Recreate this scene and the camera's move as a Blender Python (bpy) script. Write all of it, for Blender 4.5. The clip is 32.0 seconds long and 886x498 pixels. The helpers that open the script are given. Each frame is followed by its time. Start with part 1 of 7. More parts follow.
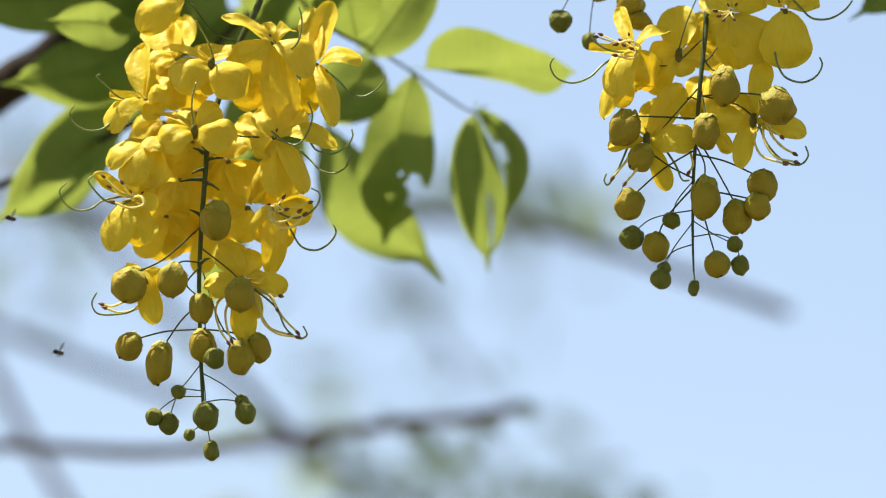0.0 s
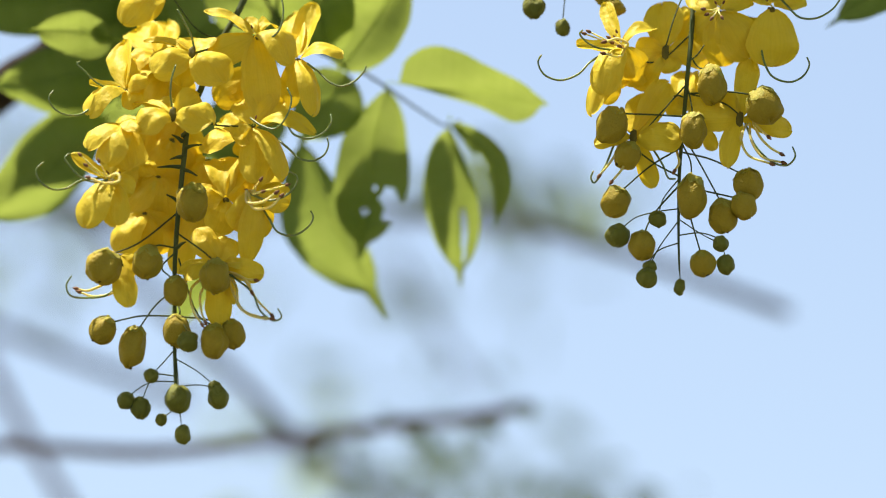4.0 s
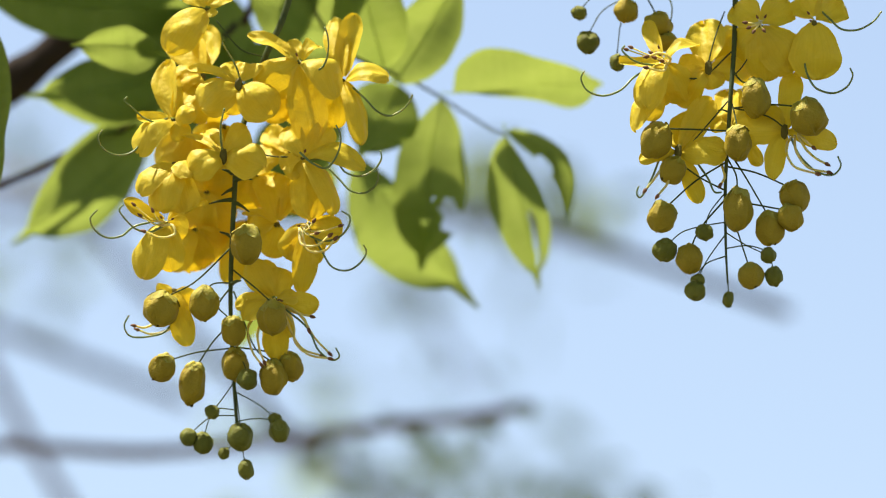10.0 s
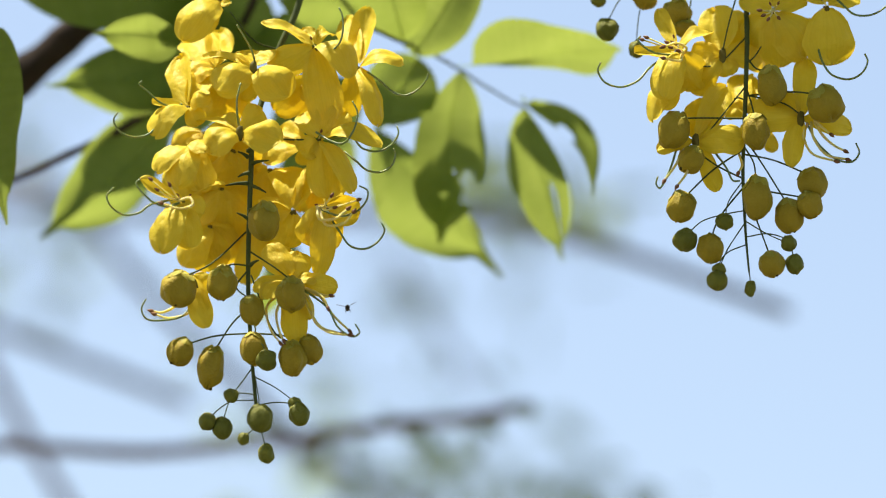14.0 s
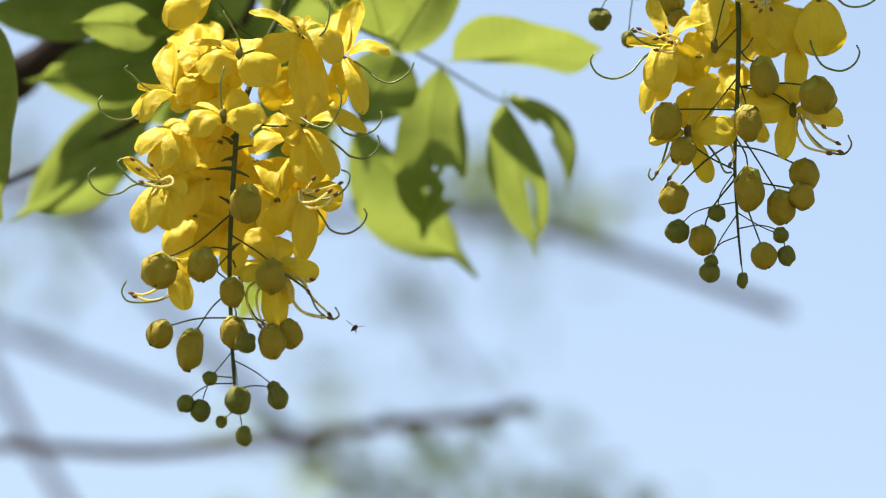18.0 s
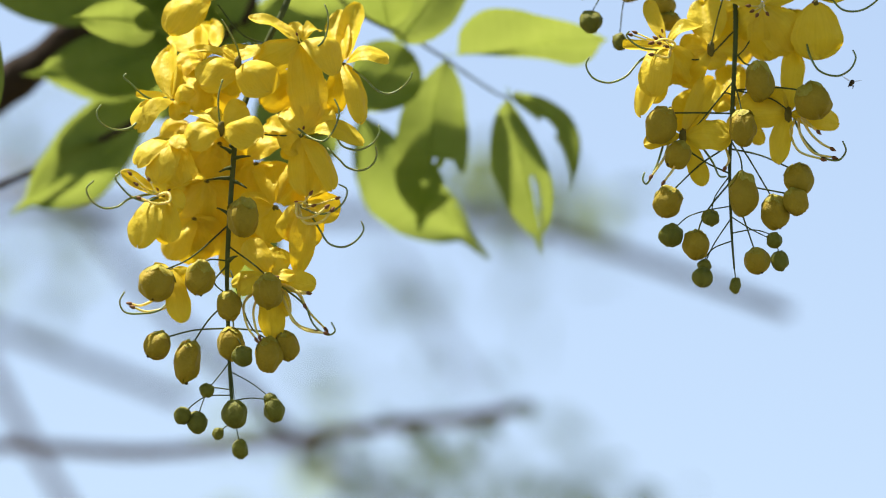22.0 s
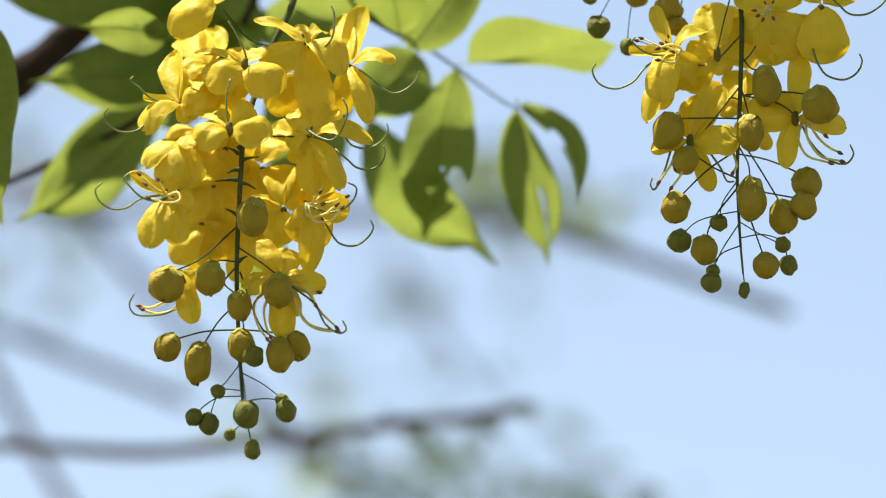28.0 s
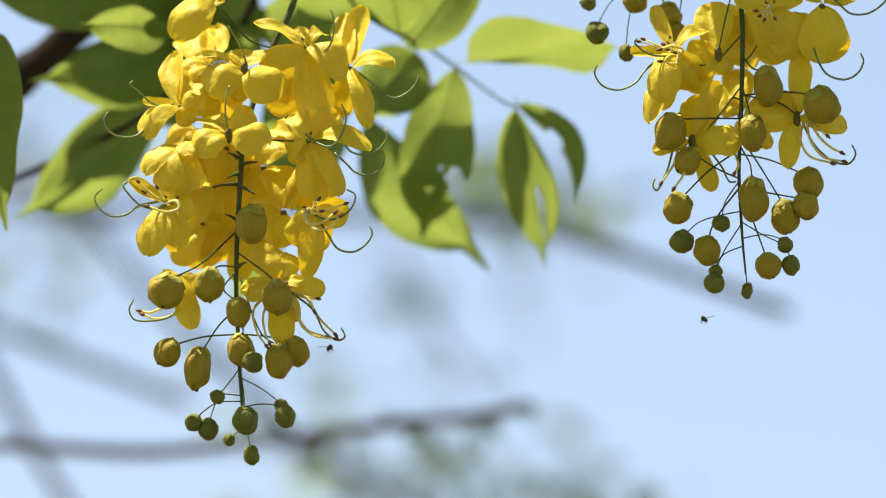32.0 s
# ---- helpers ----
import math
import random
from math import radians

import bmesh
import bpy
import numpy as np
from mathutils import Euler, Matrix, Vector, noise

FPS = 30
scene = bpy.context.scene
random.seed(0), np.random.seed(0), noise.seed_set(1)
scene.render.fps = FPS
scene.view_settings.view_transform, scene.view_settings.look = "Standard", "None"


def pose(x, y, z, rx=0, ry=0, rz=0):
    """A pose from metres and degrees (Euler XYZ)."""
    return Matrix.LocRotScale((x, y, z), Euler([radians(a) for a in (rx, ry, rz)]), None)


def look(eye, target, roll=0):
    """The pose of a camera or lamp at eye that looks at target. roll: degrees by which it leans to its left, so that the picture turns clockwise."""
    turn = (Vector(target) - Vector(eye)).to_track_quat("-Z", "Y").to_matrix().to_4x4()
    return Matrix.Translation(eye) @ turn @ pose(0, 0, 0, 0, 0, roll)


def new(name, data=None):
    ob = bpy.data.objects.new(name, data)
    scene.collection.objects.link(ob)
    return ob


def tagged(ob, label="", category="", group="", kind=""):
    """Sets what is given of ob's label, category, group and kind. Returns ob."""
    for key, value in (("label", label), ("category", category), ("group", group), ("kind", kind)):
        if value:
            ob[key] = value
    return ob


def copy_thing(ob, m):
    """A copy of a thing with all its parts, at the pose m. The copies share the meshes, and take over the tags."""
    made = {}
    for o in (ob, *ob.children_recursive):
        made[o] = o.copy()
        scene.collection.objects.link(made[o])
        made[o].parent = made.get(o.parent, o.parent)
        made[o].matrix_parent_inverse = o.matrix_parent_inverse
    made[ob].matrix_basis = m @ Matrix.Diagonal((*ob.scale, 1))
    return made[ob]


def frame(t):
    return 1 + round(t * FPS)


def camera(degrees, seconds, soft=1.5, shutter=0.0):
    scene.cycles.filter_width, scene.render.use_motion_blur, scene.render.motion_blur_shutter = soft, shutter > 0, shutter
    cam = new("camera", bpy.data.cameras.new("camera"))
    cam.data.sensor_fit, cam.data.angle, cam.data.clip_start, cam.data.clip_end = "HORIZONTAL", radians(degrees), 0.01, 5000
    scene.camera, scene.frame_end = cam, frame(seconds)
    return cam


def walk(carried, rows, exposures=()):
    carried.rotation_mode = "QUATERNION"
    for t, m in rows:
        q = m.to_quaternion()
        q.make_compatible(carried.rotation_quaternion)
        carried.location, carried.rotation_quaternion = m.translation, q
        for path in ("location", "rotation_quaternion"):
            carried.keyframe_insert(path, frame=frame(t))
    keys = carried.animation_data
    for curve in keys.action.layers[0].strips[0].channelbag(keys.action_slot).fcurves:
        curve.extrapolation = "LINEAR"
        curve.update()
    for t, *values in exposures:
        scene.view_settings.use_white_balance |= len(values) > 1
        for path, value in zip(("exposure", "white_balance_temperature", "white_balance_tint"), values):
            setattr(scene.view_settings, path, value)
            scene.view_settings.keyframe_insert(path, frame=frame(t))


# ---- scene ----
# ---- camera: a long lens on a tripod, held still, looking up into the tree ----
cam = camera(8, 32.0, 1.1)
TILT = 15.0
cam.data.dof.use_dof = True
cam.data.dof.focus_distance = 2.80
cam.data.dof.aperture_fstop = 4.0
walk(cam, [(0.0, pose(0, 0, 1.6, 90 + TILT)), (32.0, pose(0, 0, 1.6, 90 + TILT))],
     exposures=[(0.0, 0.90, 7100, 11), (32.0, 0.90, 7100, 11)])

# ---- light: clear midday sky, high sun to one side of the flowers ----
SUN_ELEV, SUN_AZ = 72.0, -80.0      # azimuth from +y towards +x, in degrees
world = bpy.data.worlds.new("sky")
scene.world = world
world.use_nodes = True
wn = world.node_tree
wn.nodes.clear()
sky = wn.nodes.new("ShaderNodeTexSky")
sky.sky_type = "NISHITA"
sky.sun_disc = False
sky.sun_elevation = radians(SUN_ELEV)
sky.sun_rotation = radians(SUN_AZ)
sky.air_density, sky.dust_density, sky.ozone_density = 1.0, 2.2, 1.0
bg = wn.nodes.new("ShaderNodeBackground")
bg.inputs["Strength"].default_value = 0.123
wout = wn.nodes.new("ShaderNodeOutputWorld")
wn.links.new(sky.outputs[0], bg.inputs[0])
wn.links.new(bg.outputs[0], wout.inputs[0])

sun_data = bpy.data.lights.new("sun", "SUN")
sun_data.energy, sun_data.angle, sun_data.color = 5.0, radians(0.53), (1.0, 0.95, 0.86)
sun = new("sun", sun_data)
to_sun = Vector((math.sin(radians(SUN_AZ)) * math.cos(radians(SUN_ELEV)),
                 math.cos(radians(SUN_AZ)) * math.cos(radians(SUN_ELEV)),
                 math.sin(radians(SUN_ELEV))))
sun.matrix_world = look(Vector((0, 0, 12)) + to_sun * 5, Vector((0, 0, 12)))


# ---- materials ----
def mat_base(name):
    m = bpy.data.materials.new(name)
    m.use_nodes = True
    n = m.node_tree
    n.nodes.clear()
    out = n.nodes.new("ShaderNodeOutputMaterial")
    return m, n, out


def noise_of(n, coord, scale, detail=4.0, stretch=None, rough=0.55):
    src = coord
    if stretch:
        mp = n.nodes.new("ShaderNodeMapping")
        mp.inputs["Scale"].default_value = stretch
        n.links.new(coord, mp.inputs[0])
        src = mp.outputs[0]
    t = n.nodes.new("ShaderNodeTexNoise")
    t.inputs["Scale"].default_value = scale
    t.inputs["Detail"].default_value = detail
    t.inputs["Roughness"].default_value = rough
    n.links.new(src, t.inputs["Vector"])
    return t.outputs["Fac"]


def bump(n, height, strength, distance):
    b = n.nodes.new("ShaderNodeBump")
    b.inputs["Strength"].default_value = strength
    b.inputs["Distance"].default_value = distance
    n.links.new(height, b.inputs["Height"])
    return b.outputs[0]


def mix_col(n, fac, a, b):
    mx = n.nodes.new("ShaderNodeMix")
    mx.data_type = "RGBA"
    for sock, val in ((mx.inputs[0], fac), (mx.inputs[6], a), (mx.inputs[7], b)):
        if hasattr(val, "is_linked"):
            n.links.new(val, sock)
        elif isinstance(val, tuple):
            sock.default_value = (*val, 1)
        else:
            sock.default_value = val
    return mx.outputs[2]


def scaled(n, value, mul, add=0.0):
    ma = n.nodes.new("ShaderNodeMath")
    ma.operation = "MULTIPLY_ADD"
    n.links.new(value, ma.inputs[0])
    ma.inputs[1].default_value, ma.inputs[2].default_value = mul, add
    return ma.outputs[0]


def thin_tissue(name, front, through_a, through_b, share, rough, vein, spec=0.35, hue=0.0, streak=1.0, crinkle=0.0):
    """Petals and leaf blades: light is partly reflected and partly let through."""
    m, n, out = mat_base(name)
    tc = n.nodes.new("ShaderNodeTexCoord")
    info = n.nodes.new("ShaderNodeObjectInfo")
    blotch = noise_of(n, tc.outputs["Object"], 130.0, 3.0)
    veins = noise_of(n, tc.outputs["UV"], 1.0, 3.0, vein)
    f1 = mix_col(n, scaled(n, blotch, 1.6, -0.35), front[0], front[1])
    f2 = mix_col(n, scaled(n, veins, 0.9 * streak, -0.2 * streak), f1, tuple(c * 0.72 for c in front[0]))
    t1 = mix_col(n, scaled(n, blotch, 1.4, -0.2), through_a, through_b)
    t2 = mix_col(n, scaled(n, veins, 0.8 * streak, -0.22 * streak), t1, tuple(c * 0.68 for c in through_a))
    if hue:
        t2 = mix_col(n, scaled(n, info.outputs["Random"], hue), t2, tuple(c * 0.75 for c in through_b))
    nb = bump(n, veins, 0.35 * streak, 0.0006)
    if crinkle:
        fine = noise_of(n, tc.outputs["Object"], 330.0, 3.0)
        cb = n.nodes.new("ShaderNodeBump")
        cb.inputs["Strength"].default_value, cb.inputs["Distance"].default_value = crinkle, 0.0016
        n.links.new(fine, cb.inputs["Height"])
        n.links.new(nb, cb.inputs["Normal"])
        nb = cb.outputs[0]
    p = n.nodes.new("ShaderNodeBsdfPrincipled")
    n.links.new(f2, p.inputs["Base Color"])
    p.inputs["Roughness"].default_value = rough
    p.inputs["Specular IOR Level"].default_value = spec
    n.links.new(nb, p.inputs["Normal"])
    tr = n.nodes.new("ShaderNodeBsdfTranslucent")
    n.links.new(t2, tr.inputs["Color"])
    n.links.new(nb, tr.inputs["Normal"])
    mx = n.nodes.new("ShaderNodeMixShader")
    mx.inputs[0].default_value = share
    n.links.new(p.outputs[0], mx.inputs[1])
    n.links.new(tr.outputs[0], mx.inputs[2])
    n.links.new(mx.outputs[0], out.inputs[0])
    return m


def solid(name, a, b, scale, rough, bump_amt=0.3, bump_dist=0.0008, spec=0.4, sss=0.0, vary=0.0, stretch=None):
    m, n, out = mat_base(name)
    tc = n.nodes.new("ShaderNodeTexCoord")
    info = n.nodes.new("ShaderNodeObjectInfo")
    big = noise_of(n, tc.outputs["Object"], scale, 5.0, stretch)
    fine = noise_of(n, tc.outputs["Object"], scale * 6, 3.0, stretch)
    col = mix_col(n, scaled(n, big, 1.8, -0.4), a, b)
    col = mix_col(n, scaled(n, fine, 0.5, -0.1), col, tuple(c * 0.6 for c in a))
    if vary:
        col = mix_col(n, scaled(n, info.outputs["Random"], vary), col, b)
    p = n.nodes.new("ShaderNodeBsdfPrincipled")
    n.links.new(col, p.inputs["Base Color"])
    p.inputs["Roughness"].default_value = rough
    p.inputs["Specular IOR Level"].default_value = spec
    if sss:
        p.inputs["Subsurface Weight"].default_value = sss
        p.inputs["Subsurface Radius"].default_value = (0.004, 0.003, 0.0008)
        p.inputs["Subsurface Scale"].default_value = 1.0
    n.links.new(bump(n, fine, bump_amt, bump_dist), p.inputs["Normal"])
    n.links.new(p.outputs[0], out.inputs[0])
    return m


PETAL = thin_tissue("yellow_petal", ((0.80, 0.635, 0.048), (0.85, 0.705, 0.085)),
                    (0.85, 0.555, 0.016), (0.89, 0.61, 0.03), 0.32, 0.5, (22.0, 2.0, 1.0), 0.22, 0.25, 0.8, 0.36)
LEAF = thin_tissue("green_leaf", ((0.031, 0.072, 0.015), (0.045, 0.095, 0.024)),
                   (0.325, 0.435, 0.072), (0.415, 0.505, 0.11), 0.5, 0.55, (1.0, 22.0, 1.0), 0.12, 0.25)
BUD = solid("bud_skin", (0.295, 0.222, 0.020), (0.415, 0.32, 0.038), 160.0, 0.6, 0.6, 0.0010, 0.18, 0.18, 0.5)
BUD_GREEN = solid("young_bud_skin", (0.10, 0.12, 0.022), (0.20, 0.21, 0.04), 160.0, 0.6, 0.45, 0.0008, 0.18, 0.25, 0.5)
SEPAL_YOUNG = solid("young_sepal", (0.13, 0.15, 0.03), (0.23, 0.24, 0.055), 140.0, 0.65, 0.6, 0.0010, 0.18, 0.25, 0.4)
SEPAL = solid("sepal", (0.31, 0.28, 0.045), (0.45, 0.41, 0.08), 140.0, 0.65, 0.6, 0.0010, 0.18, 0.35, 0.4)
RECEPTACLE = solid("receptacle", (0.10, 0.09, 0.02), (0.19, 0.16, 0.04), 200.0, 0.7, 0.4, 0.0005, 0.15)
BUD_TIP = solid("bud_tip", (0.06, 0.05, 0.02), (0.12, 0.09, 0.03), 300.0, 0.8, 0.5, 0.0004, 0.1)
STEM = solid("green_stem", (0.045, 0.066, 0.026), (0.105, 0.135, 0.052), 120.0, 0.65, 0.3, 0.0004, 0.12)
STYLE = solid("green_style", (0.085, 0.145, 0.05), (0.19, 0.27, 0.11), 150.0, 0.4, 0.2, 0.0003, 0.5, 0.3)
FILAMENT = solid("yellow_filament", (0.70, 0.57, 0.19), (0.79, 0.68, 0.31), 150.0, 0.5, 0.2, 0.0003, 0.2, 0.5)
ANTHER = solid("brown_anther", (0.14, 0.055, 0.025), (0.28, 0.13, 0.055), 300.0, 0.7, 0.5, 0.0005)
BARK = solid("brown_bark", (0.026, 0.019, 0.016), (0.07, 0.05, 0.04), 22.0, 0.9, 0.9, 0.004, 0.2)
BROWN_BARK = solid("branch_bark", (0.145, 0.070, 0.050), (0.24, 0.135, 0.10), 14.0, 0.9, 0.9, 0.006, 0.2)
GREY_BARK = solid("grey_bark", (0.14, 0.115, 0.105), (0.24, 0.20, 0.185), 14.0, 0.9, 0.9, 0.006, 0.2)
BEE_BODY = solid("bee_body", (0.018, 0.014, 0.012), (0.05, 0.035, 0.02), 600.0, 0.5, 0.5, 0.0003)
GROUND = solid("dry_grass_ground", (0.11, 0.105, 0.05), (0.19, 0.165, 0.09), 1.3, 0.95, 0.8, 0.03, 0.1)


def wing_material():
    m, n, out = mat_base("bee_wing")
    g = n.nodes.new("ShaderNodeBsdfTransparent")
    g.inputs[0].default_value = (0.7, 0.7, 0.72, 1)
    s = n.nodes.new("ShaderNodeBsdfGlossy")
    s.inputs["Roughness"].default_value = 0.25
    s.inputs["Color"].default_value = (0.5, 0.5, 0.5, 1)
    mx = n.nodes.new("ShaderNodeMixShader")
    mx.inputs[0].default_value = 0.35
    n.links.new(g.outputs[0], mx.inputs[1])
    n.links.new(s.outputs[0], mx.inputs[2])
    n.links.new(mx.outputs[0], out.inputs[0])
    return m


WING = wing_material()


# ---- mesh helpers; plant parts are given in centimetres ----
CM = 0.01


def vec(p):
    return Vector(p) * CM


def part(name, bm, material, parent=None, label="", at=None):
    me = bpy.data.meshes.new(name)
    bm.normal_update()
    for f in bm.faces:
        f.smooth = True
    bm.to_mesh(me)
    bm.free()
    me.materials.append(material)
    ob = new(name, me)
    if parent:
        ob.parent = parent
    if at is not None:
        ob.location = at
    if label:
        ob["label"] = label
    return ob


def spline(points, steps):
    """Catmull-Rom through the points."""
    pts = [Vector(p) for p in points]
    if len(pts) == 2:
        pts = [pts[0], pts[0].lerp(pts[1], 0.5), pts[1]]
    ext = [pts[0] * 2 - pts[1], *pts, pts[-1] * 2 - pts[-2]]
    res = []
    for i in range(1, len(ext) - 2):
        a, b, c, d = ext[i - 1:i + 3]
        h0, h1, h2 = (max(1e-6, q.length ** 0.5) for q in (b - a, c - b, d - c))
        m1 = ((b - a) / h0 - (c - a) / (h0 + h1) + (c - b) / h1) * h1
        m2 = ((c - b) / h1 - (d - b) / (h1 + h2) + (d - c) / h2) * h1
        for k in range(steps):
            t = k / steps
            res.append(b + m1 * t + (3 * (c - b) - 2 * m1 - m2) * t * t + (2 * (b - c) + m1 + m2) * t ** 3)
    res.append(pts[-1])
    return res


def tube(bm, points, r0, r1, steps=5, sides=7, knobbly=0.0, shape=None):
    path = spline(points, steps)
    n = len(path)
    up = Vector((0.31, 0.86, 0.4))
    rings = []
    for i, p in enumerate(path):
        d = (path[min(i + 1, n - 1)] - path[max(i - 1, 0)]).normalized()
        x = d.cross(up)
        if x.length < 1e-4:
            x = d.cross(Vector((1, 0, 0)))
        x.normalize()
        y = d.cross(x)
        f = i / (n - 1)
        r = r0 + (r1 - r0) * f
        if shape:
            r *= shape(f)
        if knobbly:
            r *= 1 + knobbly * noise.noise(p * 0.9 / max(r0, 1e-5))
        ring = []
        for k in range(sides):
            a = 2 * math.pi * k / sides
            ring.append(bm.verts.new(p + (x * math.cos(a) + y * math.sin(a)) * r))
        rings.append(ring)
    for a, b in zip(rings, rings[1:]):
        for k in range(sides):
            bm.faces.new((a[k], a[(k + 1) % sides], b[(k + 1) % sides], b[k]))
    bm.faces.new(rings[0][::-1])
    bm.faces.new(rings[-1])
    return bm


def tube_part(name, points, r0, r1, material, parent, label="", **kw):
    bm = bmesh.new()
    tube(bm, [vec(p) for p in points], r0 * CM, r1 * CM, **kw)
    return part(name, bm, material, parent, label)


def sheet(bm, nu, nv, place, holes=()):
    """A blade: place(u, v) gives the point; u runs from base to tip, v from edge to edge (-1 to 1)."""
    uv = bm.loops.layers.uv.new("UVMap")
    grid = [[bm.verts.new(place(i / nu, 2 * j / nv - 1)) for j in range(nv + 1)] for i in range(nu + 1)]
    for i in range(nu):
        for j in range(nv):
            u, v = (i + 0.5) / nu, 2 * (j + 0.5) / nv - 1
            if any(((u - a) / c) ** 2 + ((v - b) / d) ** 2 < 1 + 0.5 * noise.noise(Vector((u * 9, v * 4, a * 7))) for a, b, c, d in holes):
                continue
            f = bm.faces.new((grid[i][j], grid[i][j + 1], grid[i + 1][j + 1], grid[i + 1][j]))
            for loop, (di, dj) in zip(f.loops, ((0, 0), (0, 1), (1, 1), (1, 0))):
                loop[uv].uv = ((j + dj) / nv, (i + di) / nu)
    loose = [v for v in bm.verts if not v.link_faces]
    bmesh.ops.delete(bm, geom=loose, context="VERTS")
    return bm


def axes(base, tip, facing):
    y = Vector(tip) - Vector(base)
    length = y.length
    y.normalize()
    z = Vector(facing)
    z = z - y * z.dot(y)
    if z.length < 1e-4:
        z = Vector((0, -1, 0.2)) - y * Vector((0, -1, 0.2)).dot(y)
    z.normalize()
    return length, y.cross(z), y, z


def petal(parent, base, tip, width, facing, bulge, cross, rng):
    """One spoon-shaped petal on a narrow claw. bulge: how far the blade arches towards its facing side, as a share of
    its length; cross: how far its two edges turn towards (+) or away from (-) that side, as a share of its half width."""
    length, x, y, z = axes(vec(base), vec(tip), facing)
    w = width * CM * 0.52
    wave, ph = rng.uniform(0.06, 0.15) * w, rng.uniform(0, 9)
    crease = rng.uniform(-0.08, 0.05) * w
    skew = rng.uniform(-0.10, 0.10)
    full = rng.uniform(0.52, 0.64)
    rim = rng.uniform(0.02, 0.14) * w
    roll = rng.uniform(-0.16, 0.10) * w
    b = vec(base)

    def place(s, v):
        u = 1 - (1 - s) ** 1.9
        if u < full:
            half = w * (0.20 + 0.80 * math.sin(math.pi / 2 * u / full) ** 0.66)
        else:
            half = w * max(0.0, 1 - ((u - full) / (1 - full)) ** 2.3) ** 0.5 + w * 0.02
        arch = math.sin(math.pi * min(1.0, u ** 0.85 * 0.97))
        h = bulge * length * arch + cross * w * v * v * (0.25 + 0.75 * math.sin(math.pi * min(1.0, u * 0.9 + 0.06)))
        h += wave * math.sin(u * 8 + ph) * v * abs(v) + wave * 0.9 * math.sin(v * 4 + u * 5 + ph) * u * (1 - 0.5 * u)
        h += crease * (1 - abs(v)) * u + 0.22 * w * noise.noise(Vector((u * 2.4, v * 1.5, ph * 3)))
        h += roll * max(0.0, u - 0.7) * 3 * (1 - 0.4 * v * v) + 0.06 * w * noise.noise(Vector((u * 7, v * 4.5, ph * 2)))
        h += rim * max(abs(v), u) ** 8 * (1 if cross < 0 else -1)
        half *= 1 + 0.10 * noise.noise(Vector((u * 4, v * 0.7, ph * 5)))
        return b + y * (length * u * (1 + 0.02 * v * v)) + x * (half * v + skew * w * math.sin(math.pi * u)) + z * h

    bm = bmesh.new()
    sheet(bm, 20, 14, place)
    return part("petal", bm, PETAL, parent)


def curl_of(parent, name, points, r, material, label="", anther=1.0):
    tube_part(name, points, r, r * 0.72, material, parent, label, steps=6, sides=6)
    if anther:
        p, q = vec(points[-1]), vec(points[-2])
        d = (p - q).normalized()
        bm = bmesh.new()
        tube(bm, [p - d * 0.0004, p + d * 0.0010 * anther, p + d * 0.0025 * anther], 0.0008 * anther, 0.0005 * anther, 3, 6, shape=lambda f: 0.35 + math.sin(math.pi * min(1, f * 0.9 + 0.1)))
        part("anther", bm, ANTHER, parent, "brown anther")


def flower(parent, rng, centre, petals, stamens=0):
    """Receptacle with petals and a tuft of short stamens; stamens below zero: seen from behind, with the green calyx.
    petals: tip, width, bulge, cross and the lean of the face to the side and upwards; lengths in centimetres."""
    c = vec(centre)
    bm = bmesh.new()
    turned = stamens < 0
    bmesh.ops.create_icosphere(bm, subdivisions=3, radius=0.0017 if turned else 0.0015)
    for v in bm.verts:
        v.co = Vector((v.co.x, v.co.y * 0.8, v.co.z * (2.0 if turned else 0.9))) * (1 + (0.35 if turned else 0.2) * noise.noise(v.co * 900)) + c + Vector((0, -0.002 if turned else 0.0015, -0.001))
    cup = part("flower", bm, RECEPTACLE, parent, "open yellow flower with five petals")
    for tip, width, bulge, cross, (side, up) in petals:
        root = c + (vec(tip) - c).normalized() * 0.0012
        petal(cup, root / CM, tip, width, (side, -1, up), bulge, cross, rng)
    f = Vector((0, -1, -0.1))
    for k in range(stamens):
        a = rng.uniform(0, 2 * math.pi)
        out = Vector((math.cos(a), 0, math.sin(a)))
        ln = rng.uniform(0.25, 0.6) * CM
        p1 = c + f * ln * 0.5 + out * ln * 0.18
        p2 = c + f * ln + out * ln * 0.7 + Vector((0, 0, 0.001))
        curl_of(cup, "filament", [c / CM, p1 / CM, p2 / CM], 0.026, FILAMENT, anther=0.62)
    return cup


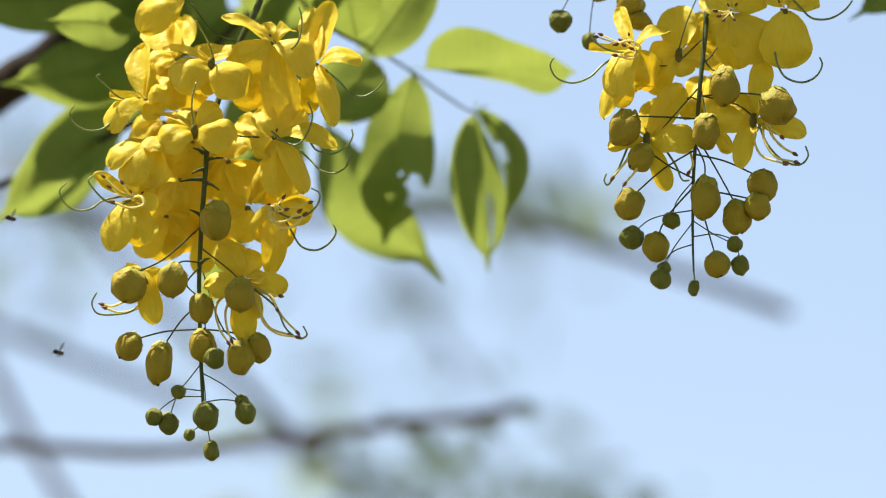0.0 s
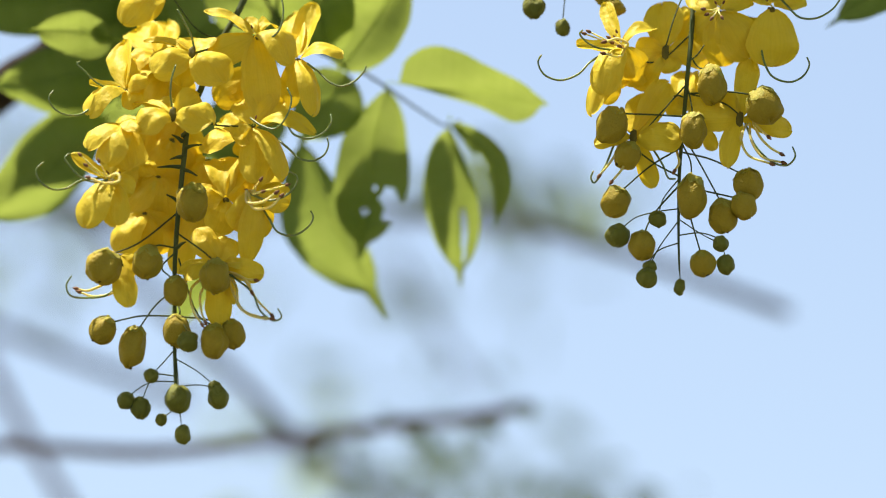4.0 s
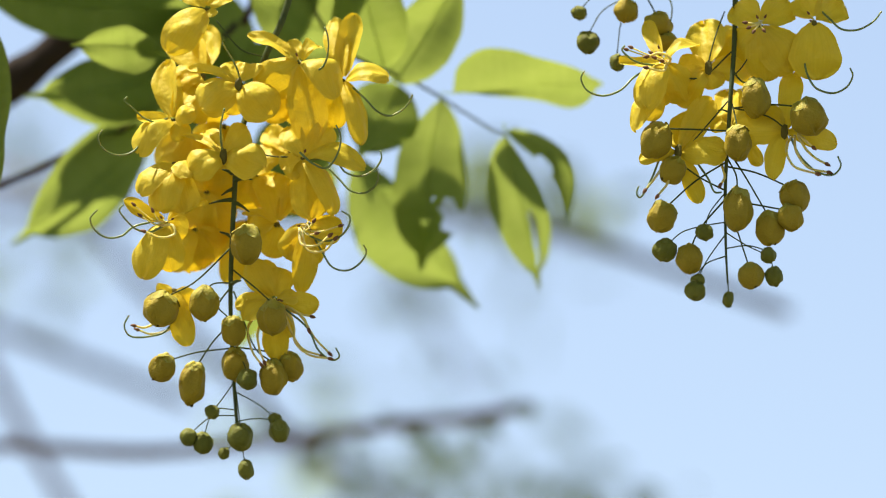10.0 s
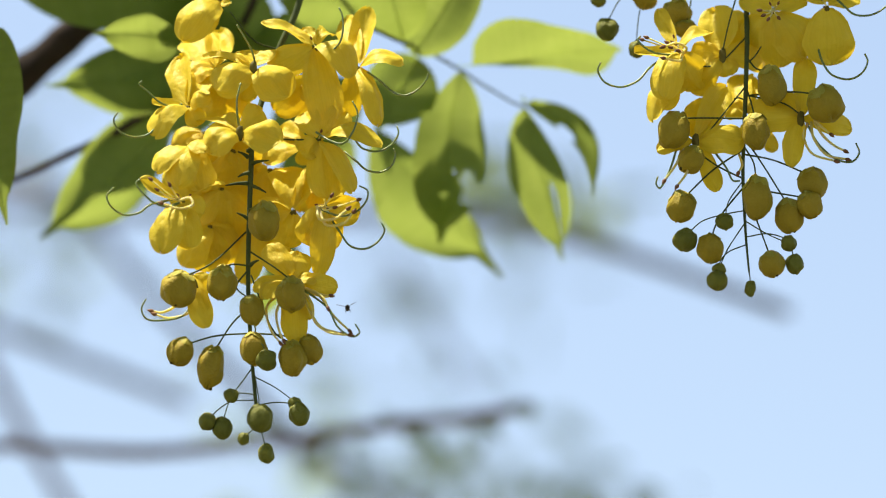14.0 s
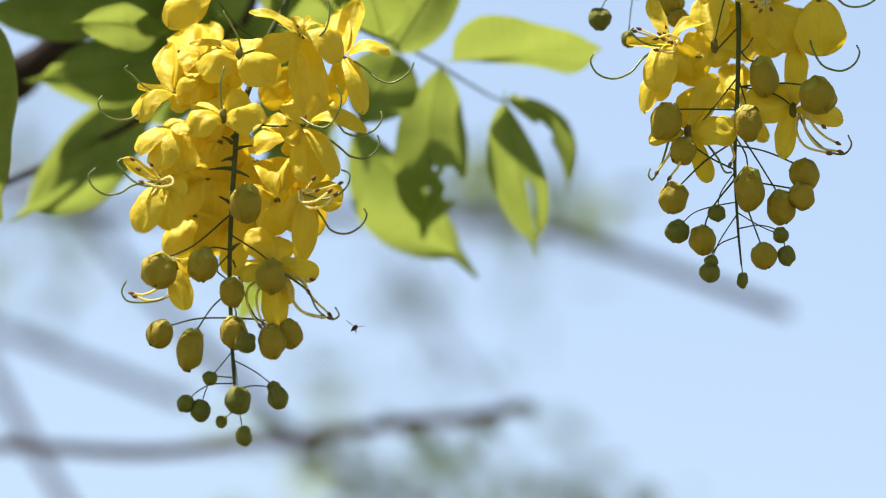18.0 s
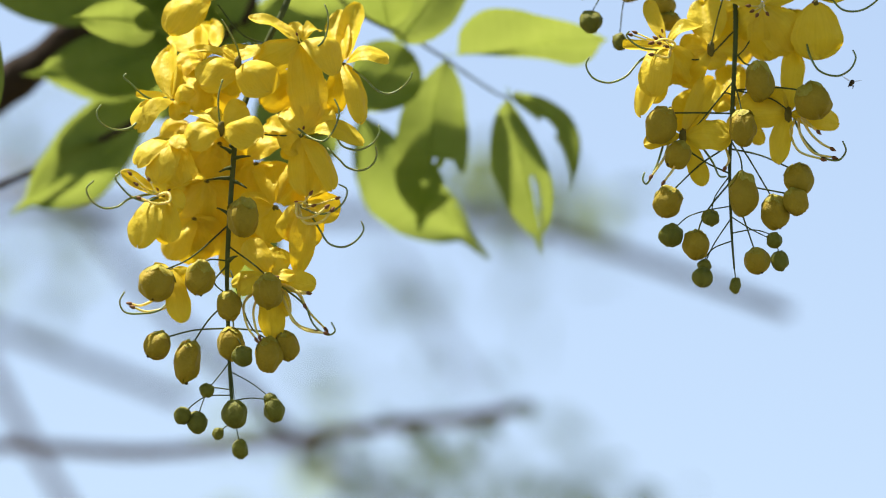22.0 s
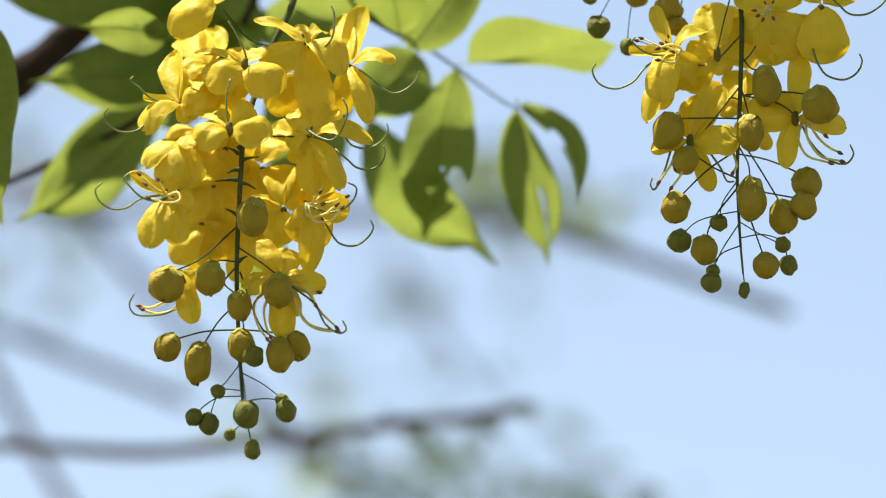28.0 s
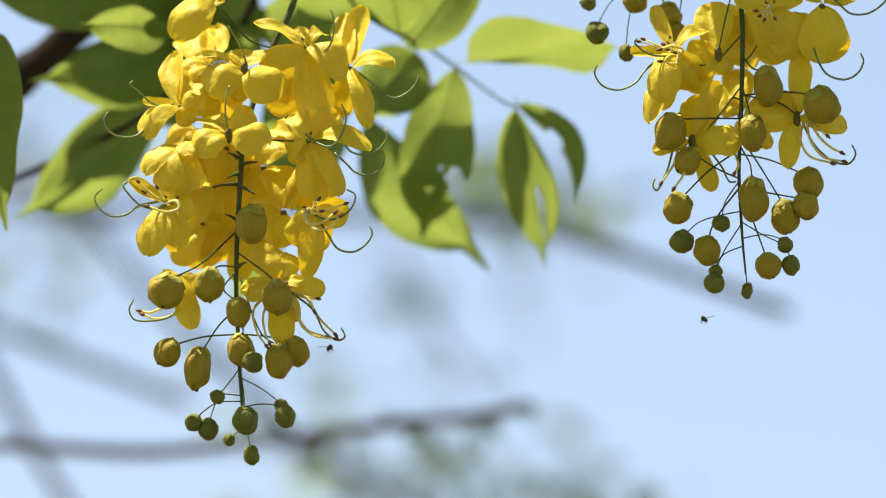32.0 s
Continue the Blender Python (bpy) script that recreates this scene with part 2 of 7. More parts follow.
def bud(parent, rng, centre, rx, rz, stalk_from, young=False, cap=0.42):
    """A closed bud: overlapping petals show as soft ridges, with five sepals clasping the stalk end."""
    c, s = vec(centre), vec(stalk_from)
    up = (s - c).normalized() if (s - c).length > 1e-5 else Vector((0, 0, 1))
    up = (up + Vector((0, 0, 0.8))).normalized()
    side = up.orthogonal().normalized()
    other = up.cross(side)
    rx, rz = rx * CM * 0.96, rz * CM * 0.98
    ph, twist, seed = rng.uniform(0, 6), rng.uniform(0.5, 1.2), rng.uniform(0, 50)

    def surface(th, fi, grow):
        ridge = 1 + 0.20 * (abs(math.sin(2.5 * fi + twist * th + ph)) ** 0.6 - 0.5) * math.sin(th)
        lump = 1 + 0.17 * noise.noise(Vector((math.cos(fi) * 1.4, math.sin(fi) * 1.4, th * 1.2 + seed)))
        fold = 1 + (0.030 + 0.05 * (grow > 1.01)) * noise.noise(Vector((math.cos(fi) * 3.6, math.sin(fi) * 3.6, th * 2.8 + seed * 1.7)))
        r = rx * ridge * lump * grow * fold * math.sin(th) ** 0.92
        return c + (side * math.cos(fi) + other * math.sin(fi)) * r + up * (rz * math.cos(th) * grow * lump * fold)

    def shell(top, bottom, rows, cols):
        bm = bmesh.new()
        rings = []
        for i in range(rows + 1):
            ring = []
            for k in range(cols):
                fi = 2 * math.pi * k / cols
                ring.append(bm.verts.new(surface(top + (bottom - top) * i / rows, fi, 1.0)))
            rings.append(ring)
        for a, b in zip(rings, rings[1:]):
            for k in range(cols):
                bm.faces.new((a[k], b[k], b[(k + 1) % cols], a[(k + 1) % cols]))
        bm.faces.new(rings[0])
        bm.faces.new(rings[-1][::-1])
        return bm

    b = part("flower_bud", shell(0.03, math.pi - 0.03, 14, 30), BUD_GREEN if young else BUD, parent,
             "small green closed bud" if young else "round olive-yellow closed bud")
    if not young and rng.random() < 0.45:
        bm = bmesh.new()
        bmesh.ops.create_icosphere(bm, subdivisions=1, radius=0.0009)
        for v in bm.verts:
            v.co += surface(math.pi - 0.25, ph, 0.985)
        part("bud_tip", bm, BUD_TIP, b, "dark bud tip")
    end = math.pi * (cap + 0.10)
    for k in range(5):
        mid = ph + 2 * math.pi * k / 5
        long = end * rng.uniform(0.80, 1.12)
        lift, knob = rng.uniform(0.0, 0.035), rng.uniform(0, 30)

        def sepal_at(u, v):
            th = 0.05 + (long - 0.05) * u
            fi = mid + v * 0.74 * (1 - u ** 3.2) ** 0.5 + 0.10 * math.sin(3 * u + knob)
            grow = 1.016 + lift * u * v * v + 0.055 * noise.noise(Vector((u * 2.6, v * 2.2, knob))) + 0.012 * (k % 2)
            return surface(th, fi, grow)

        bm = bmesh.new()
        sheet(bm, 7, 6, sepal_at)
        part("sepal", bm, SEPAL_YOUNG if young else SEPAL, b, "green sepal")
    return b


def pedicel(parent, points, r=0.045):
    return tube_part("pedicel", points, r * 0.84, r * 0.72, STEM, parent, steps=5, sides=6)


def spur(parent, root, tip):
    """The short tapered stub of a fallen flower's stalk."""
    r, t = Vector(root), Vector(tip)
    return tube_part("stalk_stub", [root, tuple(r.lerp(t, 0.45) + Vector((0, 0, 0.04))), tip], 0.11, 0.03, STEM, parent, steps=4, sides=7)


def leaflet(name, parent, base, tip, width, facing, fold=0.18, bend=0.08, sway=0.0, wave=0.06, holes=(), drip=0.14, label="", sides=(1.0, 1.0), peaks=(0.86, 0.86)):
    """An ovate blade with a drawn-out tip, folded a little along its midrib; the midrib is a part of its own."""
    length, x, y, z = axes(vec(base), vec(tip), facing)
    w = width * CM * 0.5
    o = vec(base)
    ph = (base[0] * 3.1 + base[2] * 1.7 + width) % 9

    def half_width(u, peak):
        body = u / (1 - drip)
        if body <= 1:
            s = math.sin(math.pi * min(1.0, body ** peak)) ** 0.62
        else:
            s = 0.0
        tail = 0.13 * (1 - u) / max(drip, 0.01) if u > 1 - drip * 1.9 else 0.0
        return max(s, min(0.16, tail)) + 0.012

    def place(u, v):
        hw = half_width(u, peaks[0] if v < 0 else peaks[1]) * w * (sides[0] if v < 0 else sides[1]) * (1 + 0.05 * noise.noise(Vector((u * 6, 3 * (v > 0), ph * 7))))
        h = fold * hw * abs(v) + bend * length * math.sin(math.pi * u) + 1.6 * wave * w * math.sin(u * 7 + ph + (1.2 if v > 0 else 0)) * v * v
        h += 0.30 * w * noise.noise(Vector((u * 2.4, v * 1.1, ph * 5))) * math.sin(math.pi * u)
        return y * (length * u) + x * (hw * v + sway * length * math.sin(math.pi * u)) + z * h

    bm = bmesh.new()
    sheet(bm, 44, 22, place, holes)
    blade = part(name, bm, LEAF, parent, label, at=o)
    bm = bmesh.new()
    rib = [place(u, 0) - z * 0.0002 for u in (0, .12, .25, .4, .55, .7, .85, .97)]
    tube(bm, [-y * 0.004, *rib], 0.00030, 0.00012, 3, 6)
    part("midrib", bm, LEAF_RIB, blade, "pale green midrib")
    return blade


LEAF_RIB = thin_tissue("leaf_rib", ((0.20, 0.28, 0.06), (0.26, 0.34, 0.09)), (0.50, 0.62, 0.08), (0.55, 0.66, 0.12), 0.78, 0.5, (1.0, 8.0, 1.0))


# ---- ground and the trees ----
bm = bmesh.new()
bmesh.ops.create_grid(bm, x_segments=40, y_segments=40, size=900)
for v in bm.verts:
    v.co.z = 0.15 * noise.noise(v.co * 0.02)
tagged(part("ground", bm, GROUND), "dry grass and earth under the trees", "ground", kind="structure")


def empty(name, at):
    ob = new(name)
    ob.location = at
    ob.empty_display_size = 0.02
    return ob


def branch_part(name, points, r0, r1, material, parent, label="", sides=10):
    """A limb through points in metres, in the space of its tree."""
    bm = bmesh.new()
    tube(bm, [Vector(p) - Vector(parent.location) for p in points], r0, r1, 8, sides, 0.18)
    return part(name, bm, material, parent, label)


tree = tagged(empty("flowering_tree", (-1.45, 3.6, 0)), "flowering tree with rough dark brown bark and hanging yellow racemes", "tree")
branch_part("trunk", [(-1.45, 3.6, -0.1), (-1.43, 3.58, 0.9), (-1.40, 3.5, 1.9), (-1.30, 3.35, 2.8), (-1.2, 3.3, 3.6)], 0.13, 0.06, BARK, tree, sides=14)
branch_part("limb", [(-1.40, 3.5, 1.95), (-0.75, 3.15, 2.15), (-0.258, 2.945, 2.440), (-0.213, 2.925, 2.463), (-0.194, 2.915, 2.474), (-0.172, 2.905, 2.490), (-0.130, 2.875, 2.510)], 0.0145, 0.006, BARK, tree, "dark brown limb", sides=12)
branch_part("limb", [(-0.130, 2.875, 2.510), (-0.080, 2.805, 2.543), (0.004, 2.745, 2.555), (0.107, 2.725, 2.559), (0.184, 2.725, 2.564)], 0.0055, 0.004, BARK, tree, "dark brown limb")
branch_part("twig", [(-0.264, 2.905, 2.390), (-0.211, 2.905, 2.410), (-0.194, 2.895, 2.414), (-0.180, 2.885, 2.418), (-0.139, 2.855, 2.431), (-0.097, 2.855, 2.475)], 0.0022, 0.0016, BARK, tree, "thin bare twig")
branch_part("twig", [(-0.069, 2.785, 2.547), (-0.080, 2.815, 2.507), (-0.089, 2.845, 2.483), (-0.094, 2.855, 2.475)], 0.0025, 0.0018, BARK, tree, "dark twig")
branch_part("twig", [(-0.130, 2.875, 2.510), (-0.211, 2.805, 2.482), (-0.212, 2.765, 2.450)], 0.003, 0.002, BARK, tree)
branch_part("twig", [(0.184, 2.725, 2.564), (0.211, 2.755, 2.520), (0.228, 2.785, 2.484)], 0.003, 0.002, BARK, tree)



def crown(parent, centre, radii, count, seed, keep_clear):
    """Unseen foliage added overhead to dim the sky light; keep_clear: a point to which the sun finds its way through a
    gap.
    """
    r = random.Random(seed)
    bm = bmesh.new()
    bm.loops.layers.uv.new("UVMap")
    made = 0
    while made < count:
        q = Vector((r.uniform(-1, 1), r.uniform(-1, 1), r.uniform(-1, 1)))
        if q.length > 0.86 + 0.5 * noise.noise(q * 2.6):
            continue
        p = Vector(centre) + Vector((q.x * radii[0], q.y * radii[1], q.z * radii[2]))
        off = p - Vector(keep_clear)
        if (off - to_sun * off.dot(to_sun)).length < 0.38 or p.z < 3.05 or noise.noise(p * 1.7) < -0.12:
            continue
        d = Vector((r.uniform(-1, 1), r.uniform(-1, 1), r.uniform(-0.7, 0.2))).normalized()
        length, sx, sy, sz = axes(p, p + d, (r.uniform(-.6, .6), r.uniform(-.6, .6), 1))
        w, ln = r.uniform(0.028, 0.042), r.uniform(0.11, 0.17)
        row = ((0, 0.1), (0.35, 1.0), (0.7, 0.7), (1.0, 0.04))
        left = [bm.verts.new(p + sy * ln * a - sx * w * b + sz * w * 0.2) for a, b in row]
        mid = [bm.verts.new(p + sy * ln * a) for a, b in row]
        right = [bm.verts.new(p + sy * ln * a + sx * w * b + sz * w * 0.2) for a, b in row]
        for k in range(3):
            bm.faces.new((left[k], mid[k], mid[k + 1], left[k + 1]))
            bm.faces.new((mid[k], right[k], right[k + 1], mid[k + 1]))
        made += 1
    for v in bm.verts:
        v.co -= Vector(parent.location)
    ob = part("crown", bm, LEAF, parent, "unseen green foliage added to dim the sky light")
    ob["kind"] = "stuff"


crown(tree, (-0.3, 2.2, 4.2), (2.7, 2.9, 1.1), 18000, 5, (0.0, 2.75, 2.35))

for end in ((0.5, 0.2, 4.5), (-1.1, 0.7, 4.4), (-2.4, 1.9, 4.3), (0.9, 3.9, 4.5), (-0.9, 4.5, 4.5)):
    e = Vector(end)
    s0 = Vector((-1.2, 3.3, 3.55))
    branch_part("limb", [s0, s0.lerp(e, 0.35) + Vector((0, 0, 0.12)), s0.lerp(e, 0.7) + Vector((0.05, 0, 0.05)), e], 0.05, 0.015, BARK, tree, "dark brown limb")

# ---- the racemes ----
rng = random.Random(7)
raceme_a = tagged(empty("flower_raceme", (-0.0704, 2.7046, 2.4399)), "hanging raceme of yellow open flowers above round olive buds", "flower", "racemes")
tube_part("rachis", [(-0.43, 9.60, 10.36), (0.27, 5.00, 6.96), (0.58, 2.20, 4.16), (0.30, 1.00, 1.37), (-0.14, 0.60, -0.47), (-0.78, 0.40, -1.99), (-1.50, 0.00, -4.47), (-1.87, -0.80, -6.40), (-1.94, -1.00, -8.41), (-1.99, -1.00, -11.25), (-1.99, -0.60, -13.20), (-1.92, 0.00, -14.85), (-1.75, 0.00, -16.90), (-1.57, 0.00, -18.56)], 0.19, 0.08, STEM, raceme_a, "dark green rachis", steps=6, sides=8)

flower(raceme_a, rng, (-3.44, -0.6, -0.08), [((-5.1, -1.3, -2.08), 1.68, 0.29, -0.45, (-0.2, 0.2)), ((-4.17, -0.7, -1.74), 0.67, 0.1, -0.3, (0.6, 0.2)), ((-3.02, -0.8, -0.4), 0.5, 0.1, -0.2, (0, 0.6)), ((-4.31, 0.04, 1.07), 1.4, 0.1, 0.3, (0, 0.4)), ((-2.67, 0.2, 0.86), 1.29, 0.1, 0.3, (0, 0.4))], 0)
flower(raceme_a, rng, (-3.6, 0.5, -2.95), [((-4.9, 2.26, -1.05), 1.67, 0.06, 0.25, (-0.2, 0.5)), ((-3.58, 2.26, -0.73), 1.3, 0.05, 0.25, (0.2, 0.5)), ((-4.95, 0.4, -3.35), 1.36, 0.21, -0.3, (-0.3, 0.6)), ((-4.2, 0.4, -3.46), 1.24, 0.2, -0.3, (0, 0.5))], 0)
flower(raceme_a, rng, (-1.84, -1.6, -3.48), [((-3.45, -1.9, -4.66), 1.79, 0.34, -0.5, (-0.3, 0.2)), ((-0.3, -1.9, -4.87), 1.85, 0.34, -0.5, (0.3, 0.2)), ((-4.16, -0.8, -2.85), 0.62, 0.1, 0.5, (-0.1, 1.2)), ((-1.86, -0.6, -2.44), 1.74, 0.05, 0.3, (0, -0.3)), ((-2.38, -0.8, -4.76), 1.12, 0.1, 0.2, (0, 0))], -1)
flower(raceme_a, rng, (0.82, -1.2, -2.36), [((-1.53, -0.88, -1.22), 0.9, 0.06, 0.4, (0.2, 1.2)), ((0.25, -0.72, -1.46), 0.84, 0.1, 0.3, (-0.1, 0.7)), ((1.55, -0.12, -1.62), 0.73, 0.33, 0.3, (0.2, 1.0)), ((-1.18, -1.1, -3.43), 1.46, 0.06, -0.3, (-0.1, 0)), ((2.5, -2.1, -3.94), 1.57, 0.36, -0.4, (0.4, 0.6)), ((1.49, -1.1, -5.99), 1.68, 0.05, -0.3, (0.1, 0))], 2)
flower(raceme_a, rng, (2.72, -0.4, -3.07), [((3.09, 0.72, -0.09), 1.12, -0.06, 0.5, (-0.3, 0.3)), ((2.12, 1.68, -0.27), 1.06, 0.05, 0.3, (-0.2, 0.3)), ((4.73, -0.8, -2.98), 1.23, 0.29, -0.3, (0.1, 1.0)), ((3.59, -1.1, -5.99), 1.06, 0.16, -0.5, (0.5, 0.6)), ((2.36, 0.2, -5.2), 1.18, 0.1, -0.3, (-0.3, -0.1))], 0)
flower(raceme_a, rng, (-4.78, -1.0, -5.08), [((-5.24, 0.28, -2.47), 1.23, 0.06, 0.45, (-0.5, 0.4)), ((-4.17, 0.92, -3.15), 1.12, 0.1, 0.3, (0.3, 0.3)), ((-6.33, -1.6, -5.09), 0.78, -0.12, 0.6, (-0.1, 0.7)), ((-6.17, -1.9, -6.74), 1.46, 0.33, -0.5, (-0.4, 0.7)), ((-3.76, -1.5, -4.8), 1.12, 0.39, -0.5, (0.2, 0.6)), ((-4.26, -1.2, -6.02), 0.95, 0.16, -0.4, (0.1, 0.2))], 0)
flower(raceme_a, rng, (-2.36, -2.6, -6.68), [((-3.87, -3.0, -7.57), 1.51, 0.34, -0.5, (-0.3, 0.3)), ((-0.55, -3.0, -7.21), 1.68, 0.34, -0.55, (0.3, 0.3)), ((-1.43, -1.6, -5.41), 1.12, 0.05, 0.3, (0.1, -0.2)), ((-3.36, -1.16, -5.59), 0.95, 0.08, 0.4, (-0.1, 0.5)), ((-4.36, -1.16, -5.8), 0.45, 0.1, 0.3, (0, 1.2))], -1)
flower(raceme_a, rng, (-4.56, -2.1, -7.06), [((-6.01, -2.8, -8.55), 1.23, 0.21, -0.4, (-0.5, 0.5)), ((-5.05, -3.0, -9.27), 1.57, 0.21, -0.45, (-0.45, 0.5)), ((-4.03, -2.4, -9.31), 1.57, 0.1, -0.3, (0.2, 0)), ((-3.84, -3.2, -7.78), 0.95, 0.26, -0.4, (0.1, 0.6))], 0)
flower(raceme_a, rng, (-4.87, -2.3, -9.7), [((-6.7, -2.8, -8.86), 0.78, -0.1, 0.7, (-0.1, 0.6)), ((-5.74, -3.2, -12.25), 1.57, 0.26, -0.5, (-0.35, 0.45)), ((-4.5, -2.4, -11.88), 1.29, 0.18, -0.4, (0.2, 0.1)), ((-3.12, -1.66, -8.74), 0.84, 0.16, 0.3, (0, 1.1)), ((-3.99, -1.9, -10.26), 1.23, 0.16, -0.3, (0.2, 0.2))], 2)
flower(raceme_a, rng, (1.07, -1.4, -6.65), [((0.2, -1.3, -7.24), 1.29, 0.06, -0.3, (-0.3, 0)), ((0.37, -0.6, -5.27), 1.12, 0.16, 0.3, (-0.3, 0.2)), ((2.23, -0.7, -5.2), 1.18, 0.05, 0.35, (0.3, -0.1)), ((3.85, -1.8, -7.18), 1.29, 0.29, -0.3, (0.2, 1.0)), ((1.51, -1.3, -9.32), 1.68, 0.05, -0.3, (0.1, 0)), ((2.61, -1.8, -9.09), 1.06, 0.18, -0.5, (0.5, 0.5))], 1)
flower(raceme_a, rng, (0.39, 1.18, -6.27), [((-1.47, 1.08, -7.14), 1.49, 0.21, -0.3, (-0.2, 0.8)), ((-0.8, 2.14, -5.32), 1.12, 0.1, 0.3, (-0.2, 0.6)), ((0.64, 1.48, -7.13), 1.12, 0.1, -0.3, (0.1, 0.1))], 0)
flower(raceme_a, rng, (-0.07, 0.2, -9.52), [((-0.62, 1.64, -7.35), 1.51, 0.18, 0.4, (-0.1, 0.5)), ((1.05, 1.16, -7.54), 0.84, 0.1, 0.4, (0.2, 0.7)), ((-1.62, 0.0, -9.16), 0.5, 0.1, 0.4, (0, 1.2)), ((-0.43, 1.0, -10.97), 1.46, 0.1, -0.3, (-0.1, -0.1)), ((-1.43, 0.6, -9.57), 1.12, 0.1, -0.3, (-0.2, 0))], 0)
flower(raceme_a, rng, (1.36, -1.0, -9.54), [((2.85, -0.8, -10.0), 1.29, -0.16, 0.6, (0.1, -0.2)), ((1.25, 0.0, -11.49), 1.62, 0.06, -0.35, (0.1, -0.3)), ((0.45, -0.2, -11.13), 1.4, 0.12, -0.3, (-0.3, -0.1)), ((1.13, -0.3, -12.61), 1.12, 0.16, -0.5, (0.3, 0.4)), ((2.02, 0.6, -8.01), 1.01, 0.1, 0.3, (0.3, 0.2))], 4)
flower(raceme_a, rng, (-4.51, -0.6, -12.63), [((-3.82, -1.0, -15.13), 1.06, 0.1, -0.5, (0.2, 0.2)), ((-5.22, -0.2, -13.1), 1.12, 0.1, -0.3, (-0.2, 0)), ((-3.73, -0.1, -13.33), 1.01, 0.1, -0.3, (0.1, 0))], 0)
flower(raceme_a, rng, (-0.03, -0.7, -12.92), [((-1.19, -0.5, -11.32), 1.23, 0.21, -0.35, (-0.3, 0.3)), ((-0.66, 0.1, -11.26), 1.12, 0.18, -0.3, (0.1, 0.3)), ((0.2, -0.3, -11.58), 1.46, 0.16, -0.3, (0.2, 0.2)), ((1.91, -0.4, -13.2), 1.01, 0.16, -0.4, (0.1, -0.2)), ((1.0, -0.8, -13.0), 0.95, 0.26, -0.3, (0.3, 0.9)), ((-1.29, -1.4, -13.92), 1.18, 0.23, -0.4, (-0.3, 0.7)), ((0.16, -0.3, -15.69), 1.12, 0.08, -0.4, (0, -0.1)), ((0.78, -0.5, -14.61), 0.67, 0.1, -0.3, (0.4, 0.4)), ((-1.77, -0.6, -13.3), 0.9, 0.2, -0.3, (-0.2, 0.7))], 3)
flower(raceme_a, rng, (-2.86, 1.74, -6.38), [((-3.63, 2.84, -8.17), 1.86, 0.12, -0.3, (-0.1, -0.1)), ((-2.43, 3.04, -8.37), 1.74, 0.1, -0.3, (0.1, -0.1)), ((-1.67, 3.14, -7.98), 1.49, 0.1, -0.3, (0.2, -0.1))], 0)
flower(raceme_a, rng, (-3.35, 1.84, -8.13), [((-4.02, 2.94, -10.29), 1.92, 0.1, -0.3, (-0.2, -0.1)), ((-2.96, 3.04, -10.37), 1.86, 0.1, -0.3, (0, -0.1)), ((-4.67, 2.54, -9.56), 1.55, 0.1, -0.3, (-0.3, 0)), ((-2.42, 3.34, -9.55), 1.43, 0.1, -0.3, (0.2, -0.1))], 0)
flower(raceme_a, rng, (-3.84, 2.02, -9.81), [((-5.08, 2.12, -11.6), 1.8, 0.18, -0.4, (-0.4, 0.4)), ((-4.01, 3.12, -11.65), 1.86, 0.1, -0.3, (0, -0.1)), ((-2.71, 3.32, -11.18), 1.8, 0.1, -0.3, (0.2, -0.1)), ((-2.48, 3.52, -10.03), 1.36, 0.1, -0.3, (0.2, -0.1))], 0)
flower(raceme_a, rng, (-1.49, 2.55, -9.35), [((-1.97, 3.75, -11.07), 1.67, 0.1, -0.3, (-0.1, -0.1)), ((-1.01, 3.75, -10.8), 1.74, 0.1, -0.3, (0.1, -0.1)), ((-0.14, 3.35, -10.07), 1.43, 0.1, -0.3, (0.2, 0)), ((-2.35, 3.25, -12.19), 1.24, 0.1, -0.3, (0, 0))], 0)
flower(raceme_a, rng, (-1.19, 2.04, -7.18), [((-1.67, 3.24, -8.84), 1.61, 0.1, -0.3, (0, -0.1)), ((-0.15, 3.24, -8.58), 1.67, 0.14, -0.3, (0.2, -0.1)), ((-2.6, 3.54, -7.92), 1.43, 0.1, -0.3, (-0.1, -0.1))], 0)
flower(raceme_a, rng, (0.88, 1.8, -7.09), [((0.24, 3.0, -8.91), 1.74, 0.12, -0.3, (-0.2, -0.1)), ((1.37, 3.1, -9.04), 1.67, 0.12, -0.3, (0.1, -0.1)), ((2.14, 2.5, -7.95), 1.24, 0.1, -0.3, (0.3, 0.1))], 0)
flower(raceme_a, rng, (0.89, 0.71, -3.42), [((-1.0, 1.61, -4.63), 1.67, 0.16, -0.35, (-0.2, -0.1)), ((0.57, 1.81, -5.04), 1.74, 0.12, -0.3, (0, -0.1)), ((1.93, 2.01, -4.83), 1.61, 0.12, -0.3, (0.2, -0.1)), ((0.4, 0.31, -4.53), 0.93, 0.26, -0.3, (0, 0.7))], 0)
flower(raceme_a, rng, (-3.37, 1.18, -3.59), [((-4.23, 1.58, -4.95), 1.55, 0.16, -0.3, (-0.2, 0.1)), ((-2.74, 2.48, -4.9), 1.43, 0.1, -0.3, (0.1, -0.1)), ((-2.2, 2.68, -4.0), 1.18, 0.1, -0.3, (0.2, -0.1))], 0)
flower(raceme_a, rng, (-4.18, 1.86, -5.55), [((-5.44, 2.26, -7.23), 1.61, 0.16, -0.3, (-0.2, 0.2)), ((-4.43, 2.36, -7.67), 1.67, 0.16, -0.3, (0, 0.1)), ((-3.3, 3.16, -6.97), 1.55, 0.12, -0.3, (0.2, -0.1)), ((-5.67, 2.46, -6.17), 1.24, 0.1, -0.3, (-0.3, 0.2))], 0)
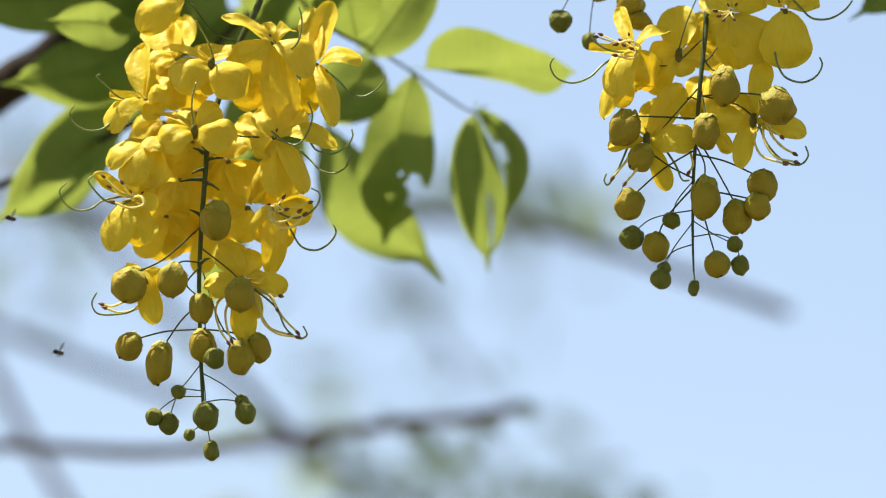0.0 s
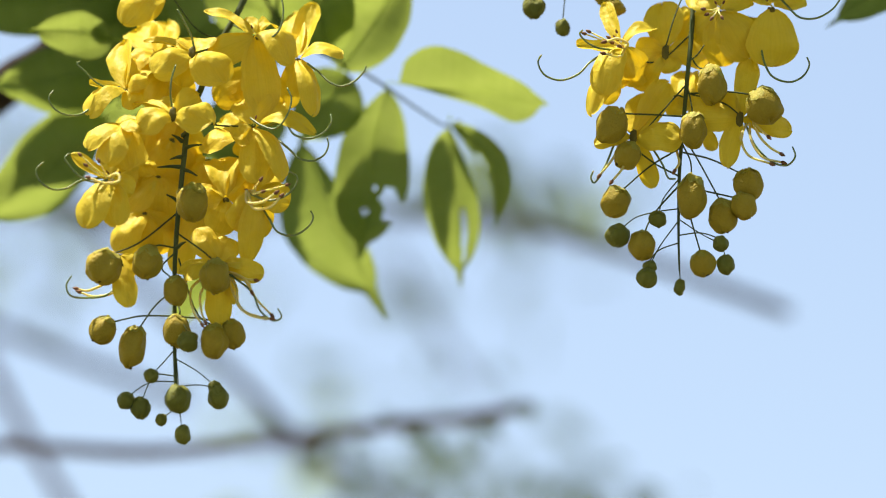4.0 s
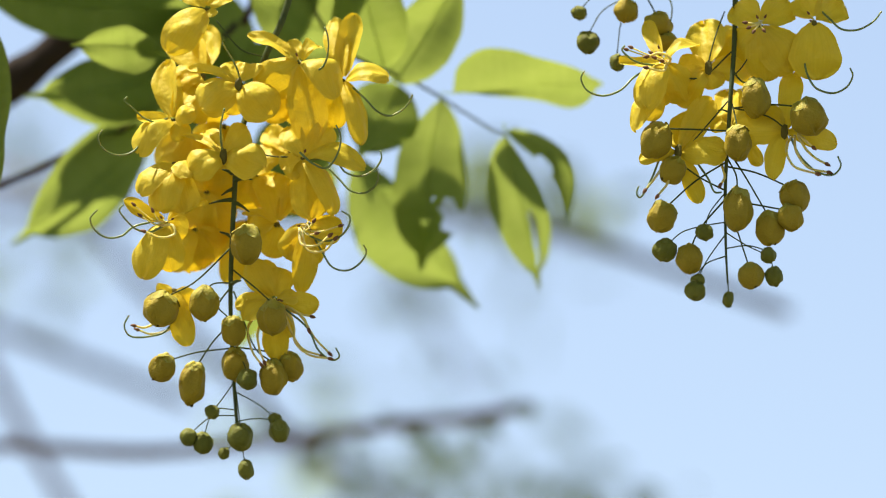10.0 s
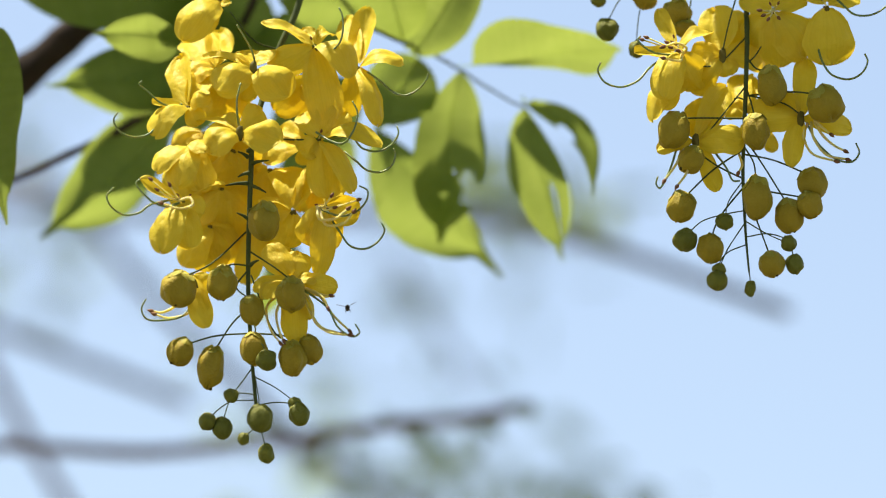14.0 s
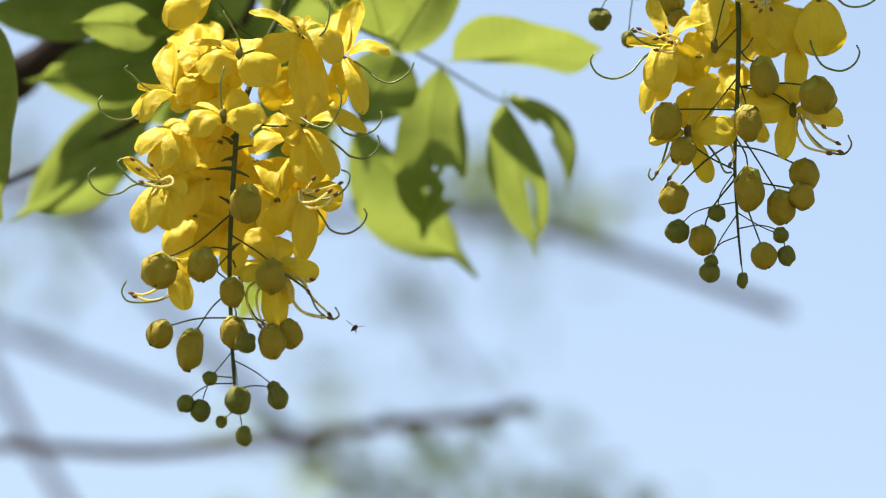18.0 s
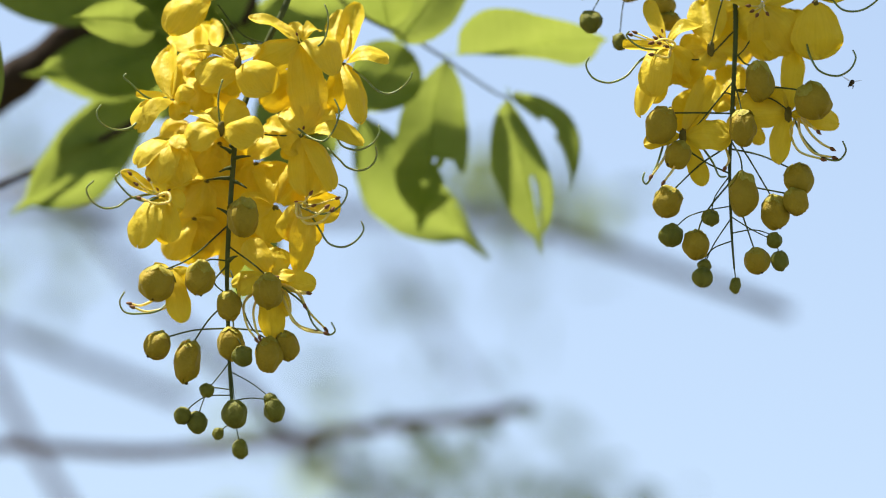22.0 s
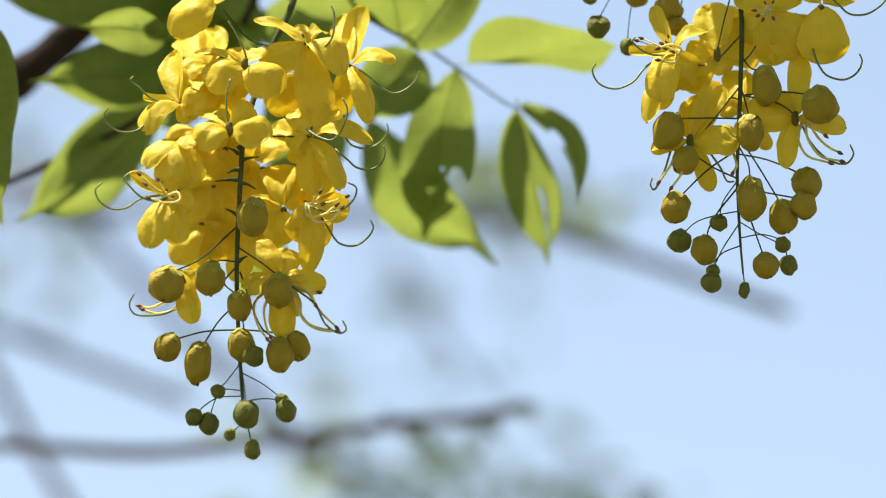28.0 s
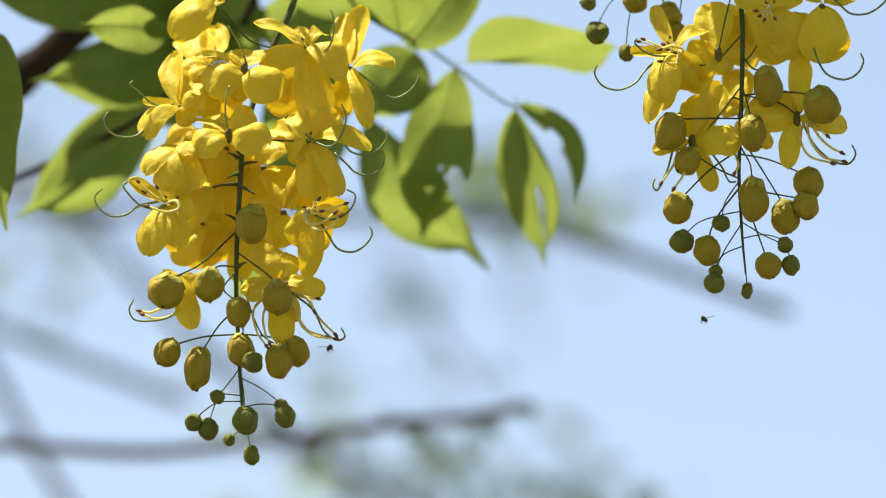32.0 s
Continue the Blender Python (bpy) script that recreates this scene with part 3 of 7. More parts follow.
flower(raceme_a, rng, (-2.66, 1.75, -5.11), [((-3.25, 2.95, -6.82), 1.74, 0.12, -0.3, (-0.1, -0.1)), ((-1.98, 2.95, -6.93), 1.61, 0.1, -0.3, (0.1, -0.1)), ((-3.94, 2.45, -6.17), 1.43, 0.1, -0.3, (-0.2, 0))], 0)
flower(raceme_a, rng, (-4.73, 2.01, -7.09), [((-5.28, 2.51, -8.89), 1.67, 0.16, -0.3, (-0.2, 0.1)), ((-4.17, 2.51, -9.04), 1.67, 0.1, -0.3, (0.1, 0)), ((-6.01, 2.71, -7.89), 1.24, 0.1, -0.3, (-0.3, 0.1))], 0)
flower(raceme_a, rng, (-4.44, 1.45, -2.93), [((-5.2, 1.85, -4.45), 1.43, 0.16, -0.3, (-0.2, 0.3)), ((-3.9, 2.05, -4.29), 1.36, 0.1, -0.3, (0.2, 0))], 0)
curl_of(raceme_a, "style", [(-5.02, -1.20, -5.08), (-5.50, -1.60, -5.28), (-5.99, -1.80, -5.13), (-6.54, -2.00, -4.67), (-6.89, -2.00, -4.36), (-6.77, -2.00, -4.23)], 0.055, STYLE, "curled green style", anther=0)
curl_of(raceme_a, "style", [(-5.84, -1.60, -5.85), (-6.51, -2.00, -6.69), (-7.25, -2.20, -6.80), (-7.79, -2.30, -6.50), (-7.97, -2.30, -6.06), (-7.81, -2.20, -5.72)], 0.055, STYLE, "curled green style", anther=0)
curl_of(raceme_a, "style", [(-1.77, -1.60, -3.38), (-1.93, -2.00, -2.84), (-2.26, -2.20, -2.25), (-2.61, -2.30, -1.71)], 0.055, STYLE, "curled green style", anther=0)
curl_of(raceme_a, "style", [(0.94, -1.80, -2.65), (1.50, -2.20, -2.88), (1.90, -2.40, -2.63), (2.09, -2.40, -2.05), (2.07, -2.40, -1.32), (1.91, -2.30, -0.90)], 0.055, STYLE, "curled green style", anther=0)
curl_of(raceme_a, "style", [(3.18, -0.80, -3.45), (3.79, -1.20, -3.99), (4.32, -1.50, -4.52), (4.87, -1.60, -4.71), (5.44, -1.60, -4.42), (5.82, -1.60, -3.93), (5.87, -1.60, -3.72)], 0.055, STYLE, "curled green style", anther=0)
curl_of(raceme_a, "style", [(0.96, -1.80, -6.46), (1.57, -2.30, -6.96), (2.17, -2.60, -7.15), (2.62, -2.70, -6.61), (2.79, -2.70, -5.78), (2.56, -2.60, -5.24)], 0.055, STYLE, "curled green style", anther=0)
curl_of(raceme_a, "style", [(1.45, -1.60, -6.76), (2.51, -2.00, -6.72), (3.01, -2.30, -7.30), (3.71, -2.40, -7.46), (4.33, -2.40, -7.12), (4.60, -2.40, -6.63), (4.53, -2.30, -6.29)], 0.055, STYLE, "curled green style", anther=0)
curl_of(raceme_a, "style", [(2.19, -0.60, -7.05), (2.75, -1.00, -7.60), (3.20, -1.30, -8.05), (3.83, -1.40, -8.16), (4.30, -1.40, -7.85), (4.45, -1.40, -7.38), (4.37, -1.40, -7.07)], 0.055, STYLE, "curled green style", anther=0)
curl_of(raceme_a, "style", [(-2.42, -3.0, -6.49), (-2.49, -3.3, -5.95), (-2.49, -3.4, -5.35), (-2.35, -3.4, -4.67)], 0.055, STYLE, "curled green style", anther=0)
curl_of(raceme_a, "style", [(-4.99, -2.9, -9.97), (-5.52, -3.3, -10.23), (-6.1, -3.6, -10.11), (-6.59, -3.7, -9.67), (-6.84, -3.7, -9.29), (-6.67, -3.6, -9.06)], 0.055, STYLE, "curled green style", anther=0)
curl_of(raceme_a, "style", [(-5.22, -2.3, -9.67), (-6.27, -2.6, -9.99), (-6.77, -2.8, -10.41), (-7.41, -2.9, -10.51), (-7.96, -3.0, -10.18), (-8.16, -3.0, -9.69), (-7.88, -2.9, -9.3)], 0.055, STYLE, "curled green style", anther=0)
curl_of(raceme_a, "style", [(1.10, -1.80, -9.92), (2.11, -2.30, -10.37), (2.78, -2.50, -10.22), (3.22, -2.50, -9.73), (3.27, -2.50, -9.27), (2.90, -2.40, -9.03)], 0.055, STYLE, "curled green style", anther=0)
curl_of(raceme_a, "style", [(1.45, -0.60, -9.85), (2.01, -1.00, -10.76), (2.52, -1.20, -11.48), (3.21, -1.30, -11.61), (3.78, -1.30, -11.23), (4.01, -1.30, -10.76), (3.88, -1.30, -10.45)], 0.055, STYLE, "curled green style", anther=0)
curl_of(raceme_a, "style", [(0.48, -0.80, -13.39), (1.53, -1.20, -14.26), (2.04, -1.40, -15.21), (2.69, -1.50, -15.62), (2.96, -1.50, -15.44), (2.78, -1.50, -15.05)], 0.055, STYLE, "curled green style", anther=0)
curl_of(raceme_a, "style", [(-4.16, 0.00, -13.05), (-4.81, -0.60, -14.49), (-5.64, -0.90, -14.80), (-6.43, -1.00, -14.77), (-6.66, -1.00, -14.34), (-6.47, -1.00, -13.87)], 0.055, STYLE, "curled green style", anther=0)
curl_of(raceme_a, "stamen", [(-4.86, -2.5, -9.75), (-5.43, -3.3, -9.66), (-6.17, -3.4, -9.08)], 0.045, FILAMENT, "short yellow stamen", anther=0.9)
curl_of(raceme_a, "stamen", [(-4.86, -2.5, -9.75), (-5.3, -3.3, -9.87), (-5.87, -3.4, -9.54)], 0.045, FILAMENT, "short yellow stamen", anther=0.9)
curl_of(raceme_a, "stamen", [(-4.86, -2.5, -9.75), (-5.06, -3.3, -9.78), (-5.35, -3.4, -9.33)], 0.045, FILAMENT, "short yellow stamen", anther=0.9)
curl_of(raceme_a, "stamen", [(1.17, -1.4, -9.76), (1.4, -2.4, -9.9), (1.66, -2.5, -9.55)], 0.045, FILAMENT, "short yellow stamen", anther=0.9)
curl_of(raceme_a, "stamen", [(1.17, -1.4, -9.76), (1.46, -2.4, -10.14), (1.78, -2.5, -10.06)], 0.045, FILAMENT, "short yellow stamen", anther=0.9)
curl_of(raceme_a, "stamen", [(1.17, -1.4, -9.76), (1.92, -2.4, -9.97), (2.82, -2.5, -9.7)], 0.045, FILAMENT, "short yellow stamen", anther=0.9)
curl_of(raceme_a, "stamen", [(0.27, -0.60, -13.20), (0.98, -1.00, -13.51), (1.38, -1.20, -13.87), (1.54, -1.30, -14.26)], 0.070, FILAMENT, "long pale yellow stamen")
curl_of(raceme_a, "stamen", [(0.27, -0.60, -13.20), (1.18, -0.90, -13.59), (1.63, -1.10, -13.69)], 0.070, FILAMENT, "long pale yellow stamen")
curl_of(raceme_a, "stamen", [(0.35, -0.60, -13.33), (0.73, -0.90, -14.31), (1.29, -1.10, -15.13), (2.11, -1.20, -15.41)], 0.070, FILAMENT, "long pale yellow stamen")
curl_of(raceme_a, "stamen", [(0.35, -0.60, -13.33), (0.86, -1.00, -14.08), (0.97, -1.20, -14.87), (1.62, -1.40, -15.41), (2.49, -1.50, -15.54)], 0.070, FILAMENT, "long pale yellow stamen")
curl_of(raceme_a, "stamen", [(0.47, -0.60, -13.20), (1.18, -1.00, -13.69), (1.83, -1.20, -14.64), (2.48, -1.30, -15.28)], 0.070, FILAMENT, "long pale yellow stamen")
curl_of(raceme_a, "stamen", [(-0.07, -0.60, -13.20), (-1.13, -1.00, -14.16), (-0.94, -1.20, -15.28), (-0.54, -1.30, -15.85)], 0.070, FILAMENT, "long pale yellow stamen")
curl_of(raceme_a, "stamen", [(-0.02, -0.60, -13.20), (-0.70, -1.00, -14.34), (-0.59, -1.20, -15.28), (-0.39, -1.30, -15.74)], 0.070, FILAMENT, "long pale yellow stamen")
curl_of(raceme_a, "stamen", [(-4.16, 0.00, -12.92), (-5.00, -0.40, -13.92), (-5.78, -0.60, -14.39), (-6.18, -0.60, -14.33)], 0.070, FILAMENT, "long pale yellow stamen")
curl_of(raceme_a, "stamen", [(-4.08, 0.00, -13.00), (-4.55, -0.50, -14.33), (-5.48, -0.70, -14.67), (-6.03, -0.70, -14.51)], 0.070, FILAMENT, "long pale yellow stamen")
curl_of(raceme_a, "stamen", [(1.10, -1.80, -9.87), (1.49, -2.40, -10.81), (2.24, -2.70, -10.79), (2.63, -2.70, -10.32)], 0.070, FILAMENT, "long pale yellow stamen")
curl_of(raceme_a, "stamen", [(1.03, -1.80, -9.82), (1.19, -2.40, -10.55), (1.87, -2.70, -10.58), (2.38, -2.70, -10.17)], 0.070, FILAMENT, "long pale yellow stamen")
curl_of(raceme_a, "stamen", [(-4.98, -3.1, -9.92), (-4.46, -3.7, -9.93), (-4.35, -3.9, -10.3), (-4.89, -4.0, -10.48), (-5.64, -3.9, -10.24)], 0.070, FILAMENT, "long pale yellow stamen")

pedicel(raceme_a, [(-2.05, -1.00, -10.76), (-3.61, -1.40, -12.36), (-4.67, -1.60, -12.95)], 0.05)
bud(raceme_a, rng, (-5.01, -1.60, -13.57), 0.78, 0.80, (-4.67, -1.60, -12.95), cap=0.31)
pedicel(raceme_a, [(-1.99, -0.80, -12.30), (-2.70, -1.30, -12.36), (-2.98, -1.60, -12.59)], 0.05)
bud(raceme_a, rng, (-3.12, -1.60, -13.26), 0.65, 0.77, (-2.98, -1.60, -12.59), cap=0.34)
pedicel(raceme_a, [(-2.00, -1.00, -10.42), (-1.71, -1.60, -10.18), (-1.35, -2.10, -9.88)], 0.05)
bud(raceme_a, rng, (-1.27, -2.20, -10.62), 0.68, 0.90, (-1.35, -2.10, -9.88), cap=0.34)
pedicel(raceme_a, [(-1.94, -1.00, -11.69), (-0.75, -1.60, -12.59), (-0.14, -1.80, -13.11)], 0.05)
bud(raceme_a, rng, (-0.04, -1.80, -13.80), 0.65, 0.77, (-0.14, -1.80, -13.11), cap=0.31)
pedicel(raceme_a, [(-1.99, -0.80, -12.48), (-2.49, -1.20, -13.36), (-1.98, -1.40, -13.88)], 0.05)
bud(raceme_a, rng, (-1.78, -1.40, -14.44), 0.55, 0.67, (-1.98, -1.40, -13.88), cap=0.31)
pedicel(raceme_a, [(-1.92, 0.00, -15.18), (-3.37, -0.50, -15.41), (-4.53, -0.60, -15.77)], 0.05)
bud(raceme_a, rng, (-4.92, -0.60, -16.15), 0.57, 0.64, (-4.53, -0.60, -15.77), cap=0.28)
pedicel(raceme_a, [(-1.92, -0.40, -14.05), (-2.67, -0.60, -14.87), (-3.39, -0.40, -15.98)], 0.05)
bud(raceme_a, rng, (-3.60, -0.40, -16.82), 0.60, 0.93, (-3.39, -0.40, -15.98), cap=0.22)
pedicel(raceme_a, [(-1.83, 0.30, -14.51), (-1.67, 0.00, -14.98), (-1.69, -0.20, -15.36)], 0.05)
bud(raceme_a, rng, (-1.73, -0.20, -15.93), 0.62, 0.72, (-1.69, -0.20, -15.36), cap=0.25)
pedicel(raceme_a, [(-1.80, -0.40, -15.46), (-1.35, -0.70, -15.80), (-1.19, -0.80, -16.18)], 0.036)
bud(raceme_a, rng, (-1.11, -0.80, -16.56), 0.45, 0.46, (-1.19, -0.80, -16.18), True, 0.30)
pedicel(raceme_a, [(-1.88, -0.40, -12.64), (-0.81, -0.40, -15.21), (-0.13, -0.60, -15.72)], 0.05)
bud(raceme_a, rng, (0.02, -0.60, -16.44), 0.60, 0.80, (-0.13, -0.60, -15.72), cap=0.25)
pedicel(raceme_a, [(-1.83, 0.20, -15.13), (-0.52, 0.00, -15.26), (0.48, -0.20, -15.52)], 0.05)
bud(raceme_a, rng, (0.75, -0.20, -15.93), 0.53, 0.67, (0.48, -0.20, -15.52), cap=0.25)
pedicel(raceme_a, [(-1.81, 0.00, -16.77), (-2.29, -0.20, -17.51), (-2.53, -0.30, -17.84)], 0.036)
bud(raceme_a, rng, (-2.68, -0.30, -18.05), 0.33, 0.31, (-2.53, -0.30, -17.84), True, 0.34)
pedicel(raceme_a, [(-1.67, 0.00, -18.18), (-2.69, 0.00, -18.26), (-3.27, -0.20, -18.69), (-3.52, -0.20, -18.94)], 0.036)
bud(raceme_a, rng, (-3.71, -0.20, -19.20), 0.38, 0.39, (-3.52, -0.20, -18.94), True, 0.30)
pedicel(raceme_a, [(-1.67, 0.00, -17.92), (-2.59, 0.00, -17.92), (-2.84, 0.10, -18.41), (-3.00, 0.00, -19.02)], 0.036)
bud(raceme_a, rng, (-3.07, 0.00, -19.45), 0.45, 0.49, (-3.00, 0.00, -19.02), True, 0.32)
pedicel(raceme_a, [(-1.47, 0.20, -18.51), (-1.64, 0.30, -19.33), (-1.99, 0.20, -19.71)], 0.036)
bud(raceme_a, rng, (-2.13, 0.20, -19.89), 0.25, 0.28, (-1.99, 0.20, -19.71), True, 0.38)
pedicel(raceme_a, [(-1.68, 0.00, -17.03), (-1.49, -0.40, -18.02), (-1.40, -0.60, -18.63)], 0.036)
bud(raceme_a, rng, (-1.37, -0.60, -19.14), 0.57, 0.62, (-1.40, -0.60, -18.63), True, 0.38)
pedicel(raceme_a, [(-1.75, 0.00, -17.10), (-0.76, 0.10, -17.59), (-0.06, 0.20, -18.08)], 0.036)
bud(raceme_a, rng, (0.11, 0.20, -18.28), 0.30, 0.28, (-0.06, 0.20, -18.08), True, 0.30)
pedicel(raceme_a, [(-1.57, 0.00, -18.43), (-0.75, 0.00, -18.28), (-0.11, 0.00, -18.33), (0.19, 0.00, -18.49)], 0.036)
bud(raceme_a, rng, (0.32, 0.00, -18.82), 0.45, 0.52, (0.19, 0.00, -18.49), True, 0.36)
pedicel(raceme_a, [(-1.57, 0.00, -18.49), (-1.34, 0.00, -19.50), (-1.18, 0.00, -20.22)], 0.036)
bud(raceme_a, rng, (-1.11, 0.00, -20.57), 0.35, 0.44, (-1.18, 0.00, -20.22), True, 0.30)

raceme_b = tagged(empty("flower_raceme", (0.1310, 2.7046, 2.4399)), "hanging raceme with few open yellow flowers and many olive buds", "flower", "racemes")
tube_part("rachis", [(-0.10, 2.00, 11.91), (-0.07, 1.00, 5.64), (0.00, 0.00, 0.26), (0.00, -0.60, -1.77), (-0.09, -0.90, -3.95), (-0.17, -0.60, -5.95), (-0.24, 0.00, -7.87), (-0.19, 0.00, -9.94), (-0.13, 0.00, -11.24), (-0.03, 0.00, -12.58)], 0.155, 0.045, STEM, raceme_b, "dark green rachis", steps=6, sides=8)
flower(raceme_b, rng, (-3.12, -1.3, -2.66), [((-5.04, -1.8, -2.86), 0.87, -0.14, 0.6, (-0.1, 0.6)), ((-3.72, -2.1, -5.29), 1.48, 0.31, -0.5, (-0.3, 0.45)), ((-3.9, -0.34, -0.37), 0.71, 0.06, 0.4, (-0.4, 0.4)), ((-1.54, -0.82, -1.59), 0.82, 0.18, 0.3, (0.1, 1.1)), ((-2.08, 0.1, -3.97), 1.48, 0.12, -0.35, (0.1, -0.1))], 4)
flower(raceme_b, rng, (-3.25, -0.4, -3.49), [((-4.23, -1.3, -5.94), 1.07, 0.18, -0.4, (-0.4, 0.4)), ((-3.66, -0.3, -5.08), 0.87, 0.1, -0.3, (0.2, 0.3)), ((-2.64, -0.1, -3.97), 1.12, 0.1, -0.3, (0.1, 0))], 0)
flower(raceme_b, rng, (-1.09, -0.6, -2.6), [((-2.52, 0.6, -3.87), 1.38, 0.16, -0.35, (-0.2, -0.1)), ((-1.39, 0.1, -0.12), 1.68, 0.05, 0.3, (-0.1, -0.2)), ((0.9, 0.9, -2.26), 1.38, 0.14, -0.35, (0.2, -0.1)), ((-0.73, -0.2, -3.43), 1.02, 0.1, -0.3, (0, 0.2)), ((-2.47, 0.0, -2.42), 1.17, 0.1, 0.2, (-0.2, -0.1))], -1)
flower(raceme_b, rng, (1.17, -1.2, -0.74), [((0.06, 0.1, -1.71), 1.63, 0.16, -0.4, (-0.3, -0.1)), ((1.45, 0.0, -2.97), 1.73, 0.12, -0.4, (0, -0.1)), ((2.6, -0.2, -2.59), 1.89, 0.16, -0.45, (0.2, -0.1)), ((-0.09, -0.4, 0.41), 1.43, 0.05, 0.3, (-0.3, 0)), ((2.34, -0.4, 0.67), 1.53, 0.05, 0.3, (0.3, 0))], 2)
flower(raceme_b, rng, (3.53, -1.3, -0.51), [((3.69, -0.4, -2.99), 2.24, 0.12, -0.4, (0.15, -0.1)), ((2.93, -0.6, 0.87), 1.53, 0.05, 0.3, (-0.3, 0)), ((4.69, -0.6, 0.71), 1.53, 0.05, 0.3, (0.3, 0))], 2)
flower(raceme_b, rng, (2.34, -0.6, -5.58), [((0.04, -0.5, -5.5), 1.63, 0.16, -0.35, (-0.1, -0.1)), ((2.66, 0.3, -2.38), 1.02, 0.04, 0.3, (0.1, 0)), ((4.61, 0.5, -5.68), 0.97, 0.14, -0.4, (0.2, -0.15)), ((1.86, -0.9, -7.99), 0.97, 0.1, 0.5, (-0.2, 0.1)), ((1.18, 0.0, -4.42), 1.12, 0.1, 0.2, (-0.1, 0))], -1)
flower(raceme_b, rng, (-2.33, -0.6, -6.63), [((-1.95, 0.84, -4.06), 1.38, -0.06, 0.45, (-0.3, 0.2)), ((-0.96, 0.5, -3.74), 1.27, 0.06, 0.35, (0.3, 0)), ((-0.25, -1.0, -6.74), 1.48, 0.21, -0.45, (0.15, 0.2)), ((-1.36, 0.4, -8.64), 0.87, 0.08, -0.45, (0.1, -0.1)), ((-4.04, -0.5, -7.07), 0.82, 0.16, -0.3, (-0.2, 0.2))], -1)
flower(raceme_b, rng, (-0.06, 0.5, -5.06), [((-0.33, 1.78, -2.68), 1.07, 0.08, 0.4, (-0.2, 0.3)), ((0.38, 1.94, -2.68), 0.66, 0.08, 0.4, (0.3, 0.4)), ((-0.85, 0.8, -4.5), 1.02, 0.1, -0.3, (-0.1, -0.1))], 0)
flower(raceme_b, rng, (0.43, 0.4, -5.5), [((1.28, 1.5, -6.39), 0.71, 0.1, -0.3, (0.2, -0.1)), ((-0.17, 1.8, -5.78), 0.92, 0.1, -0.3, (-0.2, -0.1))], 0)
flower(raceme_b, rng, (0.21, 0.8, -0.28), [((-0.26, 2.1, -1.84), 1.58, 0.1, -0.3, (-0.1, -0.1)), ((0.9, 2.1, -2.16), 1.43, 0.1, -0.3, (0.1, -0.1)), ((-0.94, 2.4, -0.58), 1.38, 0.1, -0.3, (-0.2, -0.1))], 0)
flower(raceme_b, rng, (2.49, 0.8, -0.28), [((3.15, 2.1, -1.1), 1.12, 0.1, -0.3, (0.1, -0.1)), ((1.78, 2.2, -1.55), 1.33, 0.1, -0.3, (0, -0.1))], 0)
curl_of(raceme_b, "style", [(-3.33, -2.0, -3.13), (-4.21, -2.4, -3.15), (-4.72, -2.6, -2.89), (-4.91, -2.6, -2.63), (-4.79, -2.6, -2.45)], 0.055, STYLE, "curled green style", anther=0)
curl_of(raceme_b, "style", [(-3.94, -1.6, -3.25), (-4.4, -2.0, -3.73), (-4.94, -2.3, -4.45), (-5.7, -2.4, -4.77), (-6.4, -2.4, -4.53), (-6.69, -2.4, -3.96), (-6.56, -2.4, -3.62)], 0.055, STYLE, "curled green style", anther=0)
curl_of(raceme_b, "style", [(3.66, -1.00, 0.22), (4.20, -1.40, -0.49), (4.76, -1.60, -1.07), (5.51, -1.60, -1.07), (6.19, -1.60, -0.63), (6.50, -1.60, -0.18)], 0.055, STYLE, "curled green style", anther=0)
curl_of(raceme_b, "style", [(3.13, -0.80, -2.35), (3.32, -1.20, -3.20), (3.70, -1.40, -3.84), (4.46, -1.50, -4.08), (5.04, -1.50, -3.76), (5.28, -1.50, -3.22), (5.16, -1.50, -2.88)], 0.055, STYLE, "curled green style", anther=0)
curl_of(raceme_b, "style", [(2.57, -0.80, -5.88), (3.08, -1.20, -7.04), (3.88, -1.40, -7.82), (4.52, -1.50, -7.93), (4.83, -1.50, -7.51), (4.69, -1.50, -7.07)], 0.055, STYLE, "curled green style", anther=0)
curl_of(raceme_b, "style", [(-3.19, -0.50, -7.02), (-3.51, -0.90, -8.12), (-3.97, -1.00, -9.00), (-4.12, -1.00, -8.80), (-4.04, -1.00, -8.46)], 0.055, STYLE, "curled green style", anther=0)
curl_of(raceme_b, "style", [(-1.54, 0.00, -6.88), (-0.98, -0.30, -7.82), (-0.69, -0.40, -8.45), (-0.39, -0.40, -8.45)], 0.055, STYLE, "curled green style", anther=0)
curl_of(raceme_b, "stamen", [(-2.78, -1.6, -2.75), (-3.15, -2.3, -2.95), (-3.56, -2.4, -2.73)], 0.045, FILAMENT, "short yellow stamen", anther=0.9)
curl_of(raceme_b, "stamen", [(-2.78, -1.6, -2.75), (-3.08, -2.3, -3.04), (-3.41, -2.4, -2.94)], 0.045, FILAMENT, "short yellow stamen", anther=0.9)
curl_of(raceme_b, "stamen", [(-2.78, -1.6, -2.75), (-2.99, -2.3, -2.97), (-3.21, -2.4, -2.78)], 0.045, FILAMENT, "short yellow stamen", anther=0.9)
curl_of(raceme_b, "stamen", [(-2.78, -1.6, -2.75), (-3.64, -2.3, -2.87), (-4.66, -2.4, -2.57)], 0.045, FILAMENT, "short yellow stamen", anther=0.9)
curl_of(raceme_b, "stamen", [(-2.78, -1.6, -2.75), (-3.55, -2.3, -2.83), (-4.46, -2.4, -2.47)], 0.045, FILAMENT, "short yellow stamen", anther=0.9)
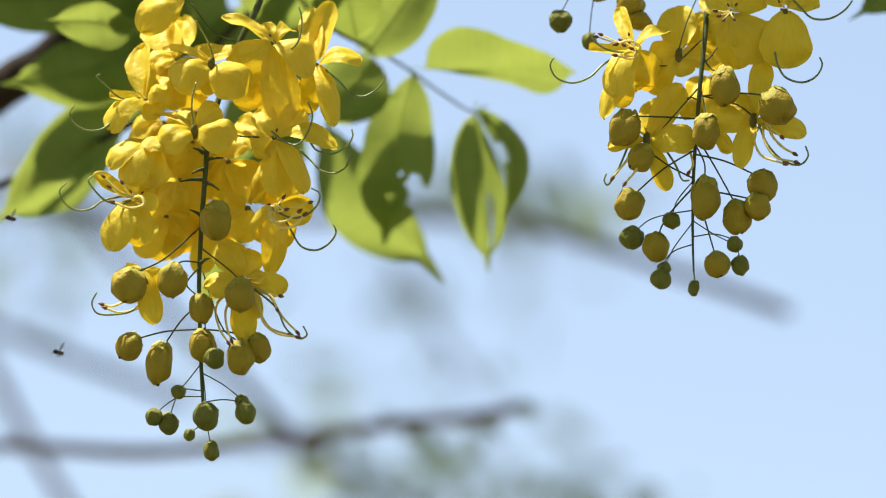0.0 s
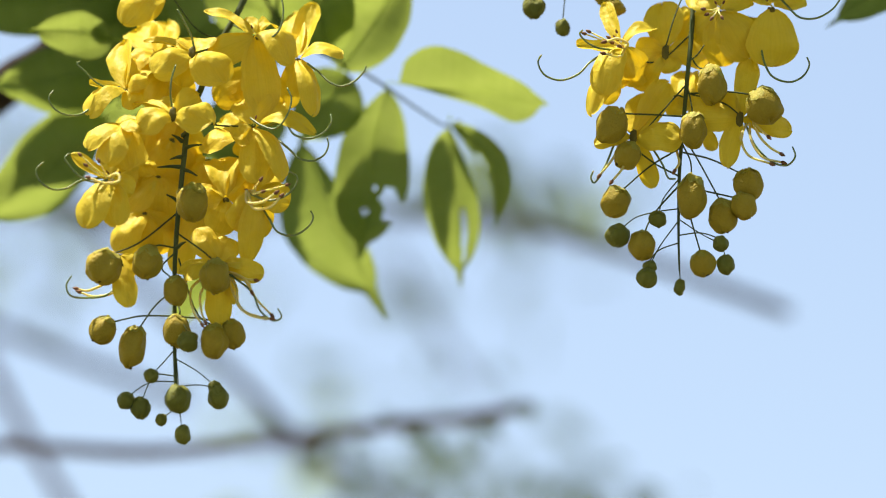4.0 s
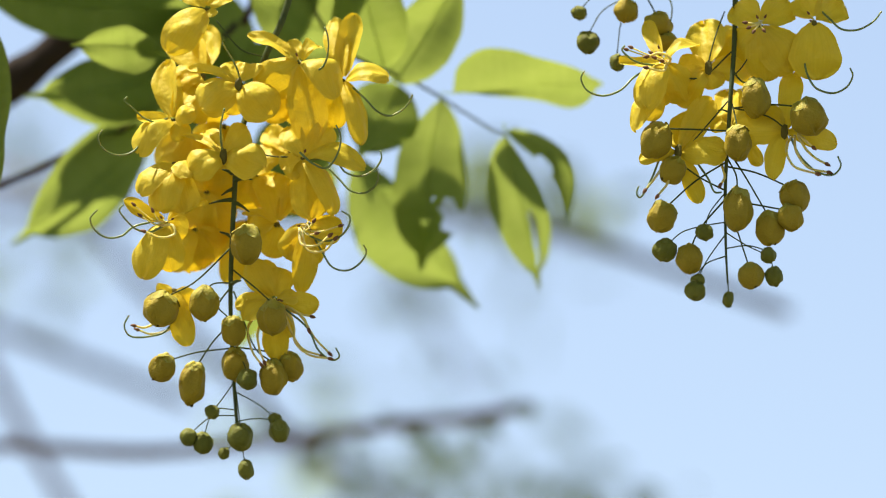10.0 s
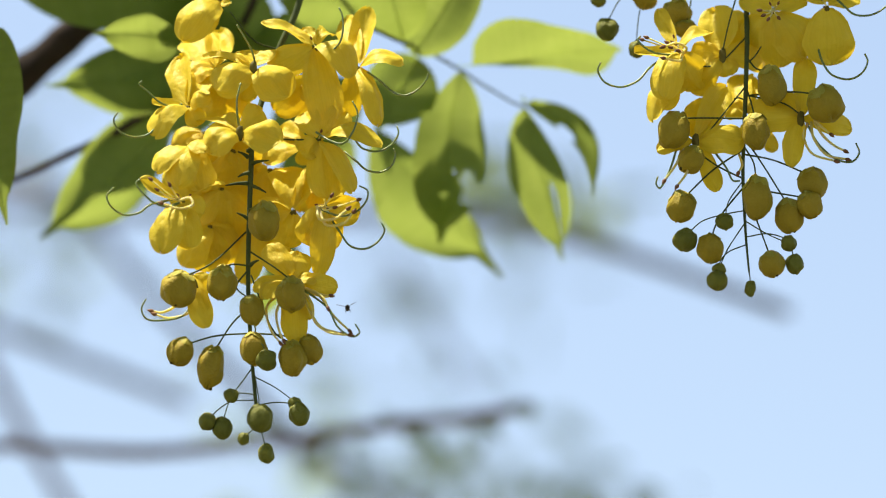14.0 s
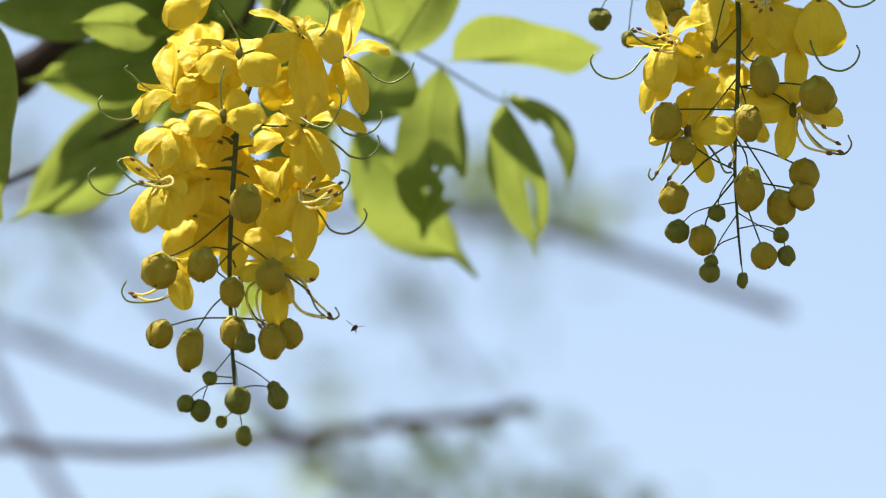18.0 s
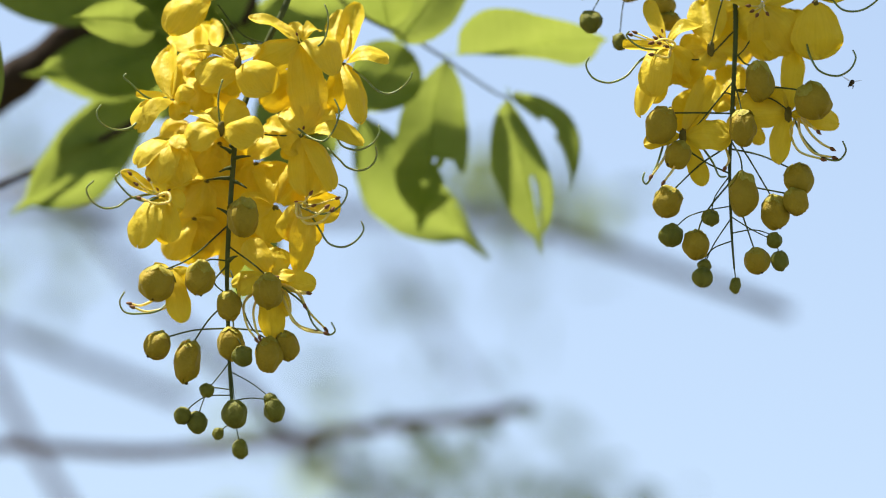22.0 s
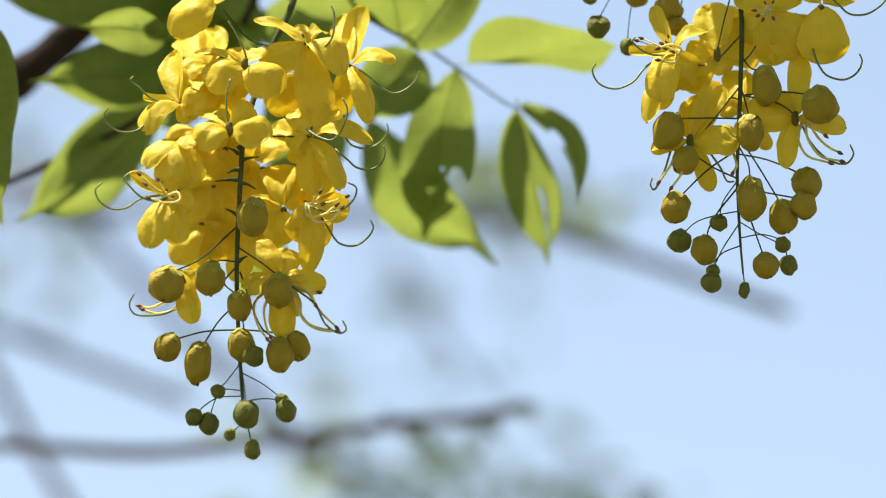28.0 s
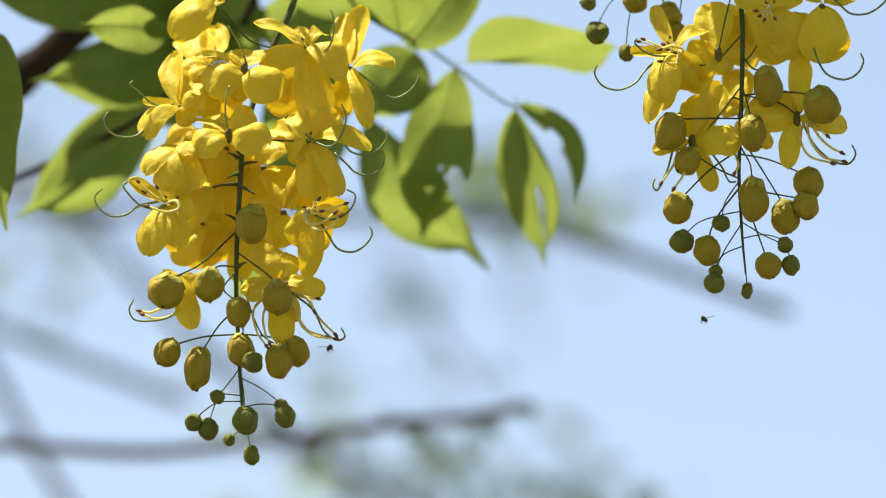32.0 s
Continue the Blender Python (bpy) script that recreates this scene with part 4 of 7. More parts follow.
curl_of(raceme_b, "stamen", [(-2.78, -1.6, -2.75), (-2.92, -2.3, -3.11), (-3.07, -2.4, -3.09)], 0.045, FILAMENT, "short yellow stamen", anther=0.9)
curl_of(raceme_b, "stamen", [(1.16, -1.4, -0.69), (0.93, -2.2, -1.21), (0.71, -2.3, -1.34)], 0.045, FILAMENT, "short yellow stamen", anther=0.9)
curl_of(raceme_b, "stamen", [(1.16, -1.4, -0.69), (1.02, -2.2, -1.28), (0.9, -2.3, -1.5)], 0.045, FILAMENT, "short yellow stamen", anther=0.9)
curl_of(raceme_b, "stamen", [(1.16, -1.4, -0.69), (1.2, -2.2, -1.26), (1.3, -2.3, -1.44)], 0.045, FILAMENT, "short yellow stamen", anther=0.9)
curl_of(raceme_b, "stamen", [(1.16, -1.4, -0.69), (0.87, -2.2, -1.12), (0.56, -2.3, -1.13)], 0.045, FILAMENT, "short yellow stamen", anther=0.9)
curl_of(raceme_b, "stamen", [(2.62, -0.80, -5.91), (2.41, -1.20, -6.65), (2.77, -1.40, -7.53), (3.75, -1.50, -7.90)], 0.070, FILAMENT, "long pale yellow stamen")
curl_of(raceme_b, "stamen", [(2.77, -0.80, -5.85), (2.86, -1.20, -6.75), (3.41, -1.40, -7.59), (4.25, -1.50, -7.82)], 0.070, FILAMENT, "long pale yellow stamen")
curl_of(raceme_b, "stamen", [(2.92, -0.80, -5.85), (3.29, -1.20, -6.65), (3.77, -1.40, -7.17), (4.17, -1.40, -7.38)], 0.070, FILAMENT, "long pale yellow stamen")
curl_of(raceme_b, "stamen", [(2.92, -0.80, -5.75), (3.29, -1.20, -6.28), (3.58, -1.30, -6.57)], 0.070, FILAMENT, "long pale yellow stamen")
curl_of(raceme_b, "stamen", [(-2.93, -0.50, -6.84), (-3.16, -0.90, -7.73), (-3.72, -1.00, -8.61)], 0.070, FILAMENT, "long pale yellow stamen")
curl_of(raceme_b, "stamen", [(-2.81, -0.50, -6.97), (-2.71, -0.90, -8.12), (-3.17, -1.00, -8.87)], 0.070, FILAMENT, "long pale yellow stamen")
curl_of(raceme_b, "stamen", [(-2.95, -2.0, -3.1), (-2.77, -2.5, -2.97), (-3.23, -2.8, -2.85), (-3.73, -2.8, -3.01)], 0.070, FILAMENT, "long pale yellow stamen")
curl_of(raceme_b, "stamen", [(-2.95, -2.0, -3.1), (-3.1, -2.6, -3.62), (-3.74, -2.9, -3.61)], 0.070, FILAMENT, "long pale yellow stamen")
curl_of(raceme_b, "stamen", [(-0.46, 0.00, -6.88), (-0.28, -0.20, -7.66), (-0.43, -0.20, -7.97)], 0.070, FILAMENT, "long pale yellow stamen")
pedicel(raceme_b, [(-0.17, -0.60, -5.61), (-1.68, -0.80, -5.65), (-2.89, -1.10, -5.76)], 0.05)
bud(raceme_b, rng, (-3.33, -1.20, -6.39), 0.70, 0.85, (-2.89, -1.10, -5.76), cap=0.22)
pedicel(raceme_b, [(-0.25, 0.00, -8.20), (-1.24, -0.50, -7.88), (-2.15, -0.80, -7.36)], 0.05)
bud(raceme_b, rng, (-2.58, -0.80, -7.62), 0.57, 0.64, (-2.15, -0.80, -7.36), cap=0.22)
pedicel(raceme_b, [(-0.22, -0.20, -6.93), (-1.56, -0.20, -7.87), (-2.69, -0.20, -8.99)], 0.05)
bud(raceme_b, rng, (-3.00, -0.20, -9.61), 0.65, 0.70, (-2.69, -0.20, -8.99), cap=0.31)
pedicel(raceme_b, [(-0.22, 0.00, -9.71), (-1.14, 0.00, -9.89), (-2.07, 0.00, -10.20), (-2.60, 0.00, -10.67)], 0.036)
bud(raceme_b, rng, (-2.83, 0.00, -11.08), 0.53, 0.52, (-2.60, 0.00, -10.67), True, 0.30)
pedicel(raceme_b, [(-0.25, 0.00, -8.65), (-1.14, 0.00, -9.79), (-1.53, -0.10, -10.54), (-1.64, -0.20, -10.98)], 0.05)
bud(raceme_b, rng, (-1.72, -0.20, -11.55), 0.60, 0.67, (-1.64, -0.20, -10.98), cap=0.22)
pedicel(raceme_b, [(-0.22, 0.00, -8.28), (-0.90, -0.20, -9.35), (-1.06, -0.40, -10.05)], 0.036)
bud(raceme_b, rng, (-1.09, -0.40, -10.36), 0.40, 0.36, (-1.06, -0.40, -10.05), True, 0.30)
pedicel(raceme_b, [(-0.14, 0.00, -11.29), (-0.96, 0.00, -11.65), (-1.32, 0.00, -12.12), (-1.41, -0.20, -12.64)], 0.036)
bud(raceme_b, rng, (-1.44, -0.20, -13.02), 0.45, 0.44, (-1.41, -0.20, -12.64), True, 0.34)
pedicel(raceme_b, [(-0.22, 0.00, -10.33), (-0.96, 0.00, -11.50), (-1.26, 0.10, -12.14)], 0.036)
bud(raceme_b, rng, (-1.34, 0.10, -12.40), 0.30, 0.28, (-1.26, 0.10, -12.14), True, 0.30)
pedicel(raceme_b, [(-0.03, 0.00, -12.53), (-0.00, 0.00, -12.79), (0.02, 0.00, -13.02)], 0.036)
bud(raceme_b, rng, (0.01, 0.00, -13.33), 0.25, 0.36, (0.02, 0.00, -13.02), True, 0.30)
pedicel(raceme_b, [(-0.18, 0.00, -6.69), (0.22, -0.30, -7.56), (0.30, -0.60, -8.35)], 0.05)
bud(raceme_b, rng, (0.34, -0.60, -9.31), 0.65, 1.03, (0.30, -0.60, -8.35), cap=0.28)
pedicel(raceme_b, [(-0.06, -0.60, -2.68), (0.39, -1.00, -3.41), (0.82, -1.40, -3.63)], 0.05)
bud(raceme_b, rng, (1.01, -1.40, -4.36), 0.65, 0.90, (0.82, -1.40, -3.63), cap=0.31)
pedicel(raceme_b, [(-0.09, -0.80, -4.18), (0.12, -1.10, -5.06), (0.24, -1.40, -5.77)], 0.05)
bud(raceme_b, rng, (0.28, -1.40, -6.50), 0.62, 0.82, (0.24, -1.40, -5.77), cap=0.22)
pedicel(raceme_b, [(-0.08, -0.60, -4.54), (1.82, -1.20, -4.56), (2.90, -1.50, -4.76)], 0.05)
bud(raceme_b, rng, (3.36, -1.60, -5.31), 0.80, 0.85, (2.90, -1.50, -4.76), cap=0.31)
pedicel(raceme_b, [(-0.16, 0.00, -7.08), (1.09, 0.00, -7.34), (2.54, 0.00, -7.97)], 0.05)
bud(raceme_b, rng, (2.85, 0.00, -8.44), 0.65, 0.72, (2.54, 0.00, -7.97), cap=0.25)
pedicel(raceme_b, [(-0.20, 0.00, -8.65), (1.01, -0.20, -8.91), (2.25, -0.40, -9.20)], 0.05)
bud(raceme_b, rng, (2.67, -0.40, -9.56), 0.55, 0.62, (2.25, -0.40, -9.20), cap=0.22)
pedicel(raceme_b, [(-0.15, 0.00, -6.30), (0.59, 0.00, -7.47), (1.57, 0.00, -9.17)], 0.05)
bud(raceme_b, rng, (1.76, 0.00, -9.97), 0.65, 0.77, (1.57, 0.00, -9.17), cap=0.31)
pedicel(raceme_b, [(-0.15, 0.00, -10.20), (0.75, 0.00, -10.77), (1.48, -0.20, -11.19)], 0.036)
bud(raceme_b, rng, (1.73, -0.20, -11.29), 0.35, 0.34, (1.48, -0.20, -11.19), True, 0.36)
pedicel(raceme_b, [(-0.16, 0.30, -8.56), (0.37, 0.30, -10.10), (0.83, 0.00, -11.60)], 0.05)
bud(raceme_b, rng, (0.98, 0.00, -12.20), 0.57, 0.59, (0.83, 0.00, -11.60), cap=0.31)
pedicel(raceme_b, [(-0.11, 0.00, -10.93), (0.85, 0.10, -10.75), (1.70, 0.20, -11.03), (1.94, 0.20, -11.70)], 0.036)
bud(raceme_b, rng, (1.99, 0.20, -12.14), 0.40, 0.44, (1.94, 0.20, -11.70), True, 0.36)

raceme_c = tagged(empty("bud_raceme", (0.0848, 2.7046, 2.4452)), "raceme tip of small green closed buds", "flower", "racemes")
tube_part("rachis", [(1.24, 4.00, 12.08), (0.64, 3.00, 5.77), (0.20, 2.00, 1.69), (0.11, 2.00, 0.63)], 0.10, 0.05, STEM, raceme_c, "dark green rachis", steps=6, sides=8)
pedicel(raceme_a, [(-0.88, 0.40, -2.12), (-1.88, 0.00, -1.85), (-3.01, -0.40, -0.60)], 0.05)
pedicel(raceme_a, [(-1.36, 0.00, -3.95), (-1.59, -0.60, -3.60), (-1.78, -1.00, -3.41)], 0.05)
pedicel(raceme_a, [(-0.51, 0.50, -1.30), (0.40, -0.40, -1.97), (0.82, -1.20, -2.52)], 0.05)
pedicel(raceme_a, [(-1.82, -0.60, -6.21), (-0.56, -1.00, -6.59), (0.70, -1.20, -6.65)], 0.05)
spur(raceme_a, (-2.04, -1.0, -8.61), (-3.02, -1.5, -8.83))
spur(raceme_a, (-1.95, -1.0, -7.73), (-1.14, -1.5, -7.69))
spur(raceme_a, (-1.94, -1.0, -8.71), (-1.23, -1.5, -9.14))
spur(raceme_a, (-2.08, -1.0, -7.42), (-2.49, -1.5, -7.3))
spur(raceme_a, (-1.95, -1.0, -10.29), (-2.51, -1.5, -10.07))
spur(raceme_a, (-2.02, -1.0, -8.14), (-2.48, -1.5, -8.44))
spur(raceme_a, (-1.91, -1.0, -12.33), (-1.5, -1.5, -12.21))
spur(raceme_a, (-2.08, -1.0, -7.16), (-1.64, -1.5, -6.99))
pedicel(raceme_b, [(-0.05, -0.60, -1.77), (-1.39, -0.50, -3.05), (-2.27, -0.50, -3.10)], 0.045)
pedicel(raceme_b, [(-0.12, -0.90, -4.21), (-1.13, -0.90, -5.52), (-1.99, -0.70, -6.58)], 0.045)
pedicel(raceme_b, [(-0.09, -0.80, -4.58), (1.58, -0.80, -4.97), (2.38, -0.70, -5.51)], 0.045)
pedicel(raceme_b, [(-0.47, -0.50, 0.11), (-0.85, -1.20, -1.42), (-1.11, -1.20, -2.60)], 0.045)
pedicel(raceme_b, [(-0.18, -0.60, -6.47), (0.15, -0.90, -6.87), (0.34, -1.00, -7.16)], 0.045)
pedicel(raceme_b, [(-0.10, -0.80, -3.14), (0.30, -1.00, -2.83), (0.60, -1.10, -2.39)], 0.045)
pedicel(raceme_b, [(-0.09, -0.80, -4.84), (-0.43, -1.00, -4.77), (-0.63, -1.10, -4.85)], 0.045)
pedicel(raceme_c, [(0.12, 2.00, 1.16), (-1.10, 1.40, 0.30), (-1.70, 1.00, -0.80)], 0.036)
bud(raceme_c, rng, (-1.80, 1.00, -1.33), 0.50, 0.52, (-1.70, 1.00, -0.80), True, 0.36)
pedicel(raceme_c, [(0.12, 2.00, 0.89), (-0.32, 1.20, -0.42), (-0.49, 1.00, -1.86)], 0.036)
bud(raceme_c, rng, (-0.49, 1.00, -2.28), 0.33, 0.39, (-0.49, 1.00, -1.86), True, 0.30)
pedicel(raceme_c, [(0.17, 2.00, 1.69), (0.80, 1.00, 0.84), (1.23, 0.60, -0.08)], 0.05)
bud(raceme_c, rng, (1.35, 0.60, -0.66), 0.62, 0.62, (1.23, 0.60, -0.08), cap=0.31)
pedicel(raceme_c, [(0.23, 2.00, 2.49), (1.93, 1.00, 0.58), (1.77, 0.40, -1.09)], 0.05)
bud(raceme_c, rng, (1.72, 0.40, -1.51), 0.55, 0.41, (1.77, 0.40, -1.09), cap=0.31)
pedicel(raceme_c, [(0.12, 2.00, 1.69), (-1.22, 1.40, 1.24), (-2.00, 1.00, 0.37)], 0.036)
bud(raceme_c, rng, (-2.18, 1.00, 0.05), 0.35, 0.31, (-2.00, 1.00, 0.37), True, 0.36)
pedicel(raceme_c, [(0.18, 2.00, 2.23), (-0.00, 1.40, 1.24), (-0.04, 1.00, 0.68)], 0.05)
bud(raceme_c, rng, (-0.07, 1.00, 0.15), 0.55, 0.52, (-0.04, 1.00, 0.68), cap=0.25)


# ---- the leaves ----
blades = {}
leaf_r = tagged(empty("compound_leaf", (0.0055, 2.8346, 2.4444)), "green compound leaf with chewed leaflets, lit from behind", "leaf", "leaves")
tube_part("rachis", [(-7.99, -5.00, 11.08), (-6.96, -3.00, 5.40), (-5.38, -2.00, 2.14), (-3.79, -3.00, 0.69), (-2.11, -0.48, 0.68), (-0.53, 0.13, -0.18), (0.66, 0.64, -0.91), (2.33, 1.22, -1.73), (2.89, 1.3, -1.4)], 0.11, 0.045, STEM, leaf_r, "thin green leaf stalk", steps=6, sides=7)
blades["L1"] = leaflet("leaflet", leaf_r, (-0.05, 0.00, 0.00), (6.99, -0.3, 0.41), 3.5, (-0.05, -0.55, -0.83), 0.02, 0.02, -0.02, 0.0, sides=(1.4, 0.8), peaks=(0.6, 3.3), drip=0.05)
blades["L2"] = leaflet("leaflet", leaf_r, (-0.58, 0.7, -0.06), (-1.91, 4.6, -7.28), 3.7, (0.25, -0.8, -0.5), 0.2, 0.05, 0.03, 0.08, holes=((0.60, -0.55, 0.055, 0.22), (0.70, 0.05, 0.025, 0.1), (0.69, -0.85, 0.07, 0.30), (0.55, -0.1, 0.012, 0.06)), drip=0.10, peaks=(1.15, 1.2))
blades["L3"] = leaflet("leaflet", leaf_r, (-4.66, 4.20, -1.70), (1.09, 8.4, -7.96), 5.2, (-0.1, -0.8, -0.6), 0.15, 0.04, 0.0, 0.08, sides=(0.40, 1.0), peaks=(1.0, 1.15), drip=0.17)
blades["L4"] = leaflet("leaflet", leaf_r, (2.33, 1.23, -1.76), (3.66, 5.65, -8.27), 2.7, (0.1, -0.8, -0.55), 0.25, 0.04, 0.0, 0.08, holes=((0.62, -0.3, 0.15, 0.13), (0.80, -0.35, 0.05, 0.1)), drip=0.12, sides=(0.82, 1.05), peaks=(1.35, 0.86))
blades["L5"] = leaflet("leaflet", leaf_r, (2.89, 1.3, -1.4), (4.9, 2.6, -6.17), 1.4, (0.4, -0.85, -0.2), 0.15, 0.04, -0.23, 0.10, holes=((0.42, 0.75, 0.10, 0.35),), drip=0.08)
blades["L6"] = leaflet("leaflet", leaf_r, (-2.76, -0.98, 0.37), (0.64, -4.12, 4.77), 3.0, (0.1, -0.92, -0.28), 0.12, 0.04, 0.02, 0.05, drip=0.08)
blades["L7"] = leaflet("leaflet", leaf_r, (-3.17, -2.30, 0.68), (-4.30, -5.98, 5.81), 3.4, (-0.2, -0.94, -0.28), 0.12, 0.04, 0.0, 0.05, drip=0.1)
blades["L8"] = leaflet("leaflet", leaf_r, (-2.45, 0.4, 0.62), (-4.67, 1.0, -2.73), 3.4, (-0.2, -0.8, -0.6), 0.12, 0.04, 0.0, 0.05, drip=0.12)
blades["L9"] = leaflet("leaflet", leaf_r, (-4.61, -1.0, 2.45), (-9.58, -2.6, 4.7), 3.6, (0.1, -0.8, -0.6), 0.12, 0.04, 0.0, 0.05, drip=0.1)
blades["L10"] = leaflet("leaflet", leaf_r, (-5.46, 3.32, 0.43), (-10.03, 5.24, -2.35), 3.6, (0.1, -0.8, -0.6), 0.12, 0.04, 0.0, 0.05, drip=0.1)
blades["L11"] = leaflet("leaflet", leaf_r, (-5.46, 2.88, 2.81), (-10.80, 3.12, 2.46), 3.4, (0.1, -0.8, -0.6), 0.12, 0.04, 0.0, 0.05, drip=0.1)
blades["L12"] = leaflet("leaflet", leaf_r, (-5.76, 5.92, -1.60), (-9.81, 7.20, -3.47), 3.0, (0.1, -0.8, -0.6), 0.12, 0.04, 0.0, 0.05, drip=0.1)
blades["L13"] = leaflet("leaflet", leaf_r, (-8.73, 7.80, -6.09), (-11.07, 10.12, -9.53), 1.6, (0.1, -0.8, -0.6), 0.12, 0.04, 0.0, 0.05, drip=0.1)
# unseen leaflets added overhead, set so that their shadows fall on those below
for base, tip, width in (((-5.31, 1.53, 10.16), (-9.06, 1.3, 9.96), 1.2), ((-6.17, 2.72, 11.64), (-6.76, 5.67, 6.39), 6.2), ((-10.65, 5.21, 17.58), (-16.54, 5.37, 17.35), 6.5), ((-11.43, 8.44, 15.58), (-17.35, 8.76, 15.11), 5.5), ((-2.78, 2.12, 12.32), (-2.60, 5.42, 7.32), 1.4),
                         ((-1.25, 2.19, 13.71), (1.08, 3.72, 7.9), 3.0)):
    leaflet("leaflet", leaf_r, base, tip, width, (0.05, -0.8, -0.6), 0.1, 0.02)

leaf_m = tagged(empty("compound_leaf", (-0.1277, 2.8346, 2.4472)), "green compound leaf with broad leaflets beside the branch", "leaf", "leaves")
tube_part("rachis", [(3.08, -15.52, 7.73), (1.65, -2.88, 4.06), (0.81, -0.96, 1.36), (-0.00, 0.16, -0.23), (-0.56, 1.28, -1.82)], 0.11, 0.05, STEM, leaf_m, "thin green leaf stalk", steps=6, sides=7)
blades["M1"] = leaflet("leaflet", leaf_m, (-1.11, 3.0, -1.74), (-8.03, 6.5, -5.94), 4.5, (0.0, -0.8, -0.6), 0.12, 0.05, 0.0, 0.06, sides=(0.84, 0.92), peaks=(1.35, 0.6), drip=0.13)
blades["M2"] = leaflet("leaflet", leaf_m, (0.49, 0.87, 0.48), (-7.15, 1.5, -0.55), 3.5, (0.0, -0.8, -0.6), 0.12, 0.04, -0.02, 0.06, drip=0.12)
blades["M3"] = leaflet("leaflet", leaf_m, (0.75, 0.08, 3.34), (-10.09, 0.00, 3.45), 3.4, (0.0, -0.7, -0.7), 0.12, 0.04, -0.02, 0.06, drip=0.12)
leaflet("leaflet", leaf_m, (-0.44, -4.8, -0.22), (-4.52, -4.9, 0.21), 2.4, (0.1, -0.7, -0.7), 0.12, 0.04, 0.05, 0.06, drip=0.12)
leaflet("leaflet", leaf_m, (-1.69, 1.40, 3.19), (3.33, 2.84, 1.13), 4.2, (0.1, -0.7, -0.7), 0.12, 0.04, 0.05, 0.06, drip=0.12)
leaflet("leaflet", leaf_m, (0.37, 2.60, 4.96), (3.86, 4.97, 1.54), 3.8, (0.1, -0.7, -0.7), 0.12, 0.04, 0.0, 0.06, drip=0.12)
leaflet("leaflet", leaf_m, (1.17, 4.28, -0.95), (-3.76, 3.83, -0.30), 2.6, (0.1, -0.7, -0.7), 0.12, 0.04, 0.0, 0.06, drip=0.12)
# more leaflets added out of view, placed to shade parts of this leaf
for base, tip, width in (((-5.66, 3.36, 13.09), (-10.82, 5.83, 10.14), 3.2), ((-4.61, 1.97, 14.34), (-10.8, 1.95, 14.22), 2.0), ((-1.39, -0.34, 10.25), (-13.95, -0.29, 10.18), 6.2),
                         ((-5.06, 1.42, 10.74), (0.76, 2.86, 8.67), 4.4), ((-3.18, 2.45, 14.62), (0.79, 5.01, 10.92), 4.6), ((-4.29, -4.65, 8.62), (-1.44, -4.68, 8.67), 1.8)):
    leaflet("leaflet", leaf_m, base, tip, width, (0.05, -0.8, -0.6), 0.1, 0.02)

leaf_e = tagged(empty("compound_leaf", (-0.2031, 2.7446, 2.4390)), "single green leaflet hanging from a thin twig", "leaf", "leaves")
leaflet("leaflet", leaf_e, (-0.06, 0.00, 0.27), (0.53, 2.00, -8.58), 3.5, (-0.3, -0.8, -0.6), 0.2, 0.04, 0.03, 0.05, drip=0.12)
# two leaflets and a stalk added out of view to darken the hanging one
leaflet("leaflet", leaf_e, (-2.24, -2.95, 9.42), (-2.68, -1.95, 1.95), 3.6, (-0.2, -0.8, -0.6), 0.1, 0.02)
leaflet("leaflet", leaf_e, (-5.04, 0.75, 14.12), (-3.22, 2.25, 7.09), 4.2, (-0.1, -0.8, -0.6), 0.1, 0.02)
tube_part("stalk", [(-0.98, 0.00, 11.07), (-1.32, -2.00, 9.57)], 0.06, 0.05, STEM, leaf_e)
tube_part("stalk", [(-0.93, 2.00, 1.15), (-0.45, 1.00, 1.11), (-0.06, 0.00, 0.27)], 0.06, 0.05, STEM, leaf_e)

leaf_t = tagged(empty("compound_leaf", (0.2254, 2.7846, 2.4811)), "green leaflet at the end of a thin stalk", "leaf", "leaves")
leaflet("leaflet", leaf_t, (1.05, 0.00, 0.27), (-3.51, 2.00, -2.76), 2.4, (0.1, -0.7, -0.7), 0.15, 0.04, 0.0, 0.05, drip=0.12)
# unseen leaflet with its stalk, added to shade the one above
leaflet("leaflet", leaf_t, (-0.05, -0.23, 13.98), (-6.66, 0.77, 10.42), 4.6, (0.1, -0.7, -0.7), 0.1, 0.02)
tube_part("stalk", [(0.72, 0.00, 9.90), (1.38, 1.00, 12.49), (1.15, 1.00, 14.17)], 0.06, 0.05, STEM, leaf_t)
tube_part("stalk", [(0.27, 0.00, 0.27), (0.66, 0.00, 0.55), (1.05, 0.00, 0.27)], 0.06, 0.05, STEM, leaf_t)

# out-of-view leaf, added to cast shade on the second raceme and its neighbours
shade_leaf = tagged(empty("compound_leaf", (0.163, 2.725, 2.559)), "unseen green leaf added to shade the second raceme", "leaf", "leaves")
for base, tip, width in (((1.0, 0.4, -0.5), (-2.8, 0.2, -1.6), 2.6), ((0.5, 0.0, 0.3), (-3.4, -0.8, 0.9), 2.4), ((1.5, 0.2, -0.4), (5.0, -0.4, -1.5), 2.6)):
    leaflet("leaflet", shade_leaf, base, tip, width, (0.1, -0.3, -0.9), 0.1, 0.03)
